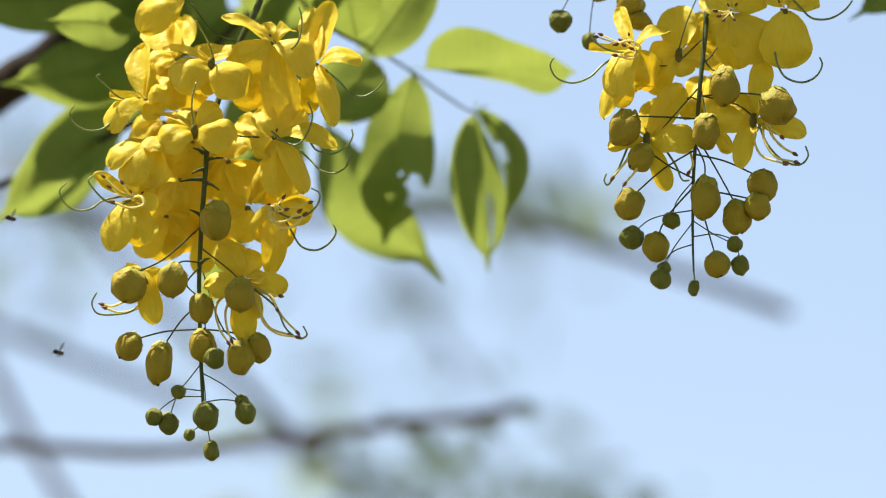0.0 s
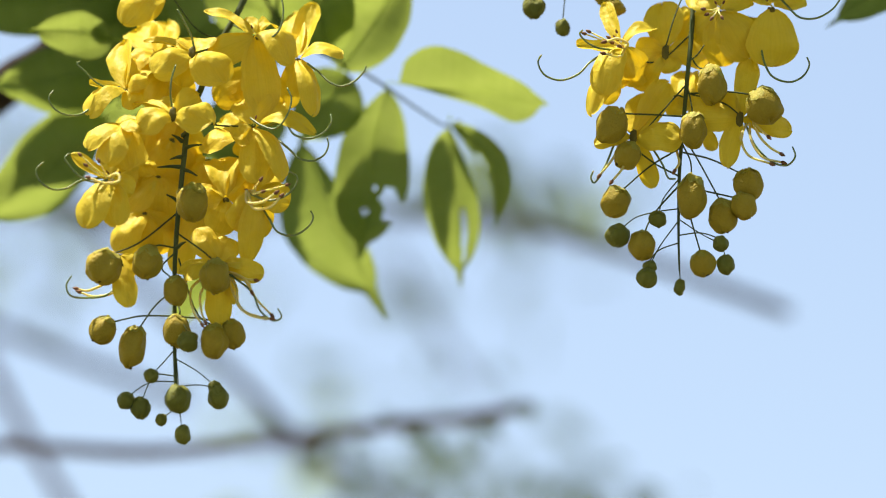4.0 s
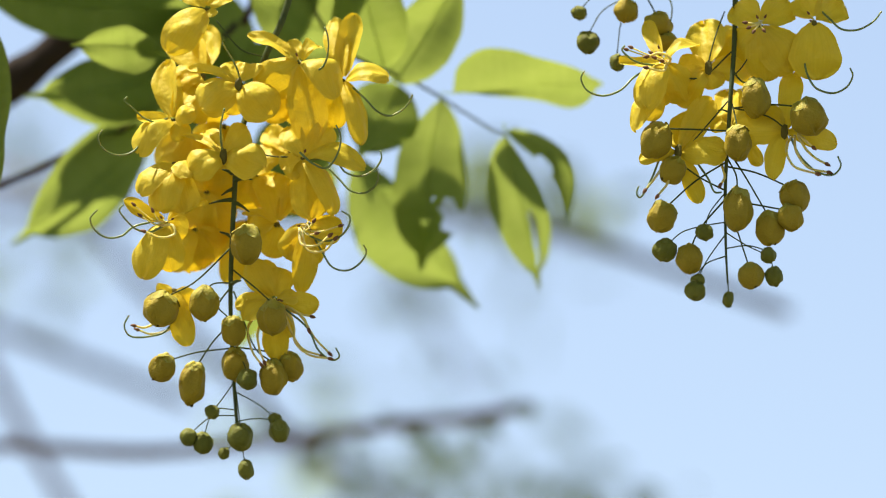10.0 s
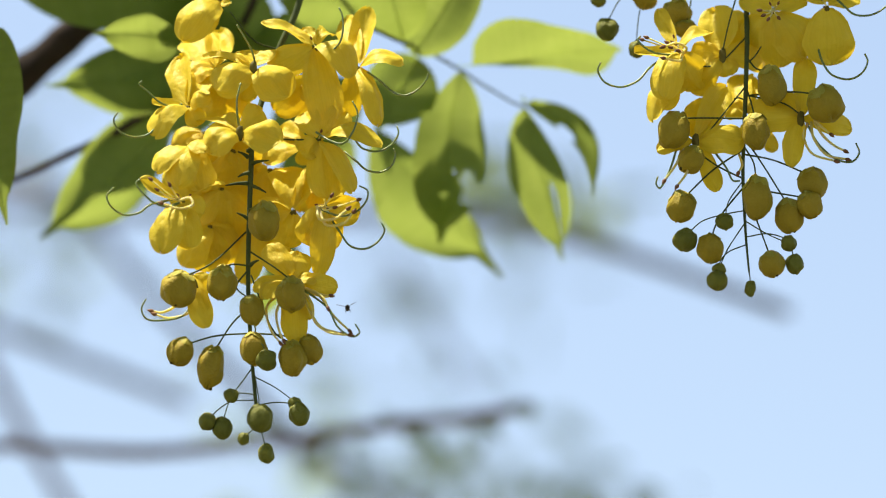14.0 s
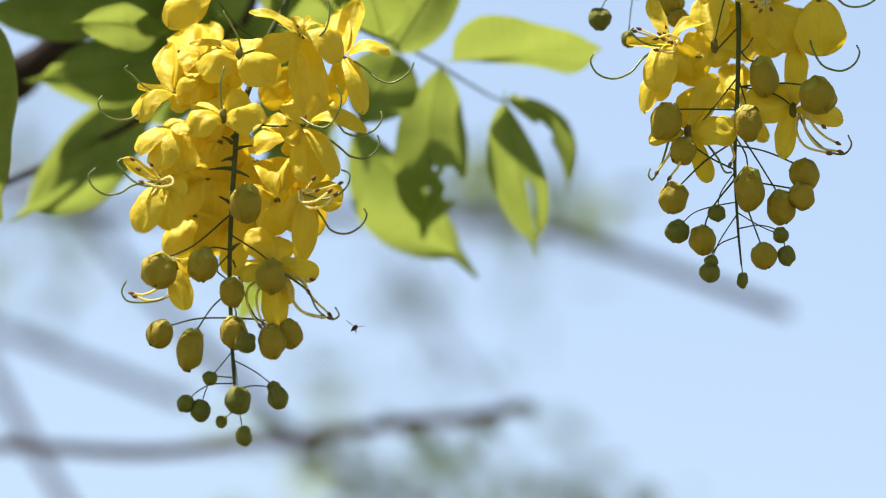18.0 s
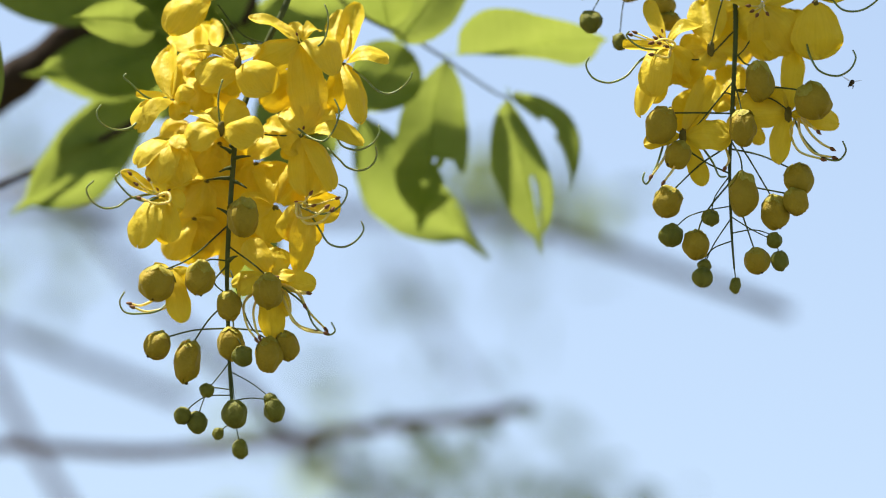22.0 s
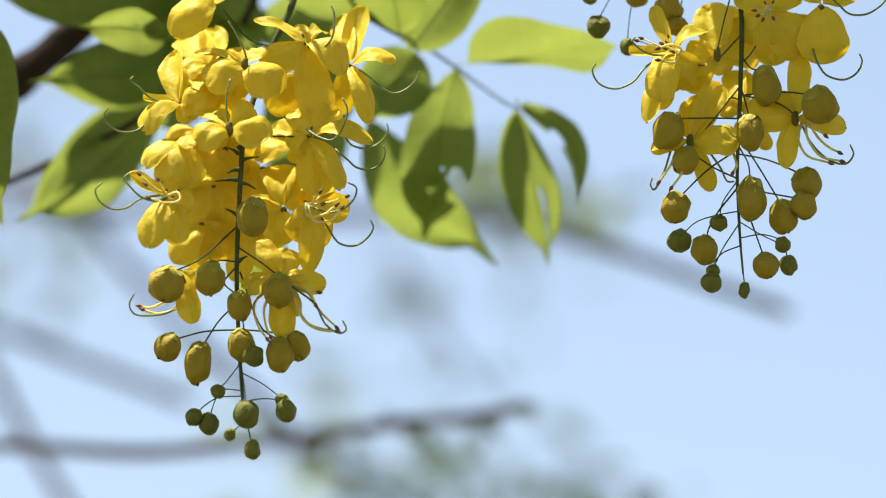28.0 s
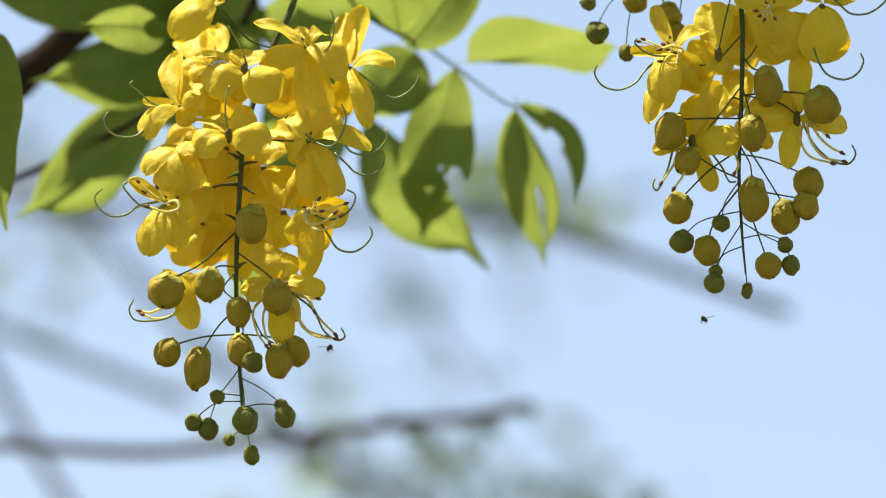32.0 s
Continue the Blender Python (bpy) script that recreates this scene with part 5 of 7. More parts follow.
for base, tip, width in (((-9.09, -2.1, 1.53), (-3.32, -2.1, 1.27), 3.0), ((-8.17, 0.19, 3.82), (-2.16, -0.81, 3.51), 2.4), ((-12.37, -1.25, 1.14), (-9.34, -1.25, 0.88), 2.2), ((-4.75, 7.9, 4.89), (3.62, 7.9, 5.71), 5.5), ((-6.48, -2.86, -0.1), (-0.48, -2.86, -0.5), 3.6)):
    leaflet("leaflet", shade_leaf, base, tip, width, (0.1, -0.3, -0.9), 0.1, 0.03)
tube_part("rachis", [(2.0, 0.0, -0.4), (1.2, 0.3, -0.4), (0.4, 0.1, 0.3)], 0.09, 0.05, STEM, shade_leaf, "thin green leaf stalk")

# ---- trees far behind, out of focus ----
back_tree = tagged(empty("background_tree", (-2.2, 5.2, 0)), "blurred bare tree with grey-brown branches and sparse leaves", "tree")
branch_part("trunk", [(-2.2, 5.2, -0.1), (-2.15, 5.2, 1.2), (-2.05, 5.1, 2.4), (-1.95, 5.0, 3.6), (-1.9, 5.0, 4.5)], 0.16, 0.07, GREY_BARK, back_tree, sides=14)
branch_part("branch", [(-2.1, 5.15, 1.9), (-1.0, 4.5, 2.0), (-0.412, 3.506, 2.427), (-0.292, 3.408, 2.402), (-0.221, 3.331, 2.382), (-0.160, 3.332, 2.379), (-0.093, 3.330, 2.385), (-0.056, 3.329, 2.389), (-0.026, 3.328, 2.394), (0.020, 3.327, 2.398), (0.046, 3.325, 2.404)], 0.0038, 0.0032, BROWN_BARK, back_tree)
branch_part("branch", [(-0.304, 3.774, 2.583), (-0.266, 3.691, 2.505), (-0.243, 3.652, 2.458), (-0.217, 3.664, 2.416)], 0.0040, 0.0036, BROWN_BARK, back_tree)
branch_part("branch", [(-2.0, 5.05, 2.9), (-0.662, 4.808, 2.976), (-0.363, 4.428, 2.846), (-0.236, 3.954, 2.686), (-0.198, 3.867, 2.622), (-0.152, 3.733, 2.544), (-0.110, 3.596, 2.475), (-0.082, 3.506, 2.424)], 0.0045, 0.0038, GREY_BARK, back_tree)
branch_part("branch", [(-2.1, 5.1, 2.4), (-0.515, 4.353, 2.742), (-0.273, 3.780, 2.561), (-0.218, 3.737, 2.530), (-0.154, 3.694, 2.495)], 0.0045, 0.0038, GREY_BARK, back_tree)
branch_part("branch", [(-2.0, 5.05, 2.8), (-0.609, 4.429, 2.842), (-0.294, 4.049, 2.715), (-0.137, 3.858, 2.657), (0.026, 3.666, 2.601), (0.081, 3.573, 2.563), (0.142, 3.539, 2.532), (0.197, 3.506, 2.502)], 0.0054, 0.0036, GREY_BARK, back_tree)
branch_part("branch", [(-0.038, 4.347, 2.765), (0.002, 4.364, 2.699), (0.031, 4.374, 2.664)], 0.003, 0.0025, GREY_BARK, back_tree)
branch_part("branch", [(-0.092, 3.799, 2.492), (-0.051, 3.853, 2.483), (-0.009, 3.907, 2.474)], 0.005, 0.004, GREY_BARK, back_tree)


def spray(x, y, z, spread, count, seed, size=1.0, flat=0.5):
    """A loose spray of small leaves on the tree behind."""
    r = random.Random(seed)
    bm = bmesh.new()
    uv = bm.loops.layers.uv.new("UVMap")
    for _ in range(count):
        p = Vector((r.gauss(0, spread), r.gauss(0, spread * 0.6), r.gauss(0, spread * flat)))
        d = Vector((r.uniform(-1, 1), r.uniform(-1, 1), r.uniform(-1, 0.2))).normalized()
        length, sx, sy, sz = axes(p, p + d * 0.05, (r.uniform(-1, 1), -0.6, r.uniform(-1, 1)))
        w = r.uniform(0.008, 0.013) * size
        ln = r.uniform(0.03, 0.055) * size
        row = [(0, 0.1), (0.3, 0.9), (0.6, 0.8), (1.0, 0.05)]
        left = [bm.verts.new(p + sy * ln * a - sx * w * b + sz * w * 0.3) for a, b in row]
        mid = [bm.verts.new(p + sy * ln * a) for a, b in row]
        right = [bm.verts.new(p + sy * ln * a + sx * w * b + sz * w * 0.3) for a, b in row]
        for k in range(3):
            bm.faces.new((left[k], mid[k], mid[k + 1], left[k + 1]))
            bm.faces.new((mid[k], right[k], right[k + 1], mid[k + 1]))
    ob = part("leaf_spray", bm, LEAF, back_tree, "blurred green leaves")
    ob.location = Vector((x, y, z)) - Vector(back_tree.location)
    ob["kind"] = "stuff"
    return ob


for seed, (place_at, spread, count, *flat) in enumerate((
        ((0.065, 4.337, 2.802), 0.028, 20), ((0.007, 4.840, 2.856), 0.05, 5), ((-0.010, 4.479, 2.658), 0.035, 3), ((0.007, 4.485, 2.634), 0.04, 4, 0.3), ((0.110, 4.488, 2.621), 0.03, 3, 0.1), ((0.072, 4.487, 2.620), 0.05, 4, 0.1),
        ((-0.091, 4.858, 2.787), 0.04, 3), ((-0.296, 4.838, 2.864), 0.06, 6), ((-0.066, 4.289, 2.600), 0.030, 4), ((-0.067, 4.487, 2.628), 0.05, 5), ((-0.136, 4.848, 2.826), 0.07, 8), ((-0.323, 4.806, 2.981), 0.06, 12), ((0.027, 4.429, 2.842), 0.02, 8), ((-0.216, 4.827, 2.903), 0.05, 6))):
    spray(*place_at, spread, count, seed, 1.0, *flat)

# sparse young leaves along the nearer branch
for seed, (place_at, spread, count, size, *flat) in enumerate((
        ((-0.015, 3.357, 2.400), 0.008, 9, 0.28), ((0.000, 3.409, 2.399), 0.012, 7, 0.3), ((0.019, 3.309, 2.389), 0.006, 8, 0.25), ((-0.057, 3.360, 2.391), 0.008, 8, 0.25), ((-0.037, 3.512, 2.402), 0.018, 7, 0.35),
        ((-0.070, 3.510, 2.411), 0.016, 9, 0.35), ((0.060, 3.706, 2.449), 0.040, 15, 0.36, 0.12), ((0.075, 3.706, 2.437), 0.050, 14, 0.36, 0.10), ((0.118, 3.608, 2.422), 0.008, 9, 0.35, 0.9), ((0.043, 3.306, 2.398), 0.005, 6, 0.2), ((0.009, 3.979, 2.592), 0.010, 5, 0.4), ((-0.029, 3.790, 2.522), 0.02, 3, 0.35), ((-0.009, 4.164, 2.674), 0.02, 6, 0.45))):
    spray(*place_at, spread, count, seed + 40, size, *flat)


# ---- bees ----
def bee():
    b = tagged(empty("bee", (0, 0, 0)), "tiny dark bee in flight", "bee", "bees")
    for name, y0, y1, r in (("abdomen", -0.07, -0.40, 0.11), ("thorax", 0.10, -0.12, 0.10), ("head", 0.23, 0.07, 0.085)):
        tube_part(name, [(0, y0, 0), (0, (y0 + y1) / 2, 0.005), (0, y1, -0.01)], r, r, BEE_BODY, b, steps=5, sides=10,
                  shape=lambda f: math.sin(math.pi * (f * 0.92 + 0.04)) ** 0.6)
    for side in (-1, 1):
        bm = bmesh.new()
        sheet(bm, 6, 4, lambda u, v: Vector((side * 0.0048 * u, -0.0009 * u + 0.0010 * v * math.sin(math.pi * (u * 0.85 + 0.1)), 0.0008 + 0.0016 * u)))
        part("wing", bm, WING, b, "clear wing")
        for k in range(3):
            tube_part("leg", [(side * 0.05, 0.05 - 0.06 * k, -0.05), (side * 0.10, 0.06 - 0.09 * k, -0.09), (side * 0.09, 0.03 - 0.12 * k, -0.20)], 0.013, 0.008, BEE_BODY, b, steps=2, sides=5)
    return b


bees = [bee()]
bees.append(copy_thing(bees[0], Matrix.Identity(4)))



def motions():
    """Everything sways in the wind; the small bees fly about."""
    walk(raceme_a, [
        (0.0, pose(-0.0818, 2.7046, 2.4423, 6.4, 2.88, -1.8)), (0.5, pose(-0.0829, 2.7046, 2.4430, 0.5, 2.95, -1.4)), (1.0, pose(-0.0835, 2.7046, 2.4385, -4.9, 2.83, -3.0)),
        (1.5, pose(-0.0876, 2.7046, 2.4416, -6.1, 4.07, -3.2)), (2.0, pose(-0.0875, 2.7046, 2.4406, 5.3, 0.44, 0.6)), (2.5, pose(-0.0920, 2.7046, 2.4428, -7.8, 5.19, -5.0)),
        (3.0, pose(-0.0899, 2.7046, 2.4438, 3.0, 4.02, -2.3)), (3.5, pose(-0.0898, 2.7046, 2.4429, -2.6, 3.59, -3.1)), (5.5, pose(-0.0846, 2.7046, 2.4436, 2.5, 3.89, -2.3)),
        (6.0, pose(-0.0819, 2.7046, 2.4413, 5.0, 2.74, -0.8)), (6.5, pose(-0.0790, 2.7046, 2.4399, -1.8, 3.41, -4.2)), (7.0, pose(-0.0807, 2.7046, 2.4401, 4.5, 3.43, -2.5)),
        (7.5, pose(-0.0810, 2.7046, 2.4437, 3.2, 2.45, -1.2)), (8.0, pose(-0.0798, 2.7046, 2.4421, -5.3, 3.29, -3.7)), (8.5, pose(-0.0769, 2.7046, 2.4421, 2.4, 4.20, -3.5)),
        (9.0, pose(-0.0739, 2.7046, 2.4384, 0.9, 1.65, -1.4)), (9.5, pose(-0.0734, 2.7046, 2.4347, -7.5, 2.28, -3.2)), (10.0, pose(-0.0707, 2.7046, 2.4354, 13.0, 1.91, -0.9)),
        (10.5, pose(-0.0709, 2.7046, 2.4355, -1.7, 2.38, -2.5)), (11.0, pose(-0.0684, 2.7046, 2.4366, -1.9, 1.19, -2.6)), (11.5, pose(-0.0687, 2.7046, 2.4378, 6.3, 2.00, -1.3)),
        (12.0, pose(-0.0666, 2.7046, 2.4367, -0.6, 2.37, -3.6)), (12.5, pose(-0.0657, 2.7046, 2.4380, 0.8, 1.22, -1.7)), (13.0, pose(-0.0646, 2.7046, 2.4385, 4.5, 1.48, -1.5)),
        (13.5, pose(-0.0647, 2.7046, 2.4374, -3.3, 1.29, -3.0)), (14.0, pose(-0.0649, 2.7046, 2.4392, 2.1, 0.48, -0.4)), (14.5, pose(-0.0644, 2.7046, 2.4392, 0.2, 1.79, -3.0)),
        (16.5, pose(-0.0658, 2.7046, 2.4408, -2.0, 0.76, -2.0)), (17.0, pose(-0.0682, 2.7046, 2.4399, 3.4, -0.37, 2.2)), (17.5, pose(-0.0695, 2.7046, 2.4416, 1.9, -0.48, 2.8)),
        (18.0, pose(-0.0698, 2.7046, 2.4431, -2.3, 1.64, -2.3)), (18.5, pose(-0.0710, 2.7046, 2.4402, 5.2, 2.80, -2.2)), (19.0, pose(-0.0704, 2.7046, 2.4399, -0.0, 0.01, -0.1)),
        (19.5, pose(-0.0703, 2.7046, 2.4391, -1.5, 0.89, -1.1)), (20.0, pose(-0.0708, 2.7046, 2.4392, 5.2, 3.30, -0.5)), (20.5, pose(-0.0700, 2.7046, 2.4407, 3.9, 1.38, -1.4)),
        (21.0, pose(-0.0700, 2.7046, 2.4399, -2.1, 0.36, -1.4)), (21.5, pose(-0.0699, 2.7046, 2.4412, 5.0, 2.89, -2.6)), (22.0, pose(-0.0699, 2.7046, 2.4418, 3.6, 2.52, -2.8)),
        (22.5, pose(-0.0705, 2.7046, 2.4409, -2.0, 0.89, -1.8)), (23.0, pose(-0.0700, 2.7046, 2.4416, 4.3, 2.15, -2.3)), (23.5, pose(-0.0701, 2.7046, 2.4416, 4.1, 2.78, -2.4)),
        (24.0, pose(-0.0700, 2.7046, 2.4419, 0.7, 1.38, -2.1)), (24.5, pose(-0.0689, 2.7046, 2.4412, 2.9, 1.34, -2.0)), (25.0, pose(-0.0691, 2.7046, 2.4422, 2.2, 3.04, -3.3)),
        (25.5, pose(-0.0686, 2.7046, 2.4411, 3.3, 1.57, -1.4)), (27.5, pose(-0.0667, 2.7046, 2.4395, 3.7, 1.15, -1.6)), (28.0, pose(-0.0677, 2.7046, 2.4401, 1.1, 1.41, -2.0)),
        (28.5, pose(-0.0678, 2.7046, 2.4387, 1.1, 2.01, -3.9)), (29.0, pose(-0.0672, 2.7046, 2.4384, 4.1, 1.54, -2.2)), (29.5, pose(-0.0694, 2.7046, 2.4390, 3.1, 1.98, -3.1)),
        (30.0, pose(-0.0685, 2.7046, 2.4396, 4.6, 1.67, -2.4)), (30.5, pose(-0.0682, 2.7046, 2.4391, 2.3, 2.13, -3.8)), (31.0, pose(-0.0682, 2.7046, 2.4391, 4.1, 1.84, -2.6)),
        (31.5, pose(-0.0678, 2.7046, 2.4396, 4.4, 2.49, -2.9)), (32.0, pose(-0.0675, 2.7046, 2.4398, 4.6, 1.87, -2.8)),
    ])
    walk(raceme_b, [
        (0.0, pose(0.1179, 2.7046, 2.4372, -4.1, 3.03, -4.1)), (0.5, pose(0.1188, 2.7046, 2.4376, -7.4, 2.38, -3.4)), (1.0, pose(0.1168, 2.7046, 2.4396, -1.6, -0.04, 0.2)),
        (1.5, pose(0.1112, 2.7046, 2.4381, -0.2, 2.70, -1.3)), (2.0, pose(0.1151, 2.7046, 2.4360, -8.3, 1.96, -3.5)), (2.5, pose(0.1108, 2.7046, 2.4389, -9.0, 2.67, -4.0)),
        (3.0, pose(0.1102, 2.7046, 2.4378, 0.7, 1.33, -0.2)), (3.5, pose(0.1106, 2.7046, 2.4394, 0.1, 2.46, -0.8)), (5.5, pose(0.1157, 2.7046, 2.4369, -8.2, 3.53, -3.8)),
        (6.0, pose(0.1171, 2.7046, 2.4368, 0.4, 2.14, -1.1)), (6.5, pose(0.1202, 2.7046, 2.4343, 0.2, 1.79, 0.4)), (7.0, pose(0.1197, 2.7046, 2.4385, -4.8, 0.48, -2.4)),
        (7.5, pose(0.1211, 2.7046, 2.4370, -10.7, 2.51, -5.5)), (8.0, pose(0.1207, 2.7046, 2.4375, -5.6, 3.01, -4.6)), (8.5, pose(0.1231, 2.7046, 2.4378, -1.7, 0.48, 1.9)),
        (9.0, pose(0.1279, 2.7046, 2.4361, -2.8, -0.83, 1.6)), (9.5, pose(0.1277, 2.7046, 2.4309, -9.6, 2.73, -3.3)), (10.0, pose(0.1303, 2.7046, 2.4311, -5.3, 1.97, -2.9)),
        (10.5, pose(0.1305, 2.7046, 2.4341, -2.7, -0.63, 0.2)), (11.0, pose(0.1319, 2.7046, 2.4332, -4.6, -0.21, 0.2)), (11.5, pose(0.1316, 2.7046, 2.4352, -4.3, 2.20, -2.5)),
        (12.0, pose(0.1343, 2.7046, 2.4352, -6.1, 0.74, -1.4)), (12.5, pose(0.1346, 2.7046, 2.4353, -2.0, -0.09, 0.8)), (13.0, pose(0.1357, 2.7046, 2.4360, -0.5, 0.41, -0.1)),
        (13.5, pose(0.1361, 2.7046, 2.4389, -4.3, -0.41, -0.4)), (14.0, pose(0.1353, 2.7046, 2.4377, -3.2, 0.08, -0.2)), (14.5, pose(0.1359, 2.7046, 2.4379, -0.4, 0.32, -0.4)),
        (16.5, pose(0.1355, 2.7046, 2.4411, -2.4, -1.04, 1.6)), (17.0, pose(0.1334, 2.7046, 2.4396, -0.2, -0.83, 1.0)), (17.5, pose(0.1331, 2.7046, 2.4401, -4.9, 1.05, -2.1)),
        (18.0, pose(0.1315, 2.7046, 2.4424, -1.8, -0.13, 0.9)), (18.5, pose(0.1304, 2.7046, 2.4399, 2.8, -0.36, 0.4)), (19.0, pose(0.1311, 2.7046, 2.4399, 0.1, 0.09, -0.2)),
        (19.5, pose(0.1310, 2.7046, 2.4392, -2.4, 0.58, -0.6)), (20.0, pose(0.1306, 2.7046, 2.4403, -0.5, 0.70, -0.6)), (20.5, pose(0.1312, 2.7046, 2.4398, 1.6, 0.24, -0.5)),
        (21.0, pose(0.1310, 2.7046, 2.4396, -0.4, -0.29, 0.8)), (21.5, pose(0.1308, 2.7046, 2.4404, -2.3, 0.68, -0.4)), (22.0, pose(0.1305, 2.7046, 2.4416, 0.6, 0.68, 0.0)),
        (22.5, pose(0.1307, 2.7046, 2.4413, 0.5, 0.22, -0.0)), (23.0, pose(0.1308, 2.7046, 2.4405, 0.4, 0.09, 0.1)), (23.5, pose(0.1312, 2.7046, 2.4413, -0.1, 0.85, -1.8)),
        (24.0, pose(0.1310, 2.7046, 2.4410, -1.8, 0.77, -1.0)), (24.5, pose(0.1316, 2.7046, 2.4403, -0.2, -0.21, 1.1)), (25.0, pose(0.1310, 2.7046, 2.4411, 0.2, 0.25, 0.2)),
        (25.5, pose(0.1326, 2.7046, 2.4397, -1.0, 0.28, -0.8)), (27.5, pose(0.1331, 2.7046, 2.4387, -0.1, -0.23, 0.9)), (28.0, pose(0.1330, 2.7046, 2.4391, 0.0, 0.09, -0.2)),
        (28.5, pose(0.1324, 2.7046, 2.4380, 0.2, -0.01, 0.4)), (29.0, pose(0.1335, 2.7046, 2.4374, -0.5, -0.25, 0.5)), (29.5, pose(0.1308, 2.7046, 2.4382, 0.5, 0.31, 0.3)),
        (30.0, pose(0.1321, 2.7046, 2.4386, 0.4, -0.22, 0.8)), (30.5, pose(0.1323, 2.7046, 2.4383, -0.7, 0.13, 0.1)), (31.0, pose(0.1323, 2.7046, 2.4390, 0.2, 0.40, 0.3)),
        (31.5, pose(0.1323, 2.7046, 2.4401, 1.7, 0.32, 0.3)), (32.0, pose(0.1331, 2.7046, 2.4395, 1.1, -0.47, 0.9)),
    ])
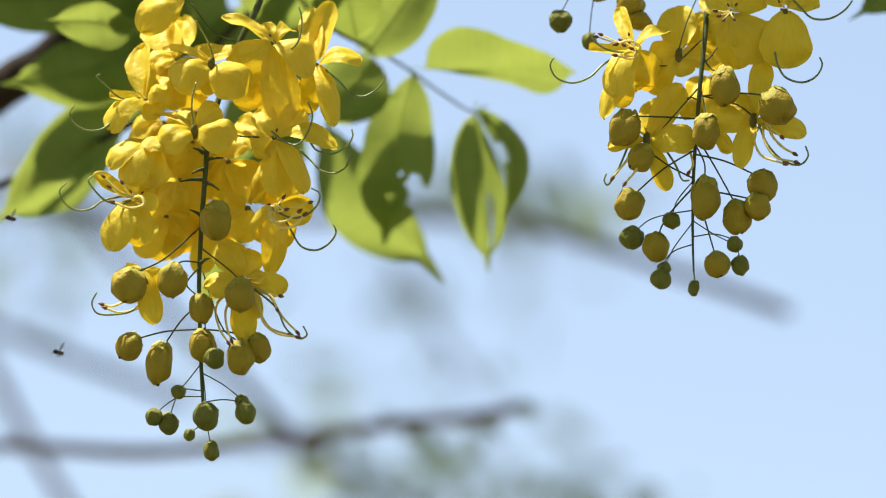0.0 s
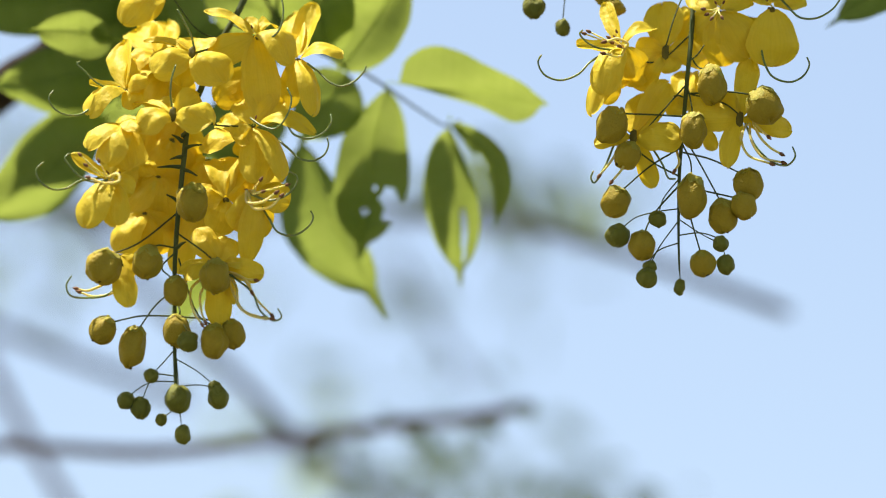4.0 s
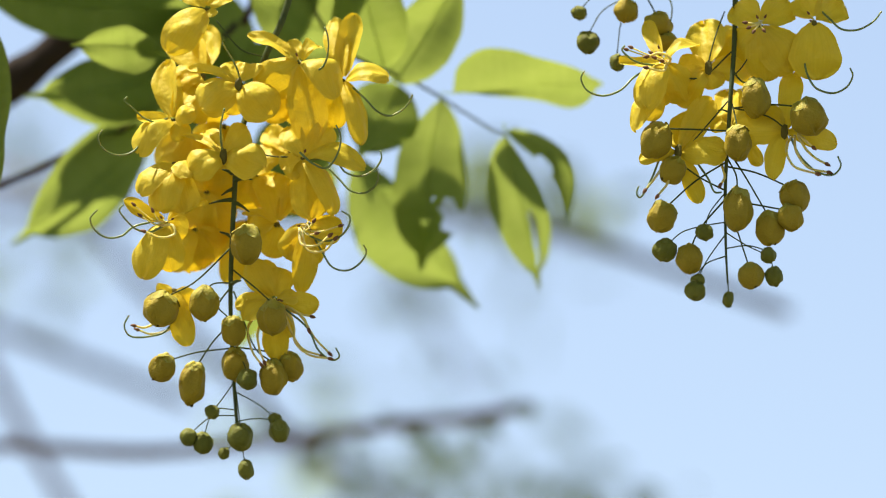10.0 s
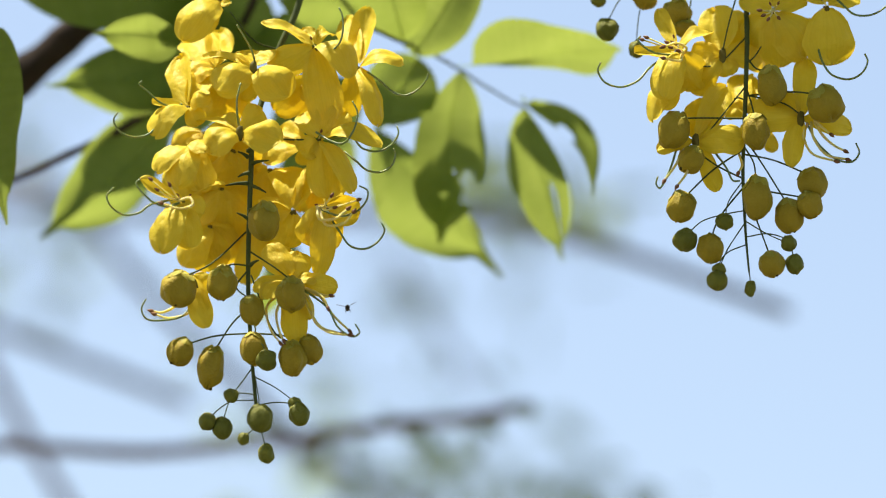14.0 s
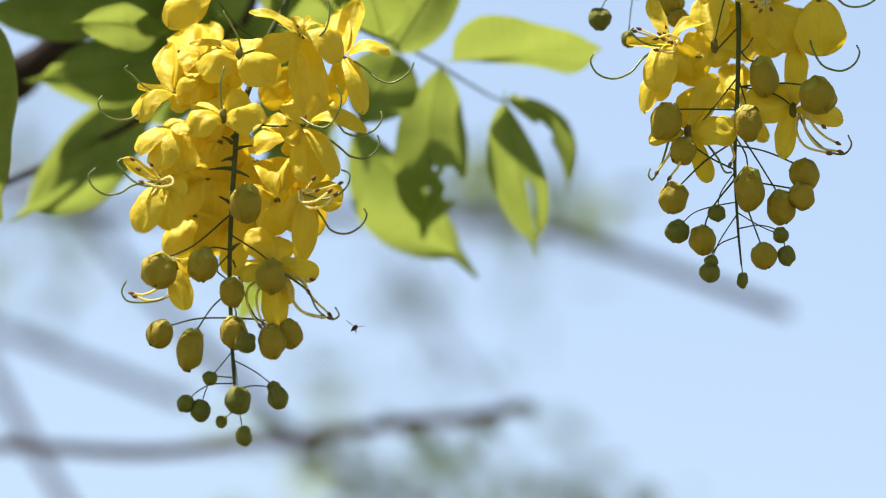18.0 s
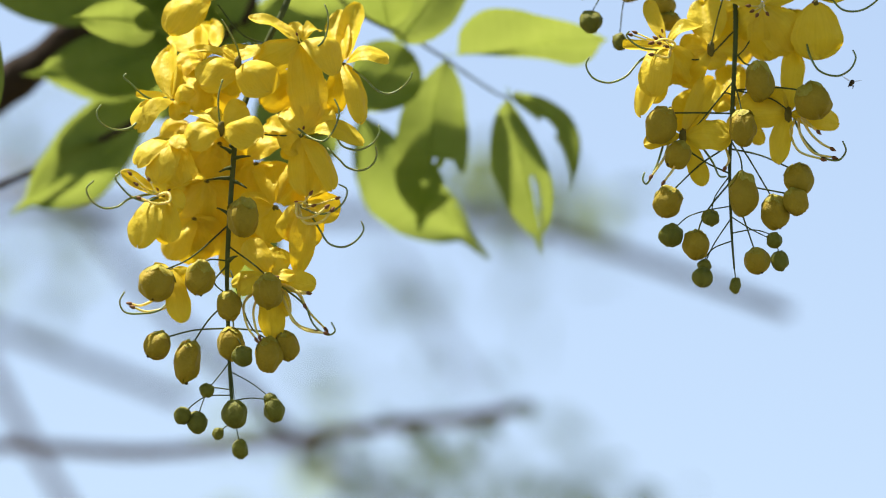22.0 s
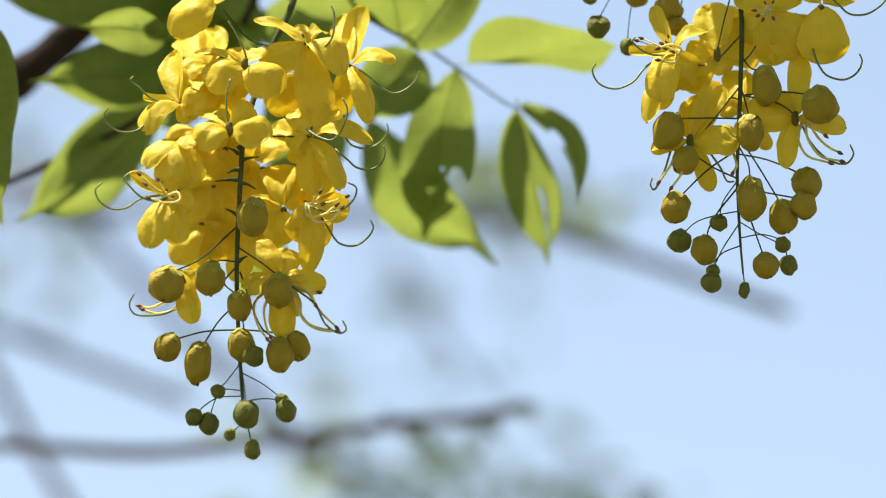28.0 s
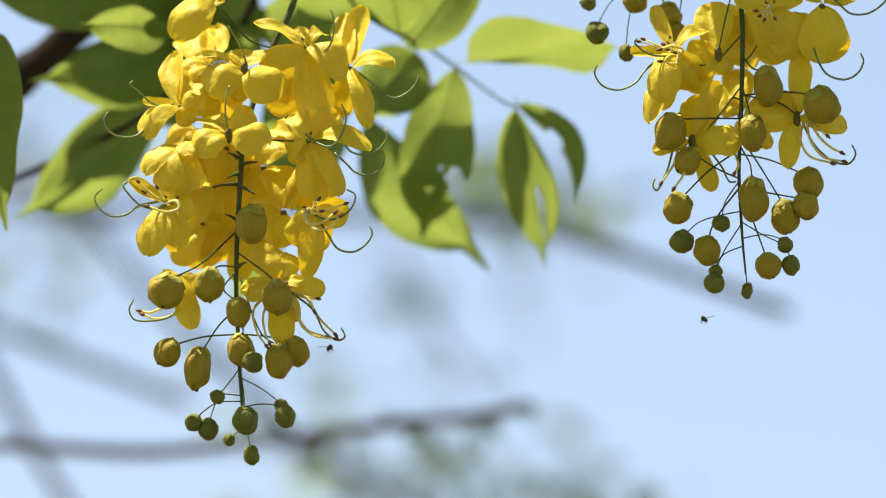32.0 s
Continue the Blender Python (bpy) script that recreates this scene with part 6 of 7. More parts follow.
    walk(raceme_c, [
        (0.0, pose(0.0705, 2.7046, 2.4462, 0.0, 0.00, 0)), (0.5, pose(0.0739, 2.7046, 2.4490, 0.0, 0.00, 0)), (1.0, pose(0.0649, 2.7046, 2.4450, 0.0, 0.00, 0)),
        (1.5, pose(0.0582, 2.7046, 2.4521, 0.0, 0.00, 0)), (2.0, pose(0.0744, 2.7046, 2.4428, 0.0, 0.00, 0)), (2.5, pose(0.0588, 2.7046, 2.4515, 0.0, 0.00, 0)),
        (3.0, pose(0.0586, 2.7046, 2.4474, 0.0, 0.00, 0)), (3.5, pose(0.0580, 2.7046, 2.4527, 0.0, 0.00, 0)), (5.5, pose(0.0632, 2.7046, 2.4470, 0.0, 0.00, 0)),
        (6.0, pose(0.0659, 2.7046, 2.4418, 0.0, 0.00, 0)), (6.5, pose(0.0715, 2.7046, 2.4480, 0.0, 0.00, 0)), (7.0, pose(0.0651, 2.7046, 2.4454, 0.0, 0.00, 0)),
        (7.5, pose(0.0740, 2.7046, 2.4454, 0.0, 0.00, 0)), (8.0, pose(0.0750, 2.7046, 2.4501, 0.0, 0.00, 0)), (8.5, pose(0.0717, 2.7046, 2.4472, 0.0, 0.00, 0)),
        (9.0, pose(0.0792, 2.7046, 2.4424, 0.0, 0.00, 0)), (9.5, pose(0.0821, 2.7046, 2.4450, 0.0, 0.00, 0)), (10.0, pose(0.0828, 2.7046, 2.4363, 0.0, 0.00, 0)),
        (10.5, pose(0.0827, 2.7046, 2.4387, 0.0, 0.00, 0)), (11.0, pose(0.0875, 2.7046, 2.4428, 0.0, 0.00, 0)), (11.5, pose(0.0841, 2.7046, 2.4418, 0.0, 0.00, 0)),
        (12.0, pose(0.0873, 2.7046, 2.4401, 0.0, 0.00, 0)), (12.5, pose(0.0899, 2.7046, 2.4428, 0.0, 0.00, 0)), (13.0, pose(0.0891, 2.7046, 2.4410, 0.0, 0.00, 0)),
        (13.5, pose(0.0931, 2.7046, 2.4436, 0.0, 0.00, 0)), (14.0, pose(0.0914, 2.7046, 2.4424, 0.0, 0.00, 0)), (14.5, pose(0.0903, 2.7046, 2.4442, 0.0, 0.00, 0)),
        (16.5, pose(0.0913, 2.7046, 2.4480, 0.0, 0.00, 0)), (17.0, pose(0.0924, 2.7046, 2.4418, 0.0, 0.00, 0)), (17.5, pose(0.0860, 2.7046, 2.4493, 0.0, 0.00, 0)),
        (18.0, pose(0.0881, 2.7046, 2.4472, 0.0, 0.00, 0)), (18.5, pose(0.0819, 2.7046, 2.4424, 0.0, 0.00, 0)), (19.0, pose(0.0848, 2.7046, 2.4452, 0.0, 0.00, 0)),
        (19.5, pose(0.0862, 2.7046, 2.4444, 0.0, 0.00, 0)), (20.0, pose(0.0823, 2.7046, 2.4422, 0.0, 0.00, 0)), (20.5, pose(0.0848, 2.7046, 2.4444, 0.0, 0.00, 0)),
        (21.0, pose(0.0868, 2.7046, 2.4434, 0.0, 0.00, 0)), (21.5, pose(0.0831, 2.7046, 2.4448, 0.0, 0.00, 0)), (22.0, pose(0.0841, 2.7046, 2.4460, 0.0, 0.00, 0)),
        (22.5, pose(0.0849, 2.7046, 2.4458, 0.0, 0.00, 0)), (23.0, pose(0.0833, 2.7046, 2.4444, 0.0, 0.00, 0)), (23.5, pose(0.0849, 2.7046, 2.4458, 0.0, 0.00, 0)),
        (24.0, pose(0.0852, 2.7046, 2.4454, 0.0, 0.00, 0)), (24.5, pose(0.0848, 2.7046, 2.4436, 0.0, 0.00, 0)), (25.0, pose(0.0845, 2.7046, 2.4468, 0.0, 0.00, 0)),
        (25.5, pose(0.0873, 2.7046, 2.4438, 0.0, 0.00, 0)), (27.5, pose(0.0873, 2.7046, 2.4422, 0.0, 0.00, 0)), (28.0, pose(0.0875, 2.7046, 2.4436, 0.0, 0.00, 0)),
        (28.5, pose(0.0885, 2.7046, 2.4430, 0.0, 0.00, 0)), (29.0, pose(0.0887, 2.7046, 2.4406, 0.0, 0.00, 0)), (29.5, pose(0.0835, 2.7046, 2.4412, 0.0, 0.00, 0)),
        (30.0, pose(0.0893, 2.7046, 2.4428, 0.0, 0.00, 0)), (30.5, pose(0.0854, 2.7046, 2.4408, 0.0, 0.00, 0)), (31.0, pose(0.0858, 2.7046, 2.4416, 0.0, 0.00, 0)),
        (31.5, pose(0.0898, 2.7046, 2.4416, 0.0, 0.00, 0)), (32.0, pose(0.0869, 2.7046, 2.4408, 0.0, 0.00, 0)),
    ])
    walk(leaf_r, [
        (0.0, pose(-0.0084, 2.8346, 2.4466, 0, 0.41, 0)), (1.0, pose(-0.0129, 2.8346, 2.4376, 0, 6.47, 0)), (2.0, pose(-0.0163, 2.8346, 2.4329, 0, 11.61, 0)),
        (3.0, pose(-0.0208, 2.8346, 2.4384, 0, -0.18, 0)), (5.5, pose(-0.0175, 2.8346, 2.4398, 0, 0.93, 0)), (6.0, pose(-0.0110, 2.8346, 2.4360, 0, 2.34, 0)),
        (6.5, pose(-0.0054, 2.8346, 2.4343, 0, 4.83, 0)), (7.0, pose(-0.0090, 2.8346, 2.4444, 0, 1.18, 0)), (7.5, pose(-0.0058, 2.8346, 2.4415, 0, 2.18, 0)),
        (8.0, pose(-0.0054, 2.8346, 2.4390, 0, 2.31, 0)), (8.5, pose(-0.0033, 2.8346, 2.4411, 0, -5.31, 0)), (9.0, pose(0.0027, 2.8346, 2.4322, 0, -3.32, 0)),
        (9.5, pose(0.0035, 2.8346, 2.4276, 0, -3.21, 0)), (10.0, pose(0.0047, 2.8346, 2.4348, 0, -2.91, 0)), (10.5, pose(0.0035, 2.8346, 2.4352, 0, -3.95, 0)),
        (11.0, pose(0.0088, 2.8346, 2.4406, 0, -3.34, 0)), (11.5, pose(0.0096, 2.8346, 2.4436, 0, -1.91, 0)), (12.0, pose(0.0112, 2.8346, 2.4402, 0, -1.30, 0)),
        (12.5, pose(0.0140, 2.8346, 2.4436, 0, -0.92, 0)), (13.0, pose(0.0132, 2.8346, 2.4457, 0, -5.64, 0)), (13.5, pose(0.0128, 2.8346, 2.4444, 0, -4.12, 0)),
        (14.0, pose(0.0136, 2.8346, 2.4482, 0, -2.99, 0)), (14.5, pose(0.0148, 2.8346, 2.4474, 0, -2.52, 0)), (17.0, pose(0.0047, 2.8346, 2.4436, 0, -6.55, 0)),
        (17.5, pose(0.0064, 2.8346, 2.4440, 0, -4.07, 0)), (18.0, pose(0.0043, 2.8346, 2.4503, 0, -3.95, 0)), (18.5, pose(0.0035, 2.8346, 2.4453, 0, -4.69, 0)),
        (19.0, pose(0.0055, 2.8346, 2.4444, 0, 0.00, 0)), (19.5, pose(0.0051, 2.8346, 2.4448, 0, -2.13, 0)), (20.0, pose(0.0064, 2.8346, 2.4495, 0, -0.63, 0)),
        (20.5, pose(0.0068, 2.8346, 2.4503, 0, -0.18, 0)), (21.0, pose(0.0072, 2.8346, 2.4516, 0, 0.32, 0)), (21.5, pose(0.0075, 2.8346, 2.4520, 0, -0.17, 0)),
        (22.0, pose(0.0068, 2.8346, 2.4533, 0, -0.63, 0)), (22.5, pose(0.0064, 2.8346, 2.4541, 0, -0.09, 0)), (23.0, pose(0.0051, 2.8346, 2.4529, 0, -3.64, 0)),
        (23.5, pose(0.0059, 2.8346, 2.4533, 0, -2.74, 0)), (24.0, pose(0.0055, 2.8346, 2.4537, 0, -2.13, 0)), (24.5, pose(0.0072, 2.8346, 2.4516, 0, -1.66, 0)),
        (25.0, pose(0.0072, 2.8346, 2.4516, 0, -1.08, 0)), (25.5, pose(0.0092, 2.8346, 2.4499, 0, -0.67, 0)), (27.5, pose(0.0124, 2.8346, 2.4486, 0, 1.40, 0)),
        (28.0, pose(0.0116, 2.8346, 2.4491, 0, 1.37, 0)), (28.5, pose(0.0112, 2.8346, 2.4457, 0, 3.12, 0)), (29.0, pose(0.0128, 2.8346, 2.4436, 0, 2.52, 0)),
        (29.5, pose(0.0068, 2.8346, 2.4436, 0, 0.28, 0)), (30.0, pose(0.0084, 2.8346, 2.4465, 0, -0.99, 0)), (30.5, pose(0.0075, 2.8346, 2.4453, 0, -3.18, 0)),
        (31.0, pose(0.0100, 2.8346, 2.4461, 0, 0.06, 0)), (31.5, pose(0.0108, 2.8346, 2.4495, 0, 2.44, 0)), (32.0, pose(0.0112, 2.8346, 2.4495, 0, 1.71, 0)),
    ])
    walk(blades["L1"], [
        (0, pose(0.0000, 0.0000, 0.0000, 0, 5.3, 0)), (1, pose(0.0000, 0.0000, 0.0000, 0, 11.6, 0)), (2, pose(0.0000, 0.0000, 0.0000, 0, 9.8, 0)),
        (3, pose(0.0000, 0.0000, 0.0000, 0, 13.7, 0)), (6, pose(0.0000, 0.0000, 0.0000, 0, 7.0, 0)), (7, pose(0.0000, 0.0000, 0.0000, 0, 3.9, 0)),
        (8, pose(0.0000, 0.0000, 0.0000, 0, 2.1, 0)), (9, pose(0.0000, 0.0000, 0.0000, 0, 5.4, 0)), (10, pose(0.0000, 0.0000, 0.0000, 0, 3.6, 0)),
        (11, pose(0.0000, 0.0000, 0.0000, 0, 4.7, 0)), (12, pose(0.0000, 0.0000, 0.0000, 0, 0.2, 0)), (13, pose(0.0000, 0.0000, 0.0000, 0, 2.4, 0)),
        (14, pose(0.0000, 0.0000, 0.0000, 0, 0.8, 0)), (17, pose(0.0000, 0.0000, 0.0000, 0, 2.8, 0)), (18, pose(0.0000, 0.0000, 0.0000, 0, 3.2, 0)),
        (19, pose(0.0000, 0.0000, 0.0000, 0, 0.0, 0)), (20, pose(0.0000, 0.0000, 0.0000, 0, -1.0, 0)), (21, pose(0.0000, 0.0000, 0.0000, 0, -1.5, 0)),
        (22, pose(0.0000, 0.0000, 0.0000, 0, -1.2, 0)), (23, pose(0.0000, 0.0000, 0.0000, 0, 2.0, 0)), (24, pose(0.0000, 0.0000, 0.0000, 0, 0.3, 0)),
        (25, pose(0.0000, 0.0000, 0.0000, 0, -0.7, 0)), (28, pose(0.0000, 0.0000, 0.0000, 0, -3.8, 0)), (29, pose(0.0000, 0.0000, 0.0000, 0, -4.6, 0)),
        (30, pose(0.0000, 0.0000, 0.0000, 0, -1.6, 0)), (31, pose(0.0000, 0.0000, 0.0000, 0, -2.8, 0)), (32, pose(0.0000, 0.0000, 0.0000, 0, -3.5, 0)),
    ])
    walk(blades["L3"], [
        (0, pose(-0.0466, 0.0420, -0.0170, 0, 0.7, 0)), (1, pose(-0.0466, 0.0420, -0.0170, 0, -6.0, 0)), (2, pose(-0.0466, 0.0420, -0.0170, 0, -8.9, 0)),
        (3, pose(-0.0466, 0.0420, -0.0170, 0, 15.9, 0)), (6, pose(-0.0466, 0.0420, -0.0170, 0, 4.1, 0)), (7, pose(-0.0466, 0.0420, -0.0170, 0, 1.4, 0)),
        (8, pose(-0.0466, 0.0420, -0.0170, 0, 3.4, 0)), (9, pose(-0.0466, 0.0420, -0.0170, 0, 6.0, 0)), (10, pose(-0.0466, 0.0420, -0.0170, 0, 2.2, 0)),
        (11, pose(-0.0466, 0.0420, -0.0170, 0, 2.2, 0)), (12, pose(-0.0466, 0.0420, -0.0170, 0, -1.2, 0)), (13, pose(-0.0466, 0.0420, -0.0170, 0, 2.5, 0)),
        (14, pose(-0.0466, 0.0420, -0.0170, 0, 0.1, 0)), (17, pose(-0.0466, 0.0420, -0.0170, 0, 7.5, 0)), (18, pose(-0.0466, 0.0420, -0.0170, 0, 3.3, 0)),
        (19, pose(-0.0466, 0.0420, -0.0170, 0, 0.0, 0)), (20, pose(-0.0466, 0.0420, -0.0170, 0, -1.9, 0)), (21, pose(-0.0466, 0.0420, -0.0170, 0, -3.5, 0)),
        (22, pose(-0.0466, 0.0420, -0.0170, 0, -3.5, 0)), (23, pose(-0.0466, 0.0420, -0.0170, 0, 1.5, 0)), (24, pose(-0.0466, 0.0420, -0.0170, 0, 0.2, 0)),
        (25, pose(-0.0466, 0.0420, -0.0170, 0, -1.1, 0)), (28, pose(-0.0466, 0.0420, -0.0170, 0, -5.1, 0)), (29, pose(-0.0466, 0.0420, -0.0170, 0, -5.2, 0)),
        (30, pose(-0.0466, 0.0420, -0.0170, 0, -0.8, 0)), (31, pose(-0.0466, 0.0420, -0.0170, 0, -2.5, 0)), (32, pose(-0.0466, 0.0420, -0.0170, 0, -2.5, 0)),
    ])
    walk(blades["L4"], [
        (0, pose(0.0233, 0.0123, -0.0176, 0, 5.2, 0)), (1, pose(0.0233, 0.0123, -0.0176, 0, 4.4, 0)), (2, pose(0.0233, 0.0123, -0.0176, 0, 2.3, 0)),
        (3, pose(0.0233, 0.0123, -0.0176, 0, 6.7, 0)), (6, pose(0.0233, 0.0123, -0.0176, 0, 2.6, 0)), (7, pose(0.0233, 0.0123, -0.0176, 0, -0.4, 0)),
        (8, pose(0.0233, 0.0123, -0.0176, 0, 3.0, 0)), (9, pose(0.0233, 0.0123, -0.0176, 0, 1.7, 0)), (10, pose(0.0233, 0.0123, -0.0176, 0, -0.4, 0)),
        (11, pose(0.0233, 0.0123, -0.0176, 0, 1.4, 0)), (12, pose(0.0233, 0.0123, -0.0176, 0, -0.8, 0)), (13, pose(0.0233, 0.0123, -0.0176, 0, -0.7, 0)),
        (14, pose(0.0233, 0.0123, -0.0176, 0, -1.7, 0)), (17, pose(0.0233, 0.0123, -0.0176, 0, 2.6, 0)), (18, pose(0.0233, 0.0123, -0.0176, 0, 1.7, 0)),
        (19, pose(0.0233, 0.0123, -0.0176, 0, 0.0, 0)), (20, pose(0.0233, 0.0123, -0.0176, 0, -1.9, 0)), (21, pose(0.0233, 0.0123, -0.0176, 0, -3.5, 0)),
        (22, pose(0.0233, 0.0123, -0.0176, 0, -2.3, 0)), (23, pose(0.0233, 0.0123, -0.0176, 0, -0.5, 0)), (24, pose(0.0233, 0.0123, -0.0176, 0, -2.2, 0)),
        (25, pose(0.0233, 0.0123, -0.0176, 0, -1.3, 0)), (28, pose(0.0233, 0.0123, -0.0176, 0, -3.4, 0)), (29, pose(0.0233, 0.0123, -0.0176, 0, -3.8, 0)),
        (30, pose(0.0233, 0.0123, -0.0176, 0, -1.5, 0)), (31, pose(0.0233, 0.0123, -0.0176, 0, -1.0, 0)), (32, pose(0.0233, 0.0123, -0.0176, 0, -2.7, 0)),
    ])
    walk(blades["L5"], [
        (0, pose(0.0251, 0.0112, -0.0160, 0, 9.9, 0)), (1, pose(0.0251, 0.0112, -0.0160, 0, 6.1, 0)), (2, pose(0.0251, 0.0112, -0.0160, 0, 3.1, 0)),
        (3, pose(0.0251, 0.0112, -0.0160, 0, 1.4, 0)), (6, pose(0.0251, 0.0112, -0.0160, 0, 1.1, 0)), (7, pose(0.0251, 0.0112, -0.0160, 0, -3.7, 0)),
        (8, pose(0.0251, 0.0112, -0.0160, 0, -2.3, 0)), (9, pose(0.0251, 0.0112, -0.0160, 0, -2.5, 0)), (10, pose(0.0251, 0.0112, -0.0160, 0, -5.5, 0)),
        (11, pose(0.0251, 0.0112, -0.0160, 0, -4.1, 0)), (12, pose(0.0251, 0.0112, -0.0160, 0, -6.8, 0)), (13, pose(0.0251, 0.0112, -0.0160, 0, -11.5, 0)),
        (14, pose(0.0251, 0.0112, -0.0160, 0, -10.9, 0)), (17, pose(0.0251, 0.0112, -0.0160, 0, -1.8, 0)), (18, pose(0.0251, 0.0112, -0.0160, 0, -5.7, 0)),
        (19, pose(0.0251, 0.0112, -0.0160, 0, 0.0, 0)), (20, pose(0.0251, 0.0112, -0.0160, 0, -8.2, 0)), (21, pose(0.0251, 0.0112, -0.0160, 0, -10.8, 0)),
        (22, pose(0.0251, 0.0112, -0.0160, 0, -9.9, 0)), (23, pose(0.0251, 0.0112, -0.0160, 0, -9.5, 0)), (24, pose(0.0251, 0.0112, -0.0160, 0, -11.5, 0)),
        (25, pose(0.0251, 0.0112, -0.0160, 0, -8.6, 0)), (28, pose(0.0251, 0.0112, -0.0160, 0, -10.1, 0)), (29, pose(0.0251, 0.0112, -0.0160, 0, -10.2, 0)),
        (30, pose(0.0251, 0.0112, -0.0160, 0, -7.5, 0)), (31, pose(0.0251, 0.0112, -0.0160, 0, -7.2, 0)), (32, pose(0.0251, 0.0112, -0.0160, 0, -9.5, 0)),
    ])
    walk(leaf_m, [
        (0, pose(-0.1383, 2.8346, 2.4532)), (1, pose(-0.1409, 2.8346, 2.4486)), (2, pose(-0.1427, 2.8346, 2.4458)),
        (3, pose(-0.1493, 2.8346, 2.4494)), (6, pose(-0.1385, 2.8346, 2.4466)), (7, pose(-0.1396, 2.8346, 2.4505)),
        (8, pose(-0.1377, 2.8346, 2.4519)), (9, pose(-0.1276, 2.8346, 2.4417)), (10, pose(-0.1260, 2.8346, 2.4417)),
        (11, pose(-0.1221, 2.8346, 2.4458)), (12, pose(-0.1189, 2.8346, 2.4450)), (13, pose(-0.1144, 2.8346, 2.4417)),
        (14, pose(-0.1158, 2.8346, 2.4472)), (17, pose(-0.1165, 2.8346, 2.4381)), (18, pose(-0.1261, 2.8346, 2.4524)),
        (19, pose(-0.1277, 2.8346, 2.4472)), (20, pose(-0.1277, 2.8346, 2.4510)), (21, pose(-0.1274, 2.8346, 2.4516)),
        (22, pose(-0.1267, 2.8346, 2.4549)), (23, pose(-0.1262, 2.8346, 2.4538)), (24, pose(-0.1251, 2.8346, 2.4527)),
        (25, pose(-0.1246, 2.8346, 2.4527)), (28, pose(-0.1224, 2.8346, 2.4505)), (29, pose(-0.1184, 2.8346, 2.4431)),
        (30, pose(-0.1240, 2.8346, 2.4494)), (31, pose(-0.1240, 2.8346, 2.4477)), (32, pose(-0.1224, 2.8346, 2.4513)),
    ])
    walk(blades["M1"], [
        (0, pose(-0.0111, 0.0300, -0.0174, 0, -4.7, 0)), (1, pose(-0.0111, 0.0300, -0.0174, 0, -4.5, 0)), (2, pose(-0.0111, 0.0300, -0.0174, 0, -2.7, 0)),
        (3, pose(-0.0111, 0.0300, -0.0174, 0, -1.2, 0)), (6, pose(-0.0111, 0.0300, -0.0174, 0, -2.6, 0)), (7, pose(-0.0111, 0.0300, -0.0174, 0, -3.9, 0)),
        (8, pose(-0.0111, 0.0300, -0.0174, 0, -4.7, 0)), (9, pose(-0.0111, 0.0300, -0.0174, 0, -0.7, 0)), (10, pose(-0.0111, 0.0300, -0.0174, 0, -2.3, 0)),
        (11, pose(-0.0111, 0.0300, -0.0174, 0, -2.9, 0)), (12, pose(-0.0111, 0.0300, -0.0174, 0, -2.3, 0)), (13, pose(-0.0111, 0.0300, -0.0174, 0, -4.7, 0)),
        (14, pose(-0.0111, 0.0300, -0.0174, 0, -4.8, 0)), (17, pose(-0.0111, 0.0300, -0.0174, 0, -3.5, 0)), (18, pose(-0.0111, 0.0300, -0.0174, 0, -2.2, 0)),
        (19, pose(-0.0111, 0.0300, -0.0174, 0, 0.0, 0)), (20, pose(-0.0111, 0.0300, -0.0174, 0, -1.3, 0)), (21, pose(-0.0111, 0.0300, -0.0174, 0, -2.3, 0)),
        (22, pose(-0.0111, 0.0300, -0.0174, 0, -1.5, 0)), (23, pose(-0.0111, 0.0300, -0.0174, 0, -1.2, 0)), (24, pose(-0.0111, 0.0300, -0.0174, 0, -1.4, 0)),
        (25, pose(-0.0111, 0.0300, -0.0174, 0, -0.6, 0)), (28, pose(-0.0111, 0.0300, -0.0174, 0, -0.7, 0)), (29, pose(-0.0111, 0.0300, -0.0174, 0, -3.6, 0)),
        (30, pose(-0.0111, 0.0300, -0.0174, 0, 0.0, 0)), (31, pose(-0.0111, 0.0300, -0.0174, 0, -0.6, 0)), (32, pose(-0.0111, 0.0300, -0.0174, 0, 0.1, 0)),
    ])
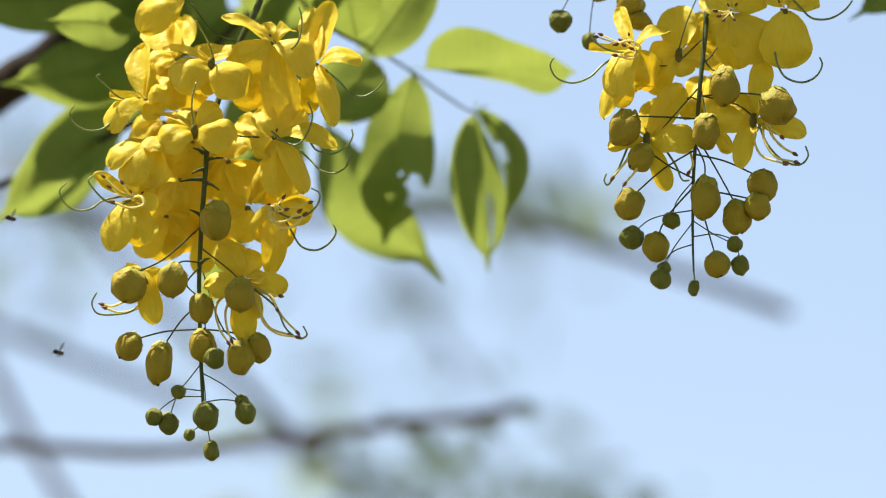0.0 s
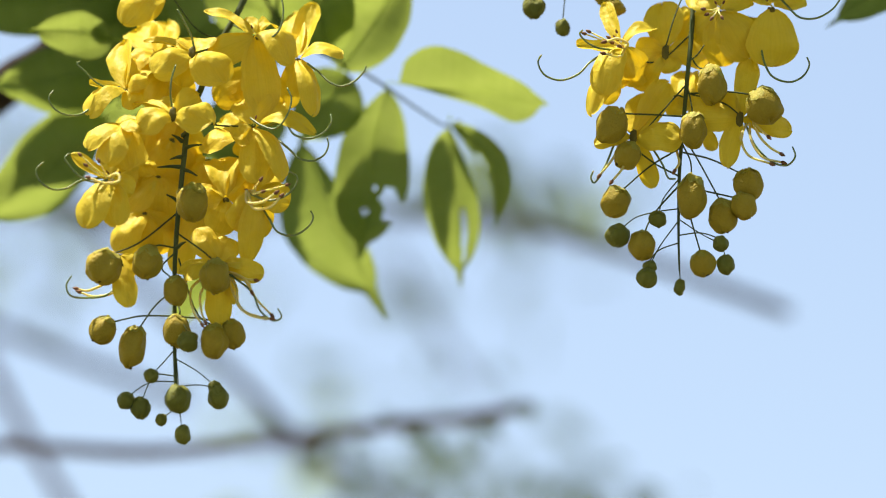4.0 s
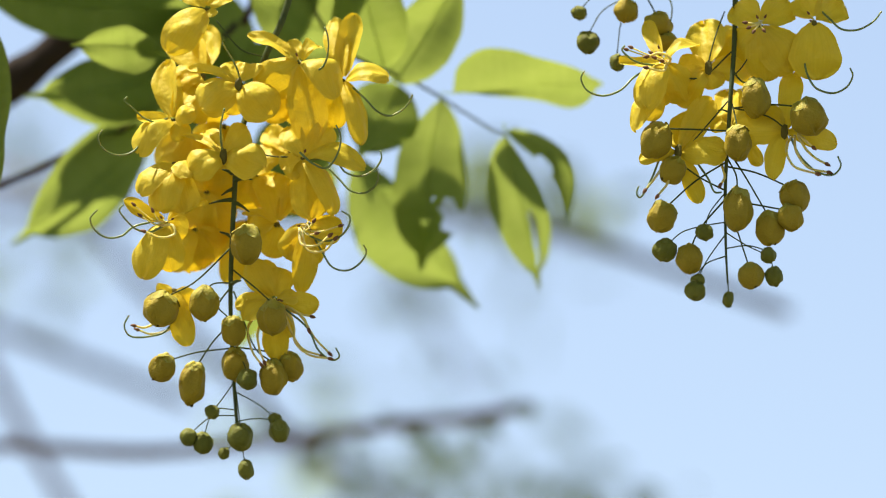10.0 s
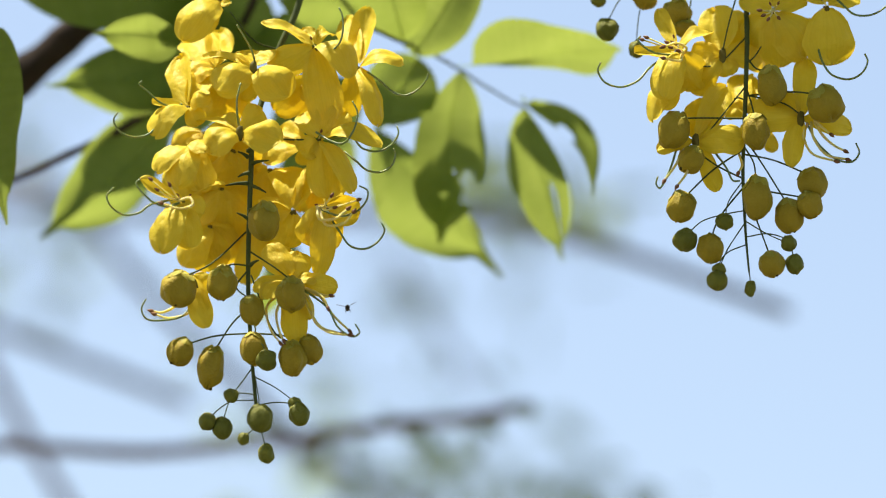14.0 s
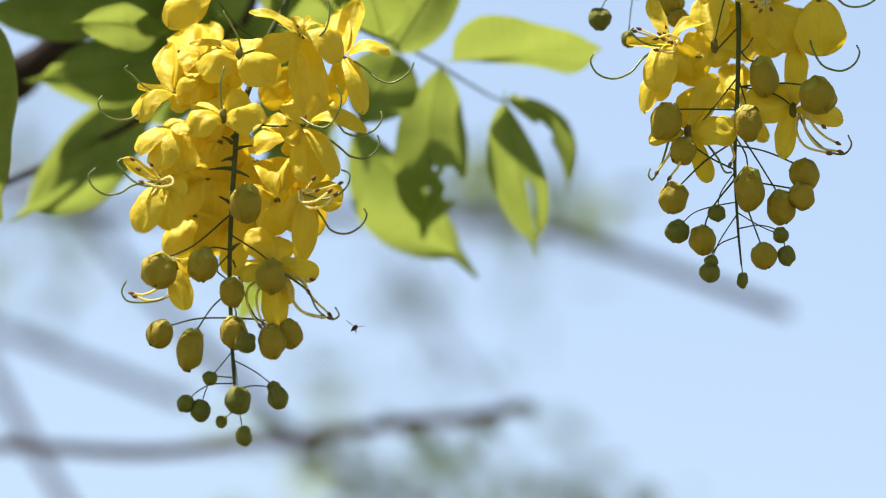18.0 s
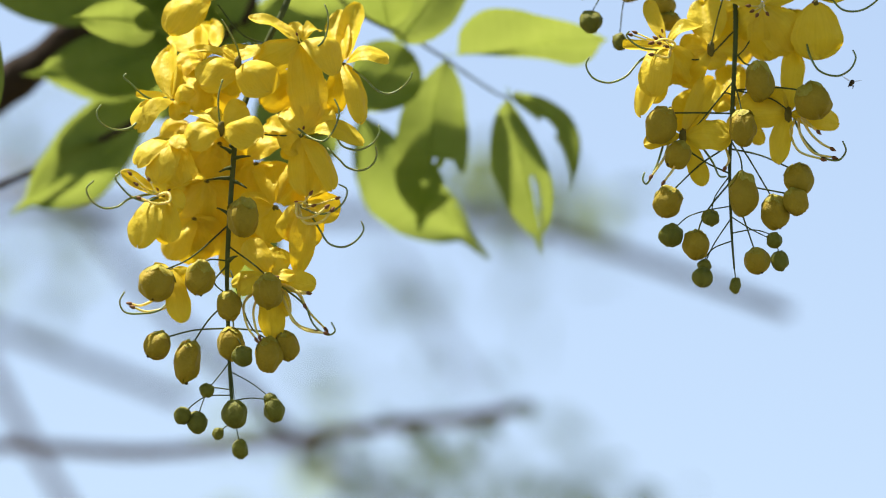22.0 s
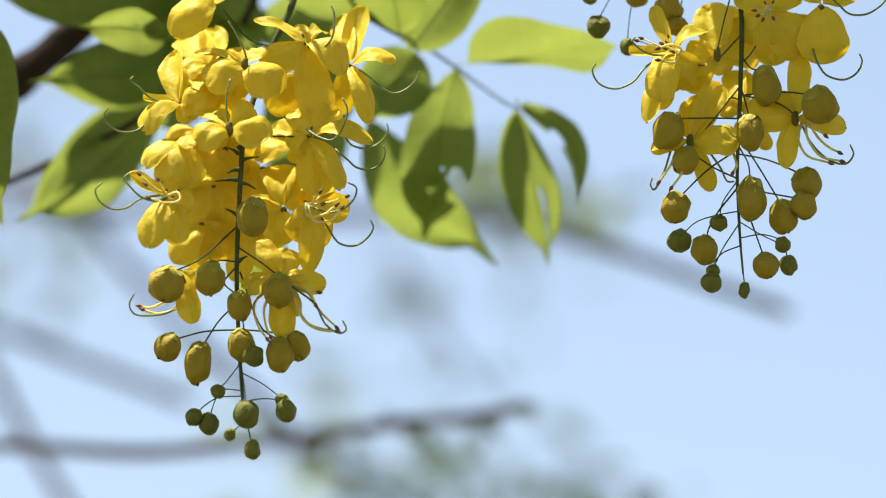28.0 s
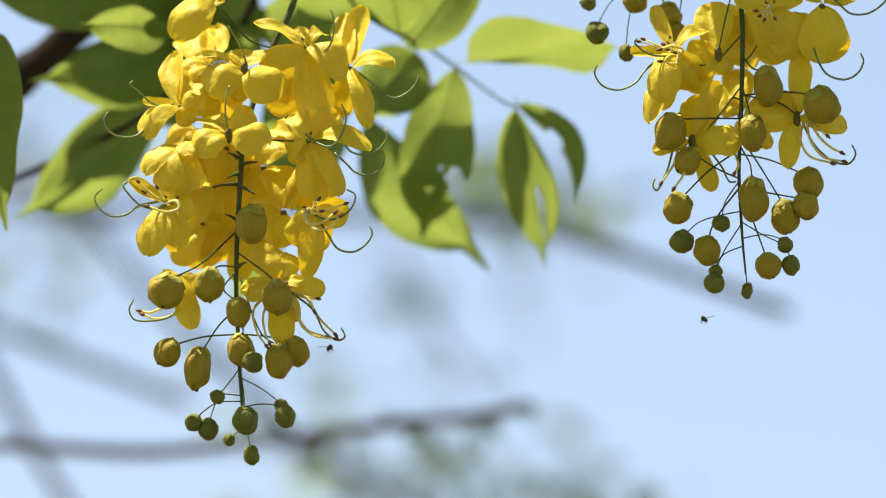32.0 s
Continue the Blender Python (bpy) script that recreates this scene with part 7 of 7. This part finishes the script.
    walk(blades["M2"], [
        (0, pose(0.0049, 0.0087, 0.0048, 0, -3.2, 0)), (1, pose(0.0049, 0.0087, 0.0048, 0, 1.1, 0)), (2, pose(0.0049, 0.0087, 0.0048, 0, 1.0, 0)),
        (3, pose(0.0049, 0.0087, 0.0048, 0, -0.4, 0)), (6, pose(0.0049, 0.0087, 0.0048, 0, -0.9, 0)), (7, pose(0.0049, 0.0087, 0.0048, 0, -0.1, 0)),
        (8, pose(0.0049, 0.0087, 0.0048, 0, -5.0, 0)), (9, pose(0.0049, 0.0087, 0.0048, 0, 2.0, 0)), (10, pose(0.0049, 0.0087, 0.0048, 0, 1.3, 0)),
        (11, pose(0.0049, 0.0087, 0.0048, 0, 1.1, 0)), (12, pose(0.0049, 0.0087, 0.0048, 0, 0.1, 0)), (13, pose(0.0049, 0.0087, 0.0048, 0, 3.4, 0)),
        (14, pose(0.0049, 0.0087, 0.0048, 0, 1.0, 0)), (17, pose(0.0049, 0.0087, 0.0048, 0, 3.4, 0)), (18, pose(0.0049, 0.0087, 0.0048, 0, -1.3, 0)),
        (19, pose(0.0049, 0.0087, 0.0048, 0, 0.0, 0)), (20, pose(0.0049, 0.0087, 0.0048, 0, -0.4, 0)), (21, pose(0.0049, 0.0087, 0.0048, 0, -0.4, 0)),
        (22, pose(0.0049, 0.0087, 0.0048, 0, -0.8, 0)), (23, pose(0.0049, 0.0087, 0.0048, 0, -0.4, 0)), (24, pose(0.0049, 0.0087, 0.0048, 0, -0.4, 0)),
        (25, pose(0.0049, 0.0087, 0.0048, 0, -0.4, 0)), (28, pose(0.0049, 0.0087, 0.0048, 0, 0.0, 0)), (29, pose(0.0049, 0.0087, 0.0048, 0, 1.4, 0)),
        (30, pose(0.0049, 0.0087, 0.0048, 0, -0.3, 0)), (31, pose(0.0049, 0.0087, 0.0048, 0, -0.1, 0)), (32, pose(0.0049, 0.0087, 0.0048, 0, -0.2, 0)),
    ])
    walk(blades["M3"], [
        (0, pose(0.0075, 0.0008, 0.0334, 0, -2.9, 0)), (1, pose(0.0075, 0.0008, 0.0334, 0, 2.9, 0)), (3, pose(0.0075, 0.0008, 0.0334, 0, 0.0, 0)),
        (6, pose(0.0075, 0.0008, 0.0334, 0, 0.0, 0)), (8, pose(0.0075, 0.0008, 0.0334, 0, 0.0, 0)), (9, pose(0.0075, 0.0008, 0.0334, 0, 5.7, 0)),
        (10, pose(0.0075, 0.0008, 0.0334, 0, 5.7, 0)), (11, pose(0.0075, 0.0008, 0.0334, 0, -2.3, 0)), (12, pose(0.0075, 0.0008, 0.0334, 0, 4.3, 0)),
        (13, pose(0.0075, 0.0008, 0.0334, 0, 14.3, 0)), (14, pose(0.0075, 0.0008, 0.0334, 0, 5.7, 0)), (17, pose(0.0075, 0.0008, 0.0334, 0, 8.0, 0)),
        (18, pose(0.0075, 0.0008, 0.0334, 0, -6.3, 0)), (19, pose(0.0075, 0.0008, 0.0334, 0, 2.3, 0)), (20, pose(0.0075, 0.0008, 0.0334, 0, 0.0, 0)),
        (22, pose(0.0075, 0.0008, 0.0334, 0, -1.4, 0)), (25, pose(0.0075, 0.0008, 0.0334, 0, 0.0, 0)), (28, pose(0.0075, 0.0008, 0.0334, 0, 2.9, 0)),
        (29, pose(0.0075, 0.0008, 0.0334, 0, 8.6, 0)), (30, pose(0.0075, 0.0008, 0.0334, 0, 0.0, 0)), (32, pose(0.0075, 0.0008, 0.0334, 0, 0.0, 0)),
    ])
    walk(leaf_e, [
        (0, pose(-0.2236, 2.7446, 2.4390)), (3, pose(-0.2261, 2.7446, 2.4390)), (6, pose(-0.2210, 2.7446, 2.4390)),
        (9, pose(-0.2139, 2.7446, 2.4390)), (10, pose(-0.2082, 2.7446, 2.4390)), (11, pose(-0.2073, 2.7446, 2.4416)),
        (12, pose(-0.2044, 2.7446, 2.4390)), (13, pose(-0.2043, 2.7446, 2.4350)), (14, pose(-0.2028, 2.7446, 2.4376)),
        (17, pose(-0.2049, 2.7446, 2.4363)), (18, pose(-0.2052, 2.7446, 2.4390)), (19, pose(-0.2118, 2.7446, 2.4390)),
        (20, pose(-0.2096, 2.7446, 2.4416)), (21, pose(-0.2096, 2.7446, 2.4443)), (22, pose(-0.2117, 2.7446, 2.4470)),
        (23, pose(-0.2097, 2.7446, 2.4483)), (24, pose(-0.2092, 2.7446, 2.4470)), (25, pose(-0.2073, 2.7446, 2.4443)),
        (28, pose(-0.2049, 2.7446, 2.4376)), (29, pose(-0.2029, 2.7446, 2.4390)), (30, pose(-0.2049, 2.7446, 2.4376)),
        (31, pose(-0.2036, 2.7446, 2.4358)), (32, pose(-0.2028, 2.7446, 2.4347)),
    ])
    walk(leaf_t, [
        (0, pose(0.2229, 2.7846, 2.4888)), (1, pose(0.2233, 2.7846, 2.4811)), (2, pose(0.2092, 2.7846, 2.4800)),
        (3, pose(0.2060, 2.7846, 2.4866)), (6, pose(0.2285, 2.7846, 2.4811)), (7, pose(0.2211, 2.7846, 2.4888)),
        (8, pose(0.2344, 2.7846, 2.4789)), (9, pose(0.2462, 2.7846, 2.4811)), (12, pose(0.2488, 2.7846, 2.4811)),
        (20, pose(0.2475, 2.7846, 2.4811)), (32, pose(0.2488, 2.7846, 2.4811)),
    ])
    walk(bees[0], [
        (0.0, pose(-0.168, 2.695, 2.275, 0, -25, -40)), (0.5, pose(-0.139, 2.695, 2.223, 0, 12, -11)), (1.0, pose(-0.156, 2.695, 2.325, 0, -1, 18)),
        (1.5, pose(-0.045, 2.695, 2.292, 0, -14, -33)), (2.0, pose(-0.068, 2.695, 2.297, 0, 23, -4)), (2.5, pose(0.084, 2.695, 2.291, 0, 10, 25)),
        (3.0, pose(0.056, 2.695, 2.346, 0, -3, -26)), (3.5, pose(0.010, 2.695, 2.431, 0, -16, 3)), (4.2, pose(0.130, 2.695, 2.468, 0, 21, 32)),
        (5.0, pose(0.236, 2.695, 2.463, 0, 8, -19)), (9.5, pose(0.234, 2.695, 2.358, 0, -5, 10)), (11.0, pose(0.211, 2.695, 2.230, 0, -18, 39)),
        (11.3, pose(0.004, 2.695, 2.198, 0, 19, -12)), (11.5, pose(-0.044, 2.695, 2.321, 0, 6, 17)), (12.0, pose(-0.047, 2.695, 2.295, 0, -7, -34)),
        (12.5, pose(-0.041, 2.695, 2.308, 0, -20, -5)), (13.0, pose(-0.032, 2.695, 2.318, 0, 17, 24)), (13.5, pose(-0.048, 2.695, 2.291, 0, 4, -27)),
        (14.0, pose(-0.042, 2.695, 2.295, 0, -9, 2)), (14.5, pose(0.006, 2.695, 2.285, 0, -22, 31)), (16.0, pose(-0.021, 2.695, 2.291, 0, 15, -20)),
        (16.5, pose(-0.042, 2.695, 2.311, 0, 2, 9)), (17.0, pose(-0.034, 2.695, 2.328, 0, -11, 38)), (17.5, pose(-0.037, 2.695, 2.305, 0, -24, -13)),
        (18.0, pose(-0.039, 2.695, 2.286, 0, 13, 16)), (18.5, pose(-0.053, 2.695, 2.281, 0, 0, -35)), (18.9, pose(-0.021, 2.695, 2.198, 0, -13, -6)),
        (19.4, pose(-0.023, 2.695, 2.192, 0, 24, 23)), (20.0, pose(-0.037, 2.695, 2.252, 0, 11, -28)), (20.5, pose(0.110, 2.695, 2.297, 0, -2, 1)),
        (21.0, pose(0.046, 2.695, 2.348, 0, -15, 30)), (21.5, pose(0.185, 2.695, 2.379, 0, 22, -21)), (22.0, pose(0.181, 2.695, 2.398, 0, 9, 8)),
        (22.5, pose(0.177, 2.695, 2.384, 0, -4, 37)), (23.0, pose(0.174, 2.695, 2.376, 0, -17, -14)), (23.5, pose(0.215, 2.695, 2.421, 0, 20, 15)),
        (25.0, pose(0.244, 2.695, 2.463, 0, 7, -36)), (27.0, pose(0.130, 2.695, 2.468, 0, -6, -7)), (28.0, pose(-0.055, 2.695, 2.167, 0, -19, 22)),
        (28.3, pose(-0.054, 2.695, 2.205, 0, 18, -29)), (28.5, pose(-0.053, 2.695, 2.264, 0, 5, 0)), (28.8, pose(-0.089, 2.695, 2.190, 0, -8, 29)),
        (30.0, pose(-0.021, 2.695, 2.190, 0, -21, -22)), (30.5, pose(-0.027, 2.695, 2.326, 0, 16, 7)), (31.0, pose(-0.044, 2.695, 2.288, 0, 3, 36)),
        (31.5, pose(-0.041, 2.695, 2.284, 0, -10, -15)), (32.0, pose(-0.050, 2.695, 2.277, 0, -23, 14)),
    ])
    walk(bees[1], [
        (0.0, pose(-0.190, 2.695, 2.336, 0, -25, -40)), (0.4, pose(-0.215, 2.695, 2.327, 0, 12, -11)), (11.0, pose(-0.224, 2.695, 2.256, 0, -1, 18)),
        (11.9, pose(-0.207, 2.695, 2.185, 0, -14, -33)), (12.2, pose(-0.055, 2.695, 2.192, 0, 23, -4)), (12.5, pose(-0.029, 2.695, 2.285, 0, 10, 25)),
        (13.0, pose(-0.050, 2.695, 2.259, 0, -3, -26)), (13.5, pose(0.028, 2.695, 2.185, 0, -16, 3)), (20.4, pose(-0.021, 2.695, 2.185, 0, 21, 32)),
        (21.0, pose(0.013, 2.695, 2.295, 0, 8, -19)), (21.4, pose(0.054, 2.695, 2.453, 0, -5, 10)), (22.3, pose(0.064, 2.695, 2.458, 0, -18, 39)),
        (22.5, pose(0.056, 2.695, 2.422, 0, 19, -12)), (22.8, pose(0.049, 2.695, 2.461, 0, 6, 17)), (25.0, pose(-0.021, 2.695, 2.476, 0, -7, -34)),
        (26.5, pose(-0.248, 2.695, 2.463, 0, -20, -5)), (30.0, pose(-0.223, 2.695, 2.240, 0, 17, 24)), (30.6, pose(-0.209, 2.695, 2.251, 0, 4, -27)),
        (31.0, pose(-0.178, 2.695, 2.263, 0, -9, 2)), (31.5, pose(0.139, 2.695, 2.265, 0, -22, 31)), (32.0, pose(0.115, 2.695, 2.290, 0, 15, -20)),
    ])


motions()
